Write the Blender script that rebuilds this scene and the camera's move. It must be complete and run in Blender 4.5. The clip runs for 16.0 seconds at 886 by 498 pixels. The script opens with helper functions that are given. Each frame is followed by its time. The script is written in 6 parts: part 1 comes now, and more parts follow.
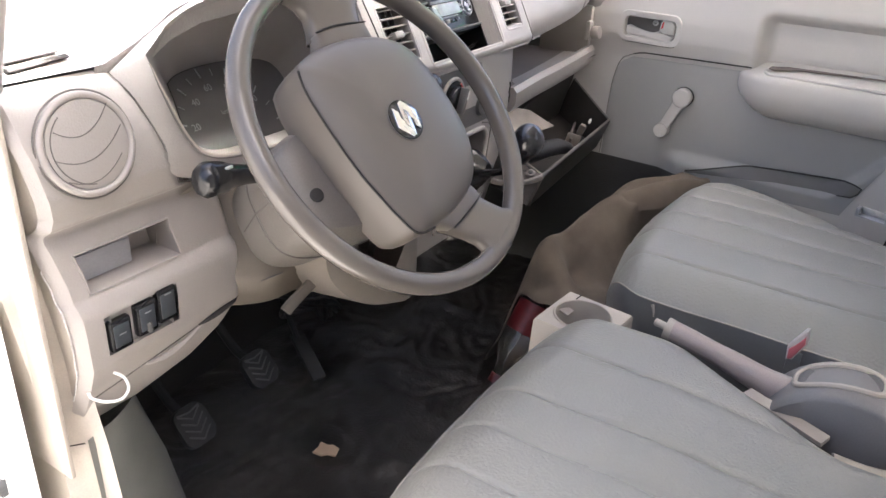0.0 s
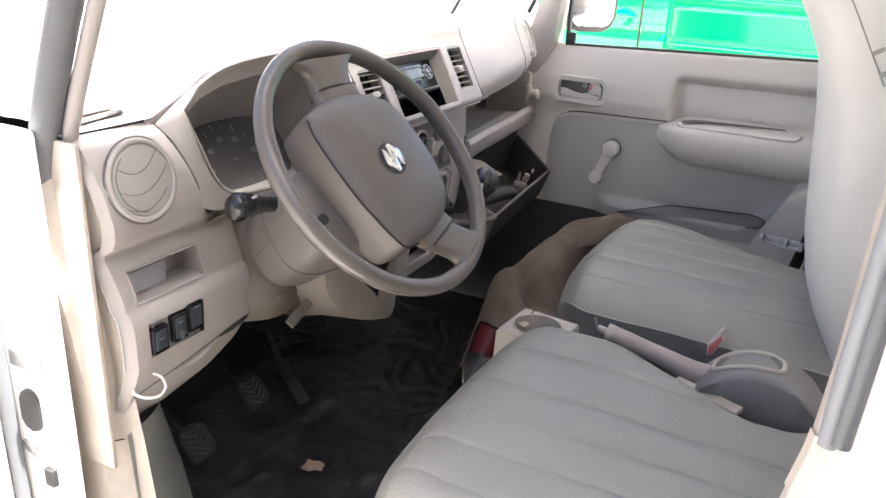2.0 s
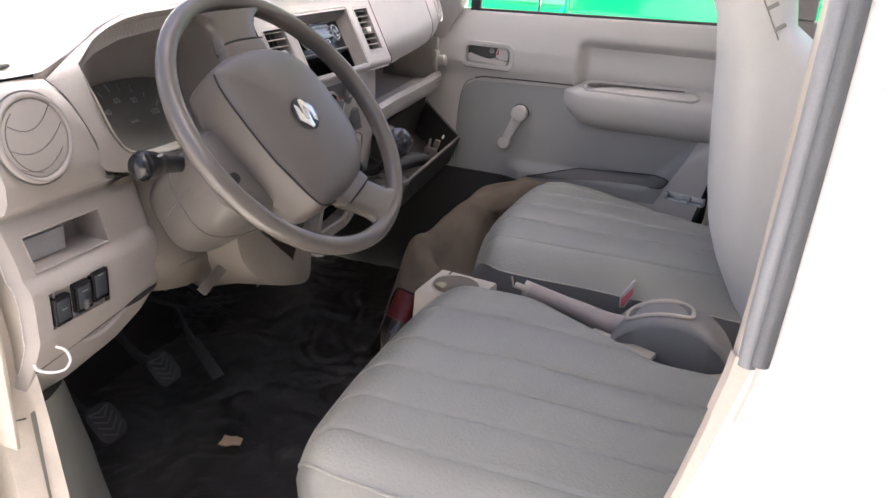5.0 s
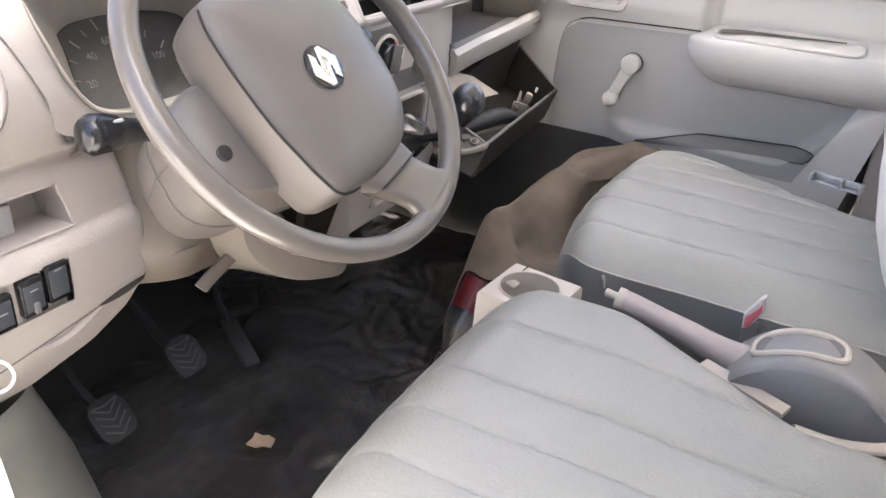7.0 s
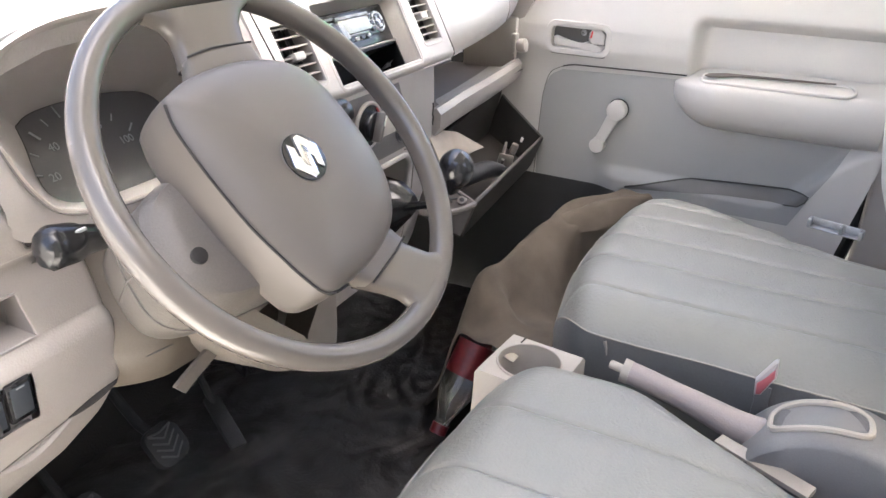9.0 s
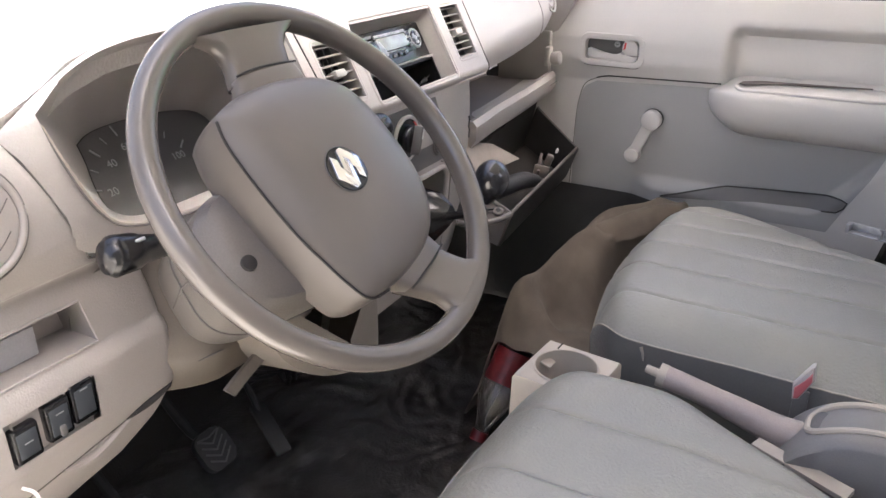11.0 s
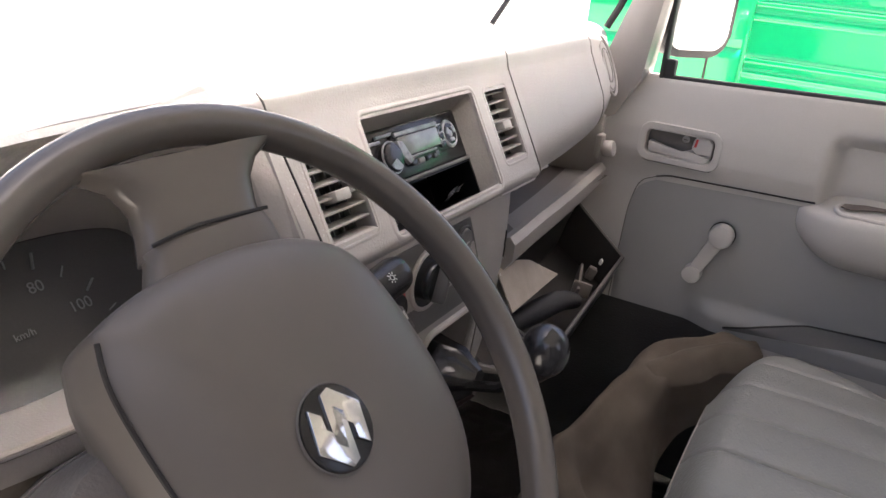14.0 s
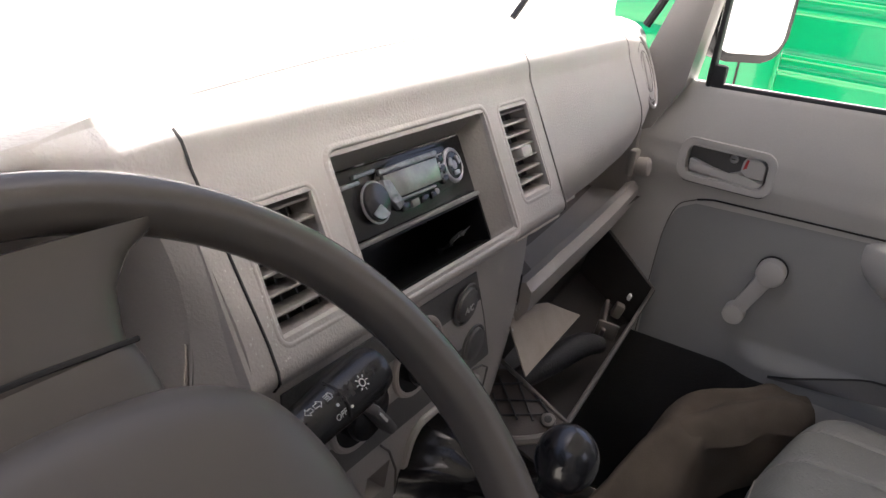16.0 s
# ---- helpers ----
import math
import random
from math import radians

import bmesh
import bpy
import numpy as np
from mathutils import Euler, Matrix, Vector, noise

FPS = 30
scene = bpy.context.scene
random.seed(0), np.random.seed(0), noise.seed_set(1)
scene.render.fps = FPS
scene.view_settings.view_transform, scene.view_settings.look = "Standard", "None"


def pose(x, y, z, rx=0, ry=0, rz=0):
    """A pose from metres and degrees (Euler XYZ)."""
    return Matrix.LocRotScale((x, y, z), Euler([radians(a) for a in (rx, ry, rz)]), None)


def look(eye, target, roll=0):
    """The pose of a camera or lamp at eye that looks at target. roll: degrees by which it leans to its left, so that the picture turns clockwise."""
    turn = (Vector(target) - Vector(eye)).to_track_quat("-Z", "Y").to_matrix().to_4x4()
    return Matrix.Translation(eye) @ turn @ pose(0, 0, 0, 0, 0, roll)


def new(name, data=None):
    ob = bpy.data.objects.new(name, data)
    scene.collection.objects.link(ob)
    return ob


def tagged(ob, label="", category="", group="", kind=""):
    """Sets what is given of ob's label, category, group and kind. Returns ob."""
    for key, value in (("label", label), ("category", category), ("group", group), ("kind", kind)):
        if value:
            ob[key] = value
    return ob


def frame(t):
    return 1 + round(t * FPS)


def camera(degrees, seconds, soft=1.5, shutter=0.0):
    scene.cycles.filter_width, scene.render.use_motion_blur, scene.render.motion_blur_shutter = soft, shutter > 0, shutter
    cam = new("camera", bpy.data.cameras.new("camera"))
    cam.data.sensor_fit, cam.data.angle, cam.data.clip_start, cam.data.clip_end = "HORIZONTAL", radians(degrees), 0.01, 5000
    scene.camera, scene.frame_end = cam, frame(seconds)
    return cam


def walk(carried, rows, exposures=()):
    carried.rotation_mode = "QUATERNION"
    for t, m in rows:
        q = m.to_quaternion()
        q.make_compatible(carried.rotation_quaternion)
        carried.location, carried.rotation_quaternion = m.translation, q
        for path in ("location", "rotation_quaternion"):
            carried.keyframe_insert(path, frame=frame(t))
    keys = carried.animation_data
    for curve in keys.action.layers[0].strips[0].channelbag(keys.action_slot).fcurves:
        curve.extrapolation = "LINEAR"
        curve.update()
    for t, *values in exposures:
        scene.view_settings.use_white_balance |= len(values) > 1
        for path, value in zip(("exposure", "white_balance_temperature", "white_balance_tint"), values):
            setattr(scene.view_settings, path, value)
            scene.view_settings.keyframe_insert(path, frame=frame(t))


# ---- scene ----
cam = camera(59.9, 16.0)
PATH = [
    (0, (0.426, -0.626, 0.986), (-0.484, 0.91, 0.085), 3.5),
    (0.5, (0.464, -0.648, 0.986), (-0.49, 0.88, 0.118), 1.7),
    (1, (0.494, -0.701, 1.003), (-0.454, 0.847, 0.164), 2.0),
    (1.5, (0.489, -0.781, 1.016), (-0.376, 0.838, 0.223), 0.9),
    (2, (0.487, -0.824, 1.003), (-0.338, 0.844, 0.271), 3.3),
    (2.5, (0.48, -0.81, 0.983), (-0.281, 0.868, 0.206), 2.1),
    (3, (0.5, -0.819, 0.987), (-0.211, 0.905, 0.265), 1.3),
    (3.5, (0.506, -0.824, 1.001), (-0.179, 0.926, 0.318), 1.9),
    (4, (0.501, -0.834, 1.008), (-0.178, 0.934, 0.365), 1.0),
    (4.5, (0.489, -0.857, 0.991), (-0.096, 0.922, 0.29), 4.0),
    (7, (0.419, -0.559, 0.929), (-0.384, 1.024, 0.008), 4.0),
    (7.5, (0.403, -0.543, 0.942), (-0.518, 0.992, 0.051), 2.2),
    (8, (0.383, -0.522, 0.934), (-0.359, 1.083, 0.0), 4.0),
    (8.5, (0.375, -0.512, 0.953), (-0.354, 1.142, 0.096), 3.4),
    (9, (0.374, -0.499, 0.958), (-0.41, 1.131, 0.105), 2.1),
    (11.5, (0.401, -0.527, 0.968), (-0.483, 1.077, 0.164), 0.3),
    (12, (0.415, -0.511, 0.986), (-0.424, 1.157, 0.27), -0.7),
    (12.5, (0.412, -0.509, 0.99), (-0.426, 1.17, 0.298), 0.8),
    (13, (0.353, -0.479, 0.984), (-0.513, 1.164, 0.242), 1.5),
    (13.5, (0.245, -0.39, 0.977), (-0.623, 1.25, 0.231), 1.6),
    (14, (0.1798, -0.2458, 0.9734), (-0.6908, 1.3927, 0.2264), 5.50),
    (14.5, (0.1207, -0.0688, 0.9530), (-0.7638, 1.5118, 0.1051), 6.54),
    (15, (0.0775, 0.0098, 0.9526), (-0.8147, 1.5739, 0.0825), 4.51),
    (15.5, (0.0708, -0.0018, 0.9471), (-0.8320, 1.5504, 0.0662), 6.99),
    (16, (0.1004, -0.0839, 0.9721), (-0.7905, 1.5231, 0.1813), 6.86),
]
EXPOSURES = [(0, 3.58, 6120, 12), (1.0, 3.68, 6120, 12), (2.0, 3.32, 6120, 12), (2.6, 3.16, 6170, 13), (4.7, 3.06, 6170, 15), (7, 4.16, 6120, 12), (8.2, 4.23, 6120, 11), (9.2, 4.11, 6120, 10), (11.5, 3.56, 6300, 15), (12.1, 3.44, 6370, 17), (13, 3.10, 6300, 16), (14, 2.74, 6300, 15), (14.5, 2.42, 6170, 12), (15.0, 2.17, 6200, 13), (15.5, 2.16, 6220, 13), (16, 2.19, 6220, 13)]
walk(cam, [(t, look(eye, target, roll)) for t, eye, target, roll in PATH], EXPOSURES)

# ---- light ----
world = bpy.data.worlds.new("sky")
scene.world = world
world.use_nodes = True
wn = world.node_tree.nodes
sky = wn.new("ShaderNodeTexSky")
sky.sky_type, sky.sun_disc = "NISHITA", False
sky.sun_elevation, sky.sun_rotation = radians(70), radians(87)
sky.dust_density, sky.air_density, sky.ozone_density = 6.0, 0.7, 0.6
wn["Background"].inputs["Strength"].default_value = 0.06
world.node_tree.links.new(sky.outputs[0], wn["Background"].inputs[0])
sun = new("sun", bpy.data.lights.new("sun", "SUN"))
sun.data.energy, sun.data.angle, sun.data.color = 5.0, radians(1.0), (1, 0.95, 0.88)
sun.matrix_world = look((0.37, 0.02, 1.0), (0, 0, 0))


# ---- materials ----
def material(name, color, rough=0.5, metal=0.0, grain=0.0, grain_size=0.002, stain=0.12, stain_size=0.15, coat=0.0, dirt=None, speck=0.0, spec=0.5):
    m = bpy.data.materials.new(name)
    m.use_nodes = True
    nt = m.node_tree
    b = nt.nodes["Principled BSDF"]
    b.inputs["Roughness"].default_value, b.inputs["Metallic"].default_value = rough, metal
    b.inputs["Coat Weight"].default_value = coat
    b.inputs["Specular IOR Level"].default_value = spec
    co = nt.nodes.new("ShaderNodeTexCoord")
    big = nt.nodes.new("ShaderNodeTexNoise")
    big.inputs["Scale"].default_value, big.inputs["Detail"].default_value = 1 / stain_size, 6
    nt.links.new(co.outputs["Object"], big.inputs["Vector"])
    ramp = nt.nodes.new("ShaderNodeValToRGB")
    ramp.color_ramp.elements[0].position, ramp.color_ramp.elements[1].position = 0.3, 0.7
    low = dirt if dirt else tuple(c * (1 - stain) for c in color)
    ramp.color_ramp.elements[0].color = (*low, 1)
    ramp.color_ramp.elements[1].color = (*color, 1)
    nt.links.new(big.outputs["Fac"], ramp.inputs[0])
    fine = nt.nodes.new("ShaderNodeTexNoise")
    fine.inputs["Scale"].default_value, fine.inputs["Detail"].default_value = 1 / grain_size, 3
    nt.links.new(co.outputs["Object"], fine.inputs["Vector"])
    mix = nt.nodes.new("ShaderNodeMix")
    mix.data_type, mix.blend_type = "RGBA", "MULTIPLY"
    mix.inputs["Factor"].default_value = 0.25 + speck
    nt.links.new(ramp.outputs[0], mix.inputs["A"])
    grey = nt.nodes.new("ShaderNodeValToRGB")
    grey.color_ramp.elements[0].position, grey.color_ramp.elements[1].position = 0.35, 0.65
    grey.color_ramp.elements[0].color = (0.72, 0.72, 0.72, 1)
    nt.links.new(fine.outputs["Fac"], grey.inputs[0])
    nt.links.new(grey.outputs[0], mix.inputs["B"])
    nt.links.new(mix.outputs["Result"], b.inputs["Base Color"])
    wear = nt.nodes.new("ShaderNodeMapRange")
    wear.inputs["To Min"].default_value, wear.inputs["To Max"].default_value = max(rough - 0.04, 0.02), min(rough + 0.06, 1)
    nt.links.new(big.outputs["Fac"], wear.inputs["Value"])
    nt.links.new(wear.outputs[0], b.inputs["Roughness"])
    if grain:
        bump = nt.nodes.new("ShaderNodeBump")
        bump.inputs["Strength"].default_value, bump.inputs["Distance"].default_value = grain, grain_size
        nt.links.new(fine.outputs["Fac"], bump.inputs["Height"])
        nt.links.new(bump.outputs[0], b.inputs["Normal"])
    return m


TRIM = material("grey_plastic", (0.37, 0.342, 0.315), 0.40, grain=0.20, grain_size=0.002, stain=0.1, speck=-0.14)
TRIM_TOP = material("grey_dash_plastic", (0.40, 0.37, 0.345), 0.42, grain=0.36, grain_size=0.0035, stain=0.12, speck=-0.15)
DOOR = material("door_plastic", (0.52, 0.495, 0.463), 0.42, speck=-0.14, grain=0.12, grain_size=0.002, stain=0.1, stain_size=0.3)
# seat vinyl made paler: the doorway light on the backrest is put into the colour
VINYL_LIT = material("lit_back_vinyl", (0.66, 0.64, 0.60), 0.36, grain=0.10, grain_size=0.004, stain=0.1, stain_size=0.2, speck=-0.19)
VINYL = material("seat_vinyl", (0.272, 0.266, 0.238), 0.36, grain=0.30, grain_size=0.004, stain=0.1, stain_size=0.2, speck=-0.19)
# darker copy of the seat vinyl, carrying the shade of the cushion sides
VINYL_DARK = material("shaded_seat_vinyl", (0.175, 0.175, 0.168), 0.30, grain=0.2, grain_size=0.003, stain=0.15)
WHEEL = material("wheel_rubber", (0.122, 0.108, 0.094), 0.25, spec=0.65, speck=-0.22, grain=0.0, grain_size=0.001, stain=0.08, stain_size=0.4)
PAD = material("wheel_pad", (0.128, 0.114, 0.100), 0.40, spec=0.5, speck=-0.22, grain=0.0, grain_size=0.001, stain=0.08)
BLACK = material("black_plastic", (0.016, 0.016, 0.017), 0.2, stain=0.3)
RUBBER = material("black_rubber", (0.03, 0.03, 0.031), 0.55, grain=0.3, grain_size=0.003, stain=0.3)
SEAL_PALE = material("pale_grey_rubber_seal", (0.23, 0.235, 0.245), 0.35, grain=0.2, grain_size=0.002)
SEAL = material("grey_rubber_seal", (0.13, 0.135, 0.14), 0.5, grain=0.3, grain_size=0.002)
MAT = material("floor_mat", (0.012, 0.0108, 0.0098), 0.36, grain=0.22, grain_size=0.006, dirt=(0.025, 0.021, 0.018), stain_size=0.11)
CARPET = material("brown_carpet", (0.140, 0.112, 0.084), 0.95, grain=0.8, grain_size=0.0015, stain=0.35, stain_size=0.06)
CONSOLE = material("console_beige", (0.43, 0.385, 0.325), 0.5, grain=0.2, grain_size=0.001)
CREAM = material("cream_paint", (0.50, 0.44, 0.37), 0.35, stain=0.1, coat=0.3)
CREAM_WORN = material("worn_cream_paint", (0.52, 0.47, 0.40), 0.35, stain=0.2, stain_size=0.05, coat=0.2)
WHITE = material("white_paint", (0.78, 0.77, 0.74), 0.35, stain=0.06, coat=0.3)
GREEN = material("green_paint", (0.0, 0.50, 0.17), 0.12, stain=0.05, stain_size=0.5, coat=1.0)
CHROME = material("chrome", (0.8, 0.8, 0.8), 0.12, metal=1.0, stain=0.1)
RED = material("red_plastic", (0.6, 0.05, 0.05), 0.35)
# lightened: haze reflected by the unbuilt dial lens is put into this grey
DIAL = material("dial_face", (0.10, 0.098, 0.096), 0.30)
INK = material("white_print", (0.62, 0.62, 0.60), 0.6)
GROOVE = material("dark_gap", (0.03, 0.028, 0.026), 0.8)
SEAM = material("seam_shadow", (0.16, 0.148, 0.136), 0.8)
DARKGREY = material("dark_grey_plastic", (0.11, 0.105, 0.10), 0.45, grain=0.2)
# brown bin plastic with the shade inside the glove box put into its colour
BINDARK = material("shaded_bin_plastic", (0.028, 0.024, 0.021), 0.5, grain=0.2, stain=0.3, stain_size=0.05)
BIN = material("brown_grey_plastic", (0.12, 0.10, 0.087), 0.55, grain=0.2, stain=0.3, stain_size=0.05)
GROUND = material("dusty_concrete", (0.42, 0.388, 0.345), 0.9, grain=0.4, grain_size=0.02, stain=0.2, stain_size=0.8)
PAPER = material("torn_card", (0.45, 0.33, 0.23), 0.9)


# ---- mesh helpers ----
def part(name, bm, mat, parent=None, label="", sharp=38):
    bmesh.ops.remove_doubles(bm, verts=bm.verts, dist=1e-5)
    bmesh.ops.recalc_face_normals(bm, faces=bm.faces)
    for e in bm.edges:
        e.smooth = len(e.link_faces) == 2 and e.calc_face_angle(0) < radians(sharp)
    for f in bm.faces:
        f.smooth = True
    me = bpy.data.meshes.new(name)
    bm.to_mesh(me)
    bm.free()
    me.materials.append(mat)
    ob = new(name, me)
    if parent:
        ob.parent = parent
    if label:
        ob["label"] = label
    return ob


def thing(name, label, category, at=(0, 0, 0), group="", kind=""):
    ob = new(name)
    ob.location = at
    return tagged(ob, label, category, group, kind)


def under(ob, parent):
    """Hang ob under parent without moving it."""
    ob.parent = parent
    ob.matrix_parent_inverse = Matrix.Translation(parent.location).inverted()
    return ob


def add(name, bm, mat, parent, label="", sharp=38):
    return under(part(name, bm, mat, None, label, sharp), parent)


def rbox(size, r=0.003, m=Matrix(), seg=2, bm=None):
    """A box with rounded edges, its middle at m."""
    bm = bm or bmesh.new()
    made = bmesh.ops.create_cube(bm, size=1, matrix=m @ Matrix.Diagonal((*size, 1)))
    if r:
        edges = {e for v in made["verts"] for e in v.link_edges}
        bmesh.ops.bevel(bm, geom=list(edges), offset=r, segments=seg, profile=0.5, affect="EDGES")
    return bm


def disc(r, depth, m=Matrix(), bevel=0.0, n=32, bm=None, r2=None):
    """A cylinder along z of m."""
    bm = bm or bmesh.new()
    made = bmesh.ops.create_cone(bm, cap_ends=True, segments=n, radius1=r, radius2=r if r2 is None else r2, depth=depth, matrix=m)
    if bevel:
        edges = [e for e in {e for v in made["verts"] for e in v.link_edges} if any(len(f.verts) > 4 for f in e.link_faces)]
        bmesh.ops.bevel(bm, geom=edges, offset=bevel, segments=2, profile=0.5, affect="EDGES")
    return bm


def loft(rings, closed=True, caps=True, bm=None):
    bm = bm or bmesh.new()
    rows = [[bm.verts.new(p) for p in ring] for ring in rings]
    n = len(rows[0])
    for a, b in zip(rows, rows[1:]):
        for i in range(n if closed else n - 1):
            bm.faces.new((a[i], a[(i + 1) % n], b[(i + 1) % n], b[i]))
    if caps and closed:
        bm.faces.new(rows[0])
        bm.faces.new(rows[-1])
    return bm


def tube(path, r, n=10, closed=False, bm=None, flat=1.0):
    """A round bar along a path; r a number or a list."""
    path = [Vector(p) for p in path]
    rings, up = [], Vector((0, 0, 1))
    for i, p in enumerate(path):
        a = path[i - 1] if i or closed else p
        b = path[(i + 1) % len(path)] if i < len(path) - 1 or closed else p
        d = (b - a).normalized()
        if abs(d.dot(up)) > 0.95:
            up = Vector((1, 0, 0)) if abs(d.x) < 0.9 else Vector((0, 1, 0))
        s = d.cross(up).normalized()
        up = s.cross(d).normalized()
        rr = r[i] if isinstance(r, (list, tuple)) else r
        rings.append([p + rr * (math.cos(k) * s + flat * math.sin(k) * up) for k in np.linspace(0, 2 * math.pi, n, endpoint=False)])
    if closed:
        rings.append(rings[0])
    return loft(rings, True, not closed, bm)


def smooth_path(points, n=8):
    """Points on a smooth line through those given."""
    ps = [Vector(p) for p in points]
    ps = [2 * ps[0] - ps[1]] + ps + [2 * ps[-1] - ps[-2]]
    out = []
    for i in range(1, len(ps) - 2):
        p0, p1, p2, p3 = ps[i - 1 : i + 3]
        for k in range(n):
            t = k / n
            out.append(0.5 * (2 * p1 + (p2 - p0) * t + (2 * p0 - 5 * p1 + 4 * p2 - p3) * t * t + (3 * p1 - p0 - 3 * p2 + p3) * t**3))
    return out + [ps[-2]]


def prism(outline, depth, m=Matrix(), bevel=0.0, bm=None, seg=2):
    """A flat outline (x, y), raised by depth along z of m."""
    bm = bm or bmesh.new()
    low = [bm.verts.new(m @ Vector((x, y, 0))) for x, y in outline]
    high = [bm.verts.new(m @ Vector((x, y, depth))) for x, y in outline]
    n = len(low)
    bm.faces.new(low[::-1])
    top = bm.faces.new(high)
    for i in range(n):
        bm.faces.new((low[i], low[(i + 1) % n], high[(i + 1) % n], high[i]))
    if bevel:
        bmesh.ops.bevel(bm, geom=list(top.edges), offset=bevel, segments=seg, profile=0.5, affect="EDGES")
    return bm


def rounded(w, h, r, n=6, cx=0.0, cy=0.0):
    """The outline of a rounded rectangle."""
    out = []
    for sx, sy, a in ((1, 1, 0), (-1, 1, 90), (-1, -1, 180), (1, -1, 270)):
        for k in range(n + 1):
            t = radians(a + 90 * k / n)
            out.append((cx + sx * (w / 2 - r) + r * math.cos(t), cy + sy * (h / 2 - r) + r * math.sin(t)))
    return out


def holed(shape, us, vs, holes=(), depth=(-0.04, 0, 0), bm=None, floor=True):
    """A sheet shape(u, v) over the grid us x vs with square holes (u0, u1, v0, v1), each sunk by depth."""
    bm = bm or bmesh.new()
    us = sorted({round(u, 5) for u in list(us) + [h[i] for h in holes for i in (0, 1)]})
    vs = sorted({round(v, 5) for v in list(vs) + [h[i] for h in holes for i in (2, 3)]})
    grid = {(u, v): bm.verts.new(shape(u, v)) for u in us for v in vs}
    inside = lambda u, v: any(h[0] < u < h[1] and h[2] < v < h[3] for h in holes)
    for a, b in zip(us, us[1:]):
        for c, d in zip(vs, vs[1:]):
            if not inside((a + b) / 2, (c + d) / 2):
                bm.faces.new((grid[a, c], grid[b, c], grid[b, d], grid[a, d]))
    for h in holes:
        sink = Vector(h[4] if len(h) > 4 else depth)
        hu, hv = [u for u in us if h[0] <= u <= h[1]], [v for v in vs if h[2] <= v <= h[3]]
        ring = [(u, hv[0]) for u in hu] + [(hu[-1], v) for v in hv[1:]] + [(u, hv[-1]) for u in hu[-2::-1]] + [(hu[0], v) for v in hv[-2:0:-1]]
        rim = [grid[k] for k in ring]
        low = [bm.verts.new(v.co + sink) for v in rim]
        for i in range(len(rim)):
            k = (i + 1) % len(rim)
            bm.faces.new((rim[i], rim[k], low[k], low[i]))
        if floor:
            bm.faces.new(low)
    for v in [v for v in bm.verts if not v.link_faces]:
        bm.verts.remove(v)
    return bm


def span(a, b, n):
    return [a + (b - a) * i / n for i in range(n + 1)]


def lerp(x, table):
    """Straight lines through a table of (x, y)."""
    return float(np.interp(x, [t[0] for t in table], [t[1] for t in table]))


# ---- ground and far surroundings ----
bm = bmesh.new()
bmesh.ops.create_grid(bm, x_segments=40, y_segments=40, size=60, matrix=pose(0, 0, -0.5))
tagged(part("ground", bm, GROUND), "pale dusty concrete yard in bright sun", "ground", kind="structure")

# unseen walls, added to keep light from the rear left out of the cab
YARD = material("grey_render", (0.24, 0.225, 0.20), 0.9, grain=0.3, grain_size=0.01, stain=0.25, stain_size=0.6)
tagged(part("wall_light_block", rbox((0.2, 5.4, 3.2), 0.02, pose(1.7, -3.4, 1.1)), YARD), "plain grey rendered wall, unseen, added to block light", "wall", kind="structure")
tagged(part("wall_light_block_end", rbox((1.5, 0.2, 3.2), 0.02, pose(1.3, -4.0, 1.1)), YARD), "plain grey rendered end wall, unseen, added to block light", "wall", kind="structure")

# ---- cab shell ----
FLOOR = 0.05
LINING = material("dark_lining", (0.035, 0.033, 0.031), 0.7, grain=0.4, grain_size=0.004, stain=0.4)
HEADLINING = material("pale_headlining", (0.62, 0.60, 0.56), 0.9, grain=0.2)
KICK = material("greenish_grey_plastic", (0.20, 0.205, 0.185), 0.5, grain=0.2, stain=0.2, stain_size=0.08)


def structure(name, bm, mat, label, category, sharp=38):
    return tagged(part(name, bm, mat, sharp=sharp), label, category, kind="structure")


bm = holed(lambda u, v: Vector((u, v, FLOOR + 0.006 * noise.noise(Vector((u * 9, v * 9, 0))) + 0.009 * abs(noise.noise(Vector((u * 16 + 3 * noise.noise(Vector((u * 8, v * 8, 2))), v * 12, 5)))) + 0.002 * noise.noise(Vector((u * 50, v * 40, 7))))), span(-0.62, 0.2, 130), span(-0.27, 1.06, 190))
structure("floor", bm, MAT, "black dusty rubber floor mat of the cab", "floor")
structure("floor_pan", rbox((1.6, 1.40, 0.05), 0.01, pose(0.2, 0.36, 0.015)), WHITE, "painted steel underfloor of the cab", "floor")
bm = holed(lambda u, v: Vector((-0.60 - 0.20 * v, u, FLOOR + 0.72 * v)), span(-0.30, 1.08, 20), span(0, 1, 10))
structure("firewall", bm, LINING, "dark lining on the sloping front bulkhead", "wall")
structure("front_panel", rbox((0.03, 1.42, 1.0), 0.01, pose(-0.82, 0.36, 0.28)), WHITE, "white painted nose of the van", "wall")
structure("roof", rbox((1.02, 1.32, 0.04), 0.015, pose(0.52, 0.37, 1.34)), HEADLINING, "light headlining under the cab roof", "ceiling")
def windowed(length, height, thick, x0, x1, z0, z1, m):
    """A wall along x of m, standing on it, with one opening through it."""
    bm = bmesh.new()
    for a, b, c, d in ((0, length, 0, z0), (0, length, z1, height), (0, x0, z0, z1), (x1, length, z0, z1)):
        rbox((b - a, thick, d - c), 0.004, m @ Matrix.Translation(((a + b) / 2, 0, (c + d) / 2)), 1, bm)
    return bm


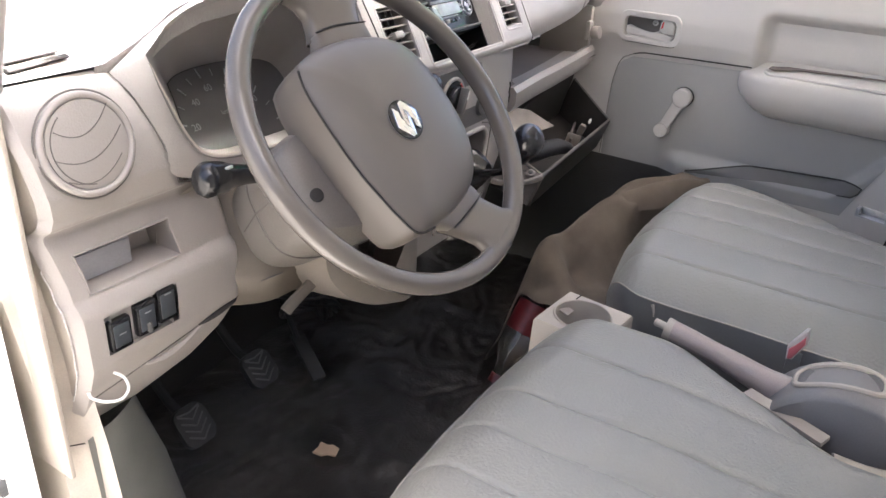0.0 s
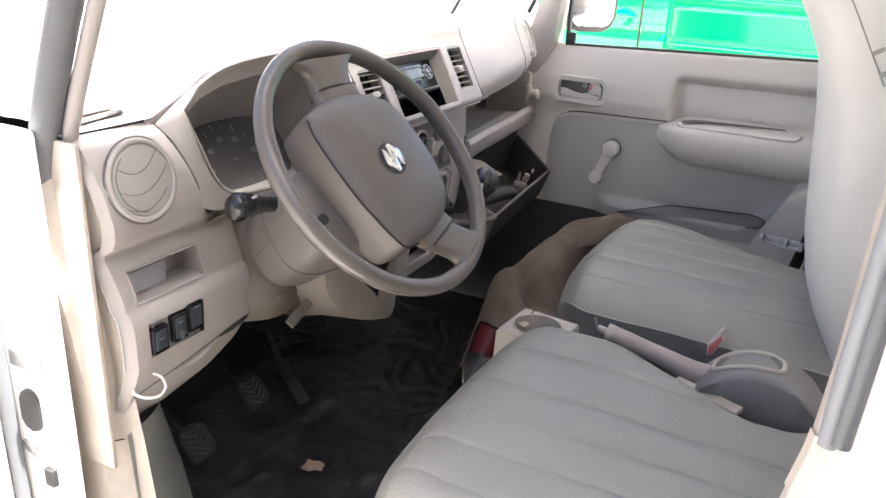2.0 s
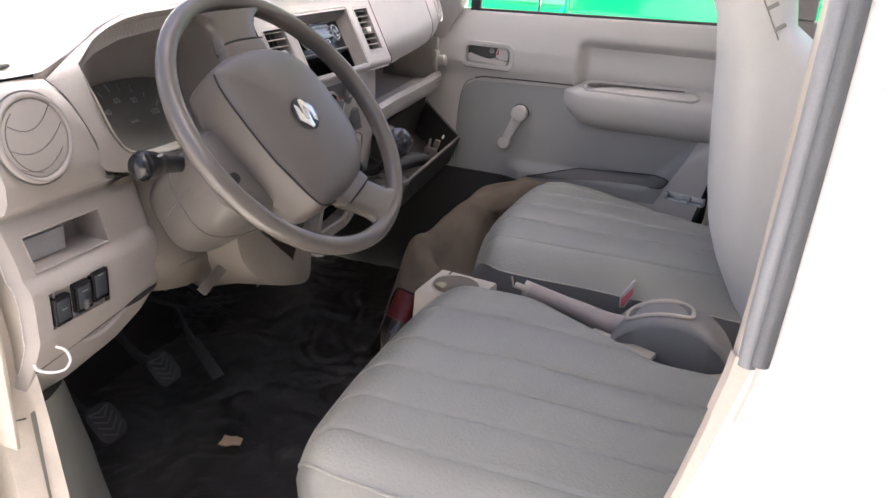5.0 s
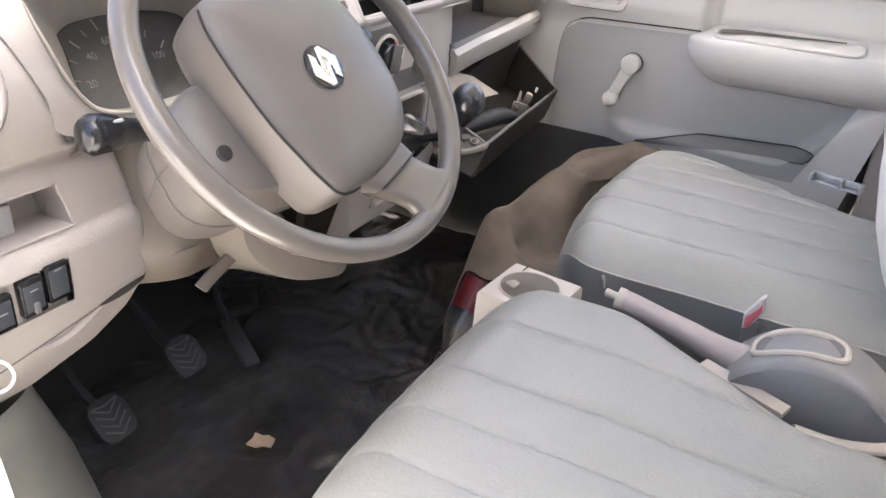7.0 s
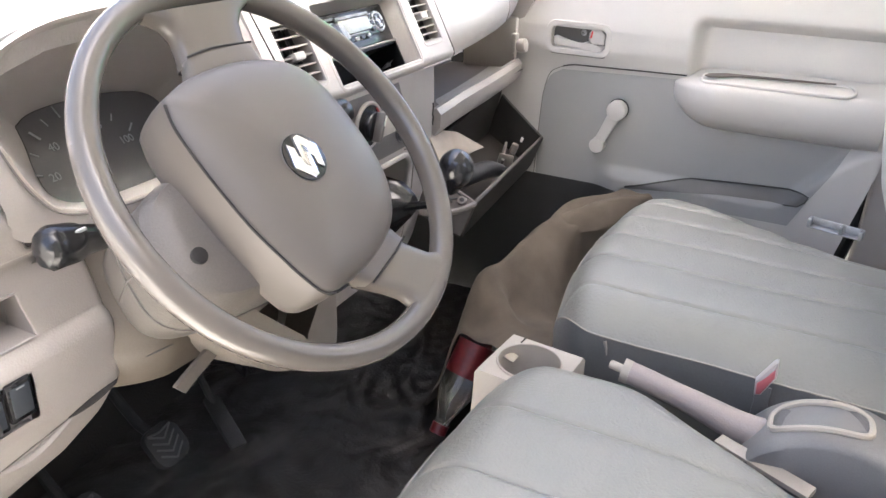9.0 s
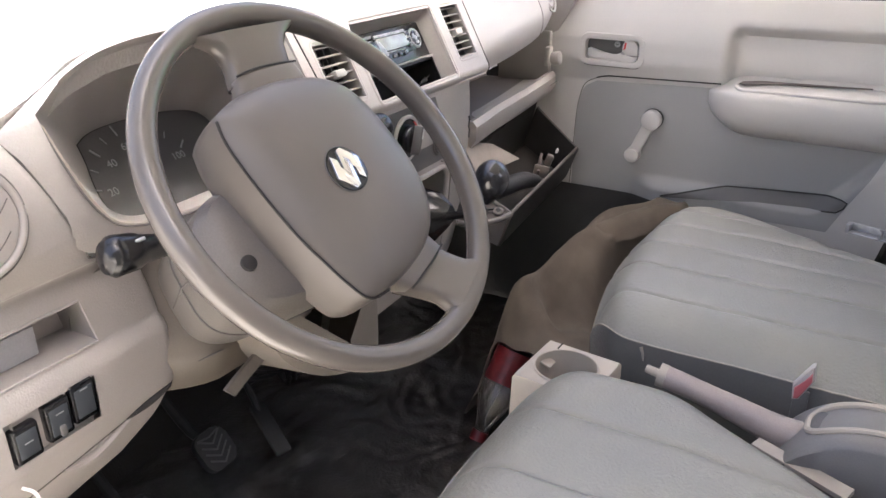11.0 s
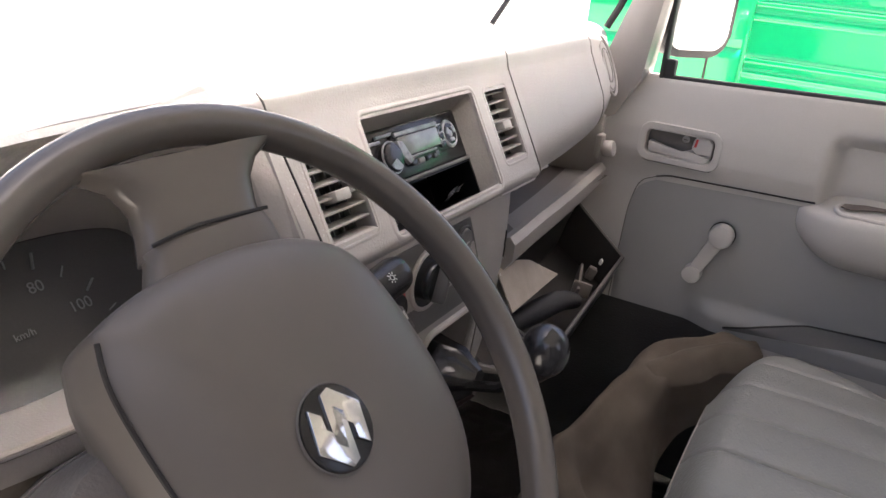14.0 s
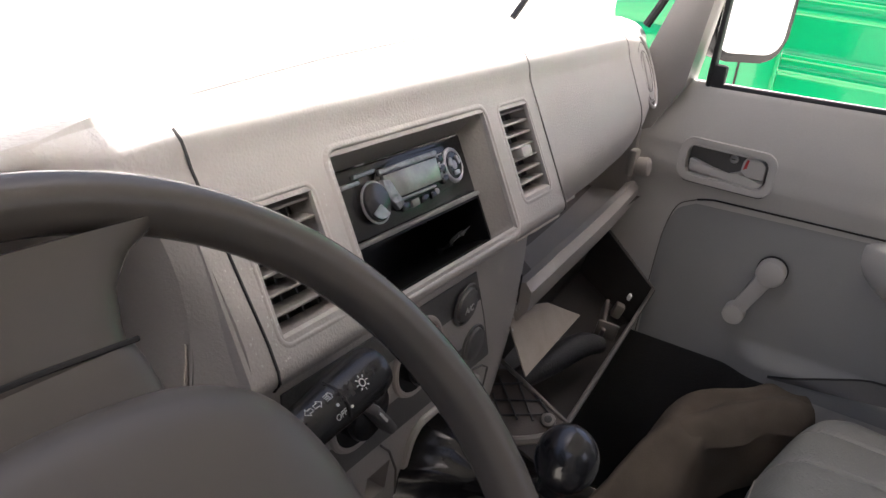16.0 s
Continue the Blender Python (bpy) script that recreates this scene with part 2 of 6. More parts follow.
# unseen partition; its opening is added and sized for the light it lets in
structure("wall_rear", windowed(1.42, 1.33, 0.04, 0.35, 1.27, 0.92, 1.26, pose(1.02, -0.35, 0, 0, 0, 90)), TRIM, "unseen grey partition behind the seats, opening added to let light in", "wall")
structure("wall_passenger", windowed(0.53, 1.32, 0.05, 0.14, 0.48, 0.84, 1.26, pose(0.498, 1.075, 0)), TRIM, "grey trimmed side wall behind the passenger door", "wall")
structure("wall_passenger_front", rbox((0.60, 0.03, 0.74), 0.01, pose(-0.51, 1.085, 0.40)), LINING, "dark side lining of the far footwell", "wall")
structure("wall_driver_front", rbox((0.58, 0.03, 0.80), 0.01, pose(-0.55, -0.317, 0.40)), WHITE, "white front wing beside the footwell", "wall")
# opening behind the pillar is unseen, added to light the rear of the cab
structure("wall_driver_rear", windowed(0.46, 1.32, 0.03, 0.12, 0.45, 0.08, 1.28, pose(0.565, -0.325, 0)), WHITE, "white cab side with an unseen opening added to let light in", "wall")
structure("door_shut_seal", tube([Vector(p) for p in ((0.44, 1.085, 0.10), (0.487, 1.085, 0.386), (0.511, 1.085, 0.528), (0.516, 1.085, 0.60), (0.516, 1.085, 1.30))], 0.016, 8), RUBBER, "dark rubber seal in the shut line of the passenger door", "weatherstrip")
rows = []
for x, y, z, w in ((-0.285, 1.040, 0.56, 0.08), (-0.242, 1.034, 0.72, 0.085), (-0.20, 1.028, 0.79, 0.075), (-0.17, 1.028, 0.93, 0.045), (-0.10, 1.01, 1.12, 0.045), (0.0, 0.99, 1.34, 0.05)):
    rows.append([Vector((x - w / 2, y + 0.006, z)), Vector((x, y, z)), Vector((x + w / 2, y + 0.006, z)), Vector((x + w / 2, y + 0.07, z)), Vector((x - w / 2, y + 0.07, z))])
structure("pillar_passenger", loft(rows), TRIM, "grey plastic trimmed windscreen pillar beside the dash", "pillar")
bm = tube(smooth_path([(-0.235, 1.035, 0.862), (-0.205, 1.033, 0.93), (-0.135, 1.015, 1.12), (-0.04, 0.99, 1.33)], 6), 0.006, 8)
structure("windscreen_seal", bm, RUBBER, "black rubber edge of the windscreen", "seal")
structure("windscreen_header", rbox((0.07, 1.3, 0.05), 0.02, pose(0.0, 0.37, 1.33)), TRIM, "grey header rail above the windscreen", "trim")

DEFROST = material("reddish_slot", (0.05, 0.022, 0.018), 0.7)
SHELF = material("smooth_pocket_plastic", (0.42, 0.42, 0.43), 0.35)
KNOB = material("glossy_black_knob", (0.014, 0.014, 0.017), 0.27, coat=0.5)
MIRROR = material("mirror_glass", (0.9, 0.9, 0.9), 0.02, metal=1.0, stain=0.02)
PET = bpy.data.materials.new("clear_plastic")
PET.use_nodes = True
PET.node_tree.nodes["Principled BSDF"].inputs["Transmission Weight"].default_value = 0.97
PET.node_tree.nodes["Principled BSDF"].inputs["Roughness"].default_value = 0.06
PET.node_tree.nodes["Principled BSDF"].inputs["Base Color"].default_value = (0.75, 0.72, 0.68, 1)
STEEL = material("bare_steel", (0.45, 0.45, 0.45), 0.35, metal=0.8, stain=0.3, stain_size=0.02)


def words(text, size, m, mat, parent):
    """Raised lettering, its middle at m."""
    font = bpy.data.curves.new("lettering", "FONT")
    font.body, font.size, font.align_x, font.align_y, font.extrude = text, size, "CENTER", "CENTER", 0.0002
    ob = bpy.data.objects.new("lettering", font)
    me = bpy.data.meshes.new_from_object(ob)
    me.transform(m)
    bpy.data.objects.remove(ob)
    me.materials.clear()
    me.materials.append(mat)
    return under(new("lettering", me), parent)


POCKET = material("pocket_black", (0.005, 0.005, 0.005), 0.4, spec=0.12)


def cup_box(m):
    """The cup holder's box with a round well."""
    bm = bmesh.new()
    n = 48
    hole, rim, side = [], [], []
    for k in range(n):
        a = 2 * math.pi * k / n
        hole.append((0.0405 * math.cos(a) - 0.003, 0.0405 * math.sin(a) + 0.002))
        s = 1 / max(abs(math.cos(a)) / 0.0505, abs(math.sin(a)) / 0.050)
        rim.append((s * math.cos(a), s * math.sin(a)))
    rings = [[m @ Vector((x * 0.88, y * 0.88, -0.112)) for x, y in hole], [m @ Vector((x, y, 0)) for x, y in hole], [m @ Vector((x, y, 0)) for x, y in rim],
             [m @ Vector((x * 1.04, y * 1.04, -0.004)) for x, y in rim], [m @ Vector((x * 1.06, y * 1.06, -0.05)) for x, y in rim], [m @ Vector((x * 1.1, y * 1.1, -0.13)) for x, y in rim]]
    return loft(rings, True, True, bm)


# ---- dashboard ----
dash = thing("dashboard", "worn grey plastic dashboard with vents, radio slot and open shelf", "dashboard", (-0.2, 0.38, 0.6))
EDGE = [(-0.30, 0.789), (-0.167, 0.791), (-0.12, 0.812), (-0.085, 0.834), (-0.045, 0.846), (0.03, 0.853), (0.10, 0.857), (0.155, 0.860), (0.3, 0.863), (0.6, 0.867), (0.93, 0.870), (1.05, 0.866)]
SETBACK = [(-0.30, -0.25), (-0.167, -0.242), (-0.1, -0.234), (0.03, -0.23), (0.10, -0.225), (0.16, -0.231), (0.2, -0.229), (0.6, -0.229), (0.90, -0.240), (1.05, -0.275)]


def dash_top(u, v):
    """v 0: rolled edge towards the seats, 1: foot of the windscreen."""
    x0, z0 = lerp(u, SETBACK), lerp(u, EDGE)
    x = x0 + (-0.78 - x0) * v
    t = min(1, v * 4.5)
    z = z0 + (0.80 - z0) * t * t * (3 - 2 * t) + 0.006 * math.sin(math.pi * min(1, v * 6))
    return Vector((x, u, z))


def dash_z(x, u):
    v = (x - lerp(u, SETBACK)) / (-0.78 - lerp(u, SETBACK))
    return dash_top(u, max(0, min(1, v))).z


bm = holed(dash_top, span(-0.285, 1.045, 100), [0, 0.01, 0.03, 0.05] + span(0.07, 0.5, 40) + span(0.5, 1, 6))
edges = [dash_top(u, 0) for u in span(-0.175, 0.180, 60)]
loft([edges, [p + Vector((-0.001, 0, -0.008)) for p in edges], [p + Vector((-0.006, 0, -0.03)) for p in edges]], closed=False, bm=bm)
add("dash_top", bm, TRIM_TOP, dash)
# defroster slots and the dark foot of the glass
for u0, u1 in ((0.06, 0.27), (0.30, 0.55)):
    pts = [Vector((-0.325 - 0.07 * (u - 0.2), u, dash_z(-0.325 - 0.07 * (u - 0.2), u) + 0.0018)) for u in span(u0, u1, 10)]
    add("defroster_slot", tube(pts, 0.0036, 6, flat=0.4), DEFROST, dash, "thin reddish brown slot insert")
FOOT = [(-0.28, -0.262), (-0.217, -0.272), (-0.04, -0.337), (0.03, -0.362), (0.27, -0.413), (0.65, -0.497), (0.95, -0.54)]
pts = [Vector((lerp(u, FOOT), u, dash_z(lerp(u, FOOT), u) + 0.0015)) for u in span(-0.04, 0.95, 60)]
add("glass_foot", tube(pts, 0.0012, 6), SEAM, dash)


# centre and far-side face, y 0.15 to 1.04: one plane leaning back, the lid on the far side curling under
FACE_SLOPE = 0.53
FACE_N = Vector((1, 0, FACE_SLOPE)).normalized()
FACE_W = Vector((-FACE_SLOPE, 0, 1)).normalized()
BOTTOM = 0.716
LID_LOW = [(0.0, BOTTOM), (0.585, BOTTOM), (0.63, 0.714), (0.717, 0.720), (0.82, 0.729), (0.89, 0.739), (0.97, 0.750), (1.01, 0.762), (1.05, 0.785)]


def face_x(u, z):
    x = -0.209 + (0.845 - z) * FACE_SLOPE
    low = lerp(u, LID_LOW)
    if u < 0.6:
        x -= 60 * max(0.0, 0.729 - z) ** 2
    else:
        x -= 0.024 * max(0.0, 1 - (z - low) / 0.05) ** 2 - 0.004 * math.sin(min((u - 0.6) / 0.4, 1) * math.pi)
    return x - 0.024 * max(0.0, (u - 0.86) / 0.17) ** 1.7


def centre_face(u, v):
    top = lerp(u, EDGE)
    if v > 0.84:
        t = (v - 0.84) / 0.03
        a = t * math.pi / 2
        x = face_x(u, 0.84) + (lerp(u, SETBACK) - face_x(u, 0.84)) * (1 - math.cos(a))
        z = 0.84 + (top - 0.84) * math.sin(a)
    else:
        low = lerp(u, LID_LOW)
        z = low + (v - BOTTOM) / (0.84 - BOTTOM) * (0.84 - low)
        x = face_x(u, z)
    return Vector((x, u, z))


RAD = (0.290, 0.494, 0.731, 0.823)
VL, VR = (0.205, 0.264, 0.743, 0.809), (0.522, 0.576, 0.749, 0.820)
bm = holed(centre_face, span(0.172, 1.04, 90), span(BOTTOM, 0.84, 26) + span(0.84, 0.87, 6), [(*RAD, (-0.004, 0, 0)), (*VL, (-0.004, 0, 0)), (*VR, (-0.004, 0, 0))], floor=False)
# underside return
lows = [centre_face(u, BOTTOM) for u in span(0.172, 1.04, 60)]
loft([lows, [p + Vector((-0.005, 0, -0.003)) for p in lows], [p + Vector((-0.016, 0, -0.004)) for p in lows]], closed=False, bm=bm)
add("dash_face", bm, TRIM, dash)

prof = [centre_face(0.1723, v) for v in span(BOTTOM, 0.84, 8)] + [centre_face(0.1723, v) for v in span(0.845, 0.87, 5)]
add("face_end", loft([prof, [Vector((min(p.x, -0.205) - 0.02, 0.1723, min(p.z, 0.856))) for p in prof]], closed=False), TRIM, dash)
rows = []
for u in span(0.1723, 0.075, 10):
    e = (0.1723 - u) / 0.0973
    e = e * e * (3 - 2 * e)
    edge = dash_top(u, 0)
    rows.append([Vector((p.x, u, p.z)).lerp(edge + Vector((0.0015, 0, -0.012 * (1 - k / 6))), e) for k, p in enumerate(centre_face(0.1723, v) for v in (0.83, 0.84, 0.846, 0.852, 0.858, 0.864, 0.87))])
add("hood_brow", loft(rows, closed=False), TRIM_TOP, dash)
# seams round the lid on the far side
for u, lean in ((0.598, 0.0), (0.868, 0.014)):
    add("seam", tube([centre_face(u + lean * k, BOTTOM + 0.152 * k) + 0.0003 * FACE_N for k in span(0.006, 1, 24)], 0.0009, 6), SEAM, dash)


def on_face(u, z, out=0.0):
    """A pose on the dash face: x along the dash, y up the slope, z out of it."""
    m = Matrix((Vector((0, 1, 0)), FACE_W, FACE_N)).transposed().to_4x4()
    m.translation = Vector((face_x(u, max(z, 0.7295)) + FACE_SLOPE * (max(z, 0.7295) - z), u, z)) + FACE_N * out
    return m


def ringed(u0, u1, z0, z1, r, out, n=6):
    """A rounded outline on the dash face."""
    return [on_face(u, z, out).translation for u, z in rounded(u1 - u0, z1 - z0, r, n, (u0 + u1) / 2, (z0 + z1) / 2)]


def bezel(name, front, back, depth, grow=0.0035, r=0.007, label="", lift=0.0002):
    """A softly raised frame round an opening, with its walls running back to a smaller outline."""
    a = lambda d, out: ringed(front[0] - d, front[1] + d, front[2] - d, front[3] + d, r + d * 0.7, out)
    rings = [a(grow, -0.0004), a(grow * 0.6, 0.0004 + lift * 0.4), a(grow * 0.25, 0.0004 + lift), a(0, lift * 0.5), a(-0.0010, -0.0022), ringed(*back, r * 0.5, -depth)]
    return add(name, loft(rings, True, False), TRIM, dash, label, sharp=60)


# end vent, oval, closed
OV = on_face(0.950, 0.812, 0.0) @ Matrix.Rotation(radians(-12), 4, "Z")
cap = add("end_vent", prism([(0.0235 * math.cos(a), 0.042 * math.sin(a)) for a in np.linspace(0, 6.283, 40, endpoint=False)], 0.0035, OV @ Matrix.Translation((0, 0, -0.002)), 0.0012), TRIM, dash, "closed oval air vent at the dash end")
for r, w in ((1.16, 0.0022), (0.94, 0.0007), (0.66, 0.0008)):
    add("vent_ring", tube([OV @ Vector((0.0235 * r * math.cos(a), 0.042 * r * math.sin(a), 0.0010 if r > 1 else 0.0017)) for a in np.linspace(0, 6.283, 44, endpoint=False)], w, 8, True), TRIM if r > 1 else SEAM, cap)
add("vent_rib", rbox((0.010, 0.050, 0.003), 0.001, OV @ Matrix.Translation((0, 0, 0.0015))), TRIM, cap)


SLAT = material("brown_grey_slat_plastic", (0.27, 0.247, 0.225), 0.42, grain=0.2, grain_size=0.002, stain=0.15, stain_size=0.03)
# dash grey darkened for the shade on the slot's inner walls
REVEAL = material("shaded_reveal_plastic", (0.215, 0.196, 0.180), 0.40, grain=0.2, grain_size=0.002, stain=0.12, stain_size=0.05)


def louvre_vent(front, slats):
    u0, u1, z0, z1 = front
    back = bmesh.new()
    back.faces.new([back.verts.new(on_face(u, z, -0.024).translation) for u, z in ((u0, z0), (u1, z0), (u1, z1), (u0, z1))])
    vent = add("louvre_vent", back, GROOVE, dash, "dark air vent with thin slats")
    under(bezel("vent_frame", front, (u0 + 0.002, u1 - 0.002, z0 + 0.001, z1 - 0.002), 0.022), dash)
    mid = (u0 + u1) / 2
    for i in range(slats):
        z = z0 + (z1 - z0) * (i + 0.55) / slats
        add("vent_slat", rbox((u1 - u0 - 0.003, 0.0020, 0.015), 0.0007, on_face(mid, z, -0.0105) @ pose(0, 0, 0, 16, 0, 0), 1), SLAT, vent)
    for k in (0.16, 0.38, 0.60, 0.82):
        add("vent_fin", rbox((0.0014, (z1 - z0) * 1.1, 0.006), 0, on_face(u0 + (u1 - u0) * k, (z0 + z1) / 2, -0.0185)), DARKGREY, vent)
    tab = bmesh.new()
    rbox((0.020, 0.0095, 0.016), 0.002, on_face(mid, (z0 + z1) / 2 - 0.001, -0.006), 2, tab)
    add("vent_tab", tab, TRIM, vent)


louvre_vent((0.203, 0.266, 0.740, 0.812), 7)
louvre_vent((0.520, 0.578, 0.746, 0.823), 8)

# radio slot with its wide frame, the radio above and an open pocket below
bezel("radio_frame", (0.287, 0.497, 0.7285, 0.826), (0.303, 0.480, 0.7275, 0.8145), 0.0225, 0.005, 0.009, "raised grey frame round the radio slot", 0.0008)
add("radio_reveal", loft([ringed(0.2894, 0.4946, 0.7308, 0.8236, 0.0080, -0.0030), ringed(0.2970, 0.4872, 0.7298, 0.8186, 0.0065, -0.0120), ringed(0.3034, 0.4796, 0.7279, 0.8141, 0.0040, -0.0222)], True, False), REVEAL, dash, "inner walls of the radio slot, darkened for shade", sharp=60)
radio = thing("car_radio", "black car radio with scuffed silver display and round dials", "radio", on_face(0.392, 0.788).translation)
SILVER = material("scuffed_silver_trim", (0.50, 0.50, 0.51), 0.30, metal=0.85, stain=0.45, stain_size=0.012, grain=0.6, grain_size=0.004)
LCDGREY = material("display_grey", (0.20, 0.21, 0.20), 0.10, metal=0.0, stain=0.5, stain_size=0.02, coat=0.6)
RZ = -0.0205
add("radio_body", rbox((0.175, 0.0515, 0.012), 0.002, on_face(0.3915, 0.7905, RZ - 0.006)), BLACK, radio)
plate = add("silver_plate", prism([(-0.048, 0.004), (-0.040, 0.016), (-0.020, 0.0185), (0.050, 0.0185), (0.062, 0.010), (0.062, -0.010), (0.050, -0.0165), (-0.030, -0.0165), (-0.044, -0.008)], 0.004, on_face(0.3915, 0.7935, RZ), 0.001), BLACK, radio)
add("display", prism([(-0.036, 0.0105), (0.036, 0.0105), (0.036, -0.0085), (-0.022, -0.0085), (-0.036, 0.000)], 0.0025, on_face(0.3905, 0.7935, RZ + 0.004), 0.0008), LCDGREY, plate, "glossy grey display window")
for du, dv, w, h in ((0.0, 0.0135, 0.078, 0.0045), (-0.004, -0.0108, 0.060, 0.0022), (0.038, 0.0015, 0.003, 0.022)):
    add("silver_edge", rbox((w, h, 0.004), 0.0012, on_face(0.3905 + du, 0.7935 + dv * 0.8836, RZ + 0.0045)), SILVER, plate)
add("silver_edge", prism([(-0.006, 0.012), (0.003, 0.010), (0.012, -0.010), (0.004, -0.013), (-0.004, -0.002)], 0.004, on_face(0.3565, 0.790, RZ + 0.004), 0.001), SILVER, plate, "peeling silver foil beside the dial")
for u0, z0, w in ((0.322, 0.8035, 0.020), (0.340, 0.8075, 0.026)):
    add("upper_key", rbox((w, 0.0032, 0.004), 0.001, on_face(u0, z0, RZ + 0.001)), SILVER, radio)
m = on_face(0.338, 0.7885, RZ + 0.004)
knob_r = add("dial_knob", disc(0.0145, 0.011, m, 0.003, 36), BLACK, radio)
add("dial_rim", tube([m @ Vector((0.0150 * math.cos(a), 0.0150 * math.sin(a), 0.002)) for a in np.linspace(0, 6.283, 36, endpoint=False)], 0.0009, 6, True), SILVER, knob_r)
# fan-shaped silver piece that paints the knob's shine
add("dial_shine", prism([(0.0, -0.002)] + [(0.0125 * math.cos(a), 0.0125 * math.sin(a)) for a in np.linspace(3.7, 5.3, 10)], 0.0008, m @ Matrix.Translation((0, 0, 0.0054))), SILVER, knob_r, "silver sector painting a shine on the dial")
m = on_face(0.4495, 0.7930, RZ + 0.004)
ring_k = add("key_ring", tube([m @ Vector((0.0118 * math.cos(a), 0.0130 * math.sin(a), 0)) for a in np.linspace(0, 6.283, 30, endpoint=False)], 0.0020, 8, True), SILVER, radio)
add("key_plate", disc(0.0115, 0.004, m, 0.001), BLACK, ring_k)
for a in (30, 150, 270):
    add("key_bar", rbox((0.0075, 0.0038, 0.002), 0.0008, m @ pose(0, 0, 0.0026, 0, 0, a) @ Matrix.Translation((0.0065, 0, 0)) @ pose(0, 0, 0, 0, 0, 90)), SILVER, ring_k)
add("key_centre", disc(0.0042, 0.005, m, 0.001), SILVER, ring_k)
for k in range(3):
    key = add("key", rbox((0.0095, 0.0060, 0.004), 0.0012, on_face(0.4315, 0.7855 + 0.0075 * k, RZ + 0.0045)), BLACK, radio)
    add("key_edge", rbox((0.0110, 0.0010, 0.003), 0.0004, on_face(0.4315, 0.7888 + 0.0075 * k, RZ + 0.0045)), SILVER, key)
for k in range(4):
    add("key", rbox((0.0105, 0.0055, 0.004), 0.001, on_face(0.372 + 0.0135 * k, 0.7785, RZ + 0.003)), BLACK if k != 1 else DARKGREY, radio)
add("key", disc(0.0026, 0.005, on_face(0.4165, 0.7800, RZ + 0.003), 0.0006, 16), SILVER, radio)
add("slot_lip", rbox((0.174, 0.0034, 0.006), 0.001, on_face(0.3915, 0.7665, RZ + 0.001)), DARKGREY, radio)
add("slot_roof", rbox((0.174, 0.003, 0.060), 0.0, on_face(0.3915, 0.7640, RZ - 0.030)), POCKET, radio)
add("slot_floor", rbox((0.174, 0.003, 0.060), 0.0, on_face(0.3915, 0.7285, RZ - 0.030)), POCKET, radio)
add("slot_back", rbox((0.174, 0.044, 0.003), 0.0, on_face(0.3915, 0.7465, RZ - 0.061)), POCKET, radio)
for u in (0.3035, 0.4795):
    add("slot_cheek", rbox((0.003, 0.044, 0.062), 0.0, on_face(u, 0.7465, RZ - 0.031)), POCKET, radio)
scrap_film = thing("plastic_scrap", "crumpled clear plastic scrap lying in the radio pocket", "plastic scrap", on_face(0.452, 0.735, RZ - 0.02).translation)
CLEARFILM = material("crumpled_film", (0.10, 0.10, 0.10), 0.12, spec=0.9)
bm = bmesh.new()
bmesh.ops.create_grid(bm, x_segments=12, y_segments=9, size=1, matrix=on_face(0.452, 0.7375, RZ - 0.020) @ pose(0, 0, 0, 70, 0, 12) @ Matrix.Diagonal((0.016, 0.012, 1, 1)))
for v in bm.verts:
    v.co += 0.0060 * noise.noise_vector(v.co * 95)
add("film", bm, CLEARFILM, scrap_film, sharp=12)

# heater panel and lower centre
def lower_x(v):
    return -0.1495 - 0.006 * ((v - 0.64) / 0.1) ** 2


def lower_face(u, v):
    return Vector((lower_x(v) - 0.032 * max(0, (u - 0.475) / 0.125) ** 1.4, u, v))


bm = holed(lower_face, span(0.16, 0.605, 50), span(0.40, 0.7165, 26), [(0.352, 0.462, 0.43, 0.597, (-0.07, 0, 0)), (0.297, 0.326, 0.555, 0.584, (-0.03, 0, 0))])
add("centre_panel", bm, TRIM, dash)
add("panel_rim", tube([Vector((lower_x(z) + 0.001, y, z)) for y, z in rounded(0.113, 0.170, 0.02, cx=0.407, cy=0.514)], 0.004, 8, True), TRIM, dash)
add("panel_joint", tube([Vector((lower_x(z) + 0.0006, y, z)) for y, z in ((0.478, 0.42), (0.482, 0.52), (0.479, 0.595), (0.465, 0.604), (0.447, 0.608))], 0.0010, 6), SEAM, dash)
add("panel_joint", tube([Vector((lower_x(z) + 0.0006, y, z)) for y, z in ((0.308, 0.609), (0.322, 0.595), (0.338, 0.566), (0.350, 0.52), (0.352, 0.43))], 0.0010, 6), SEAM, dash)
add("crack", tube([lower_face(y, z) + Vector((0.0008, 0, 0)) for y, z in ((0.589, 0.642), (0.594, 0.634), (0.587, 0.625), (0.598, 0.617), (0.594, 0.608), (0.602, 0.600), (0.600, 0.588))], 0.0013, 6), GROOVE, dash)
heater = thing("heater_control", "dark grey heater control panel with round knobs", "control panel", (-0.15, 0.33, 0.65))
add("panel", loft([[Vector((lower_x(z) + d, y, z)) for y, z in ((0.200, 0.612), (0.474, 0.612), (0.453, 0.660), (0.431, 0.709), (0.200, 0.709))] for d in (-0.004, 0.0012)]), DARKGREY, heater)
FACING = pose(0, 0, 0, 0, 90, 0) @ Matrix.Rotation(radians(90), 4, "Z")
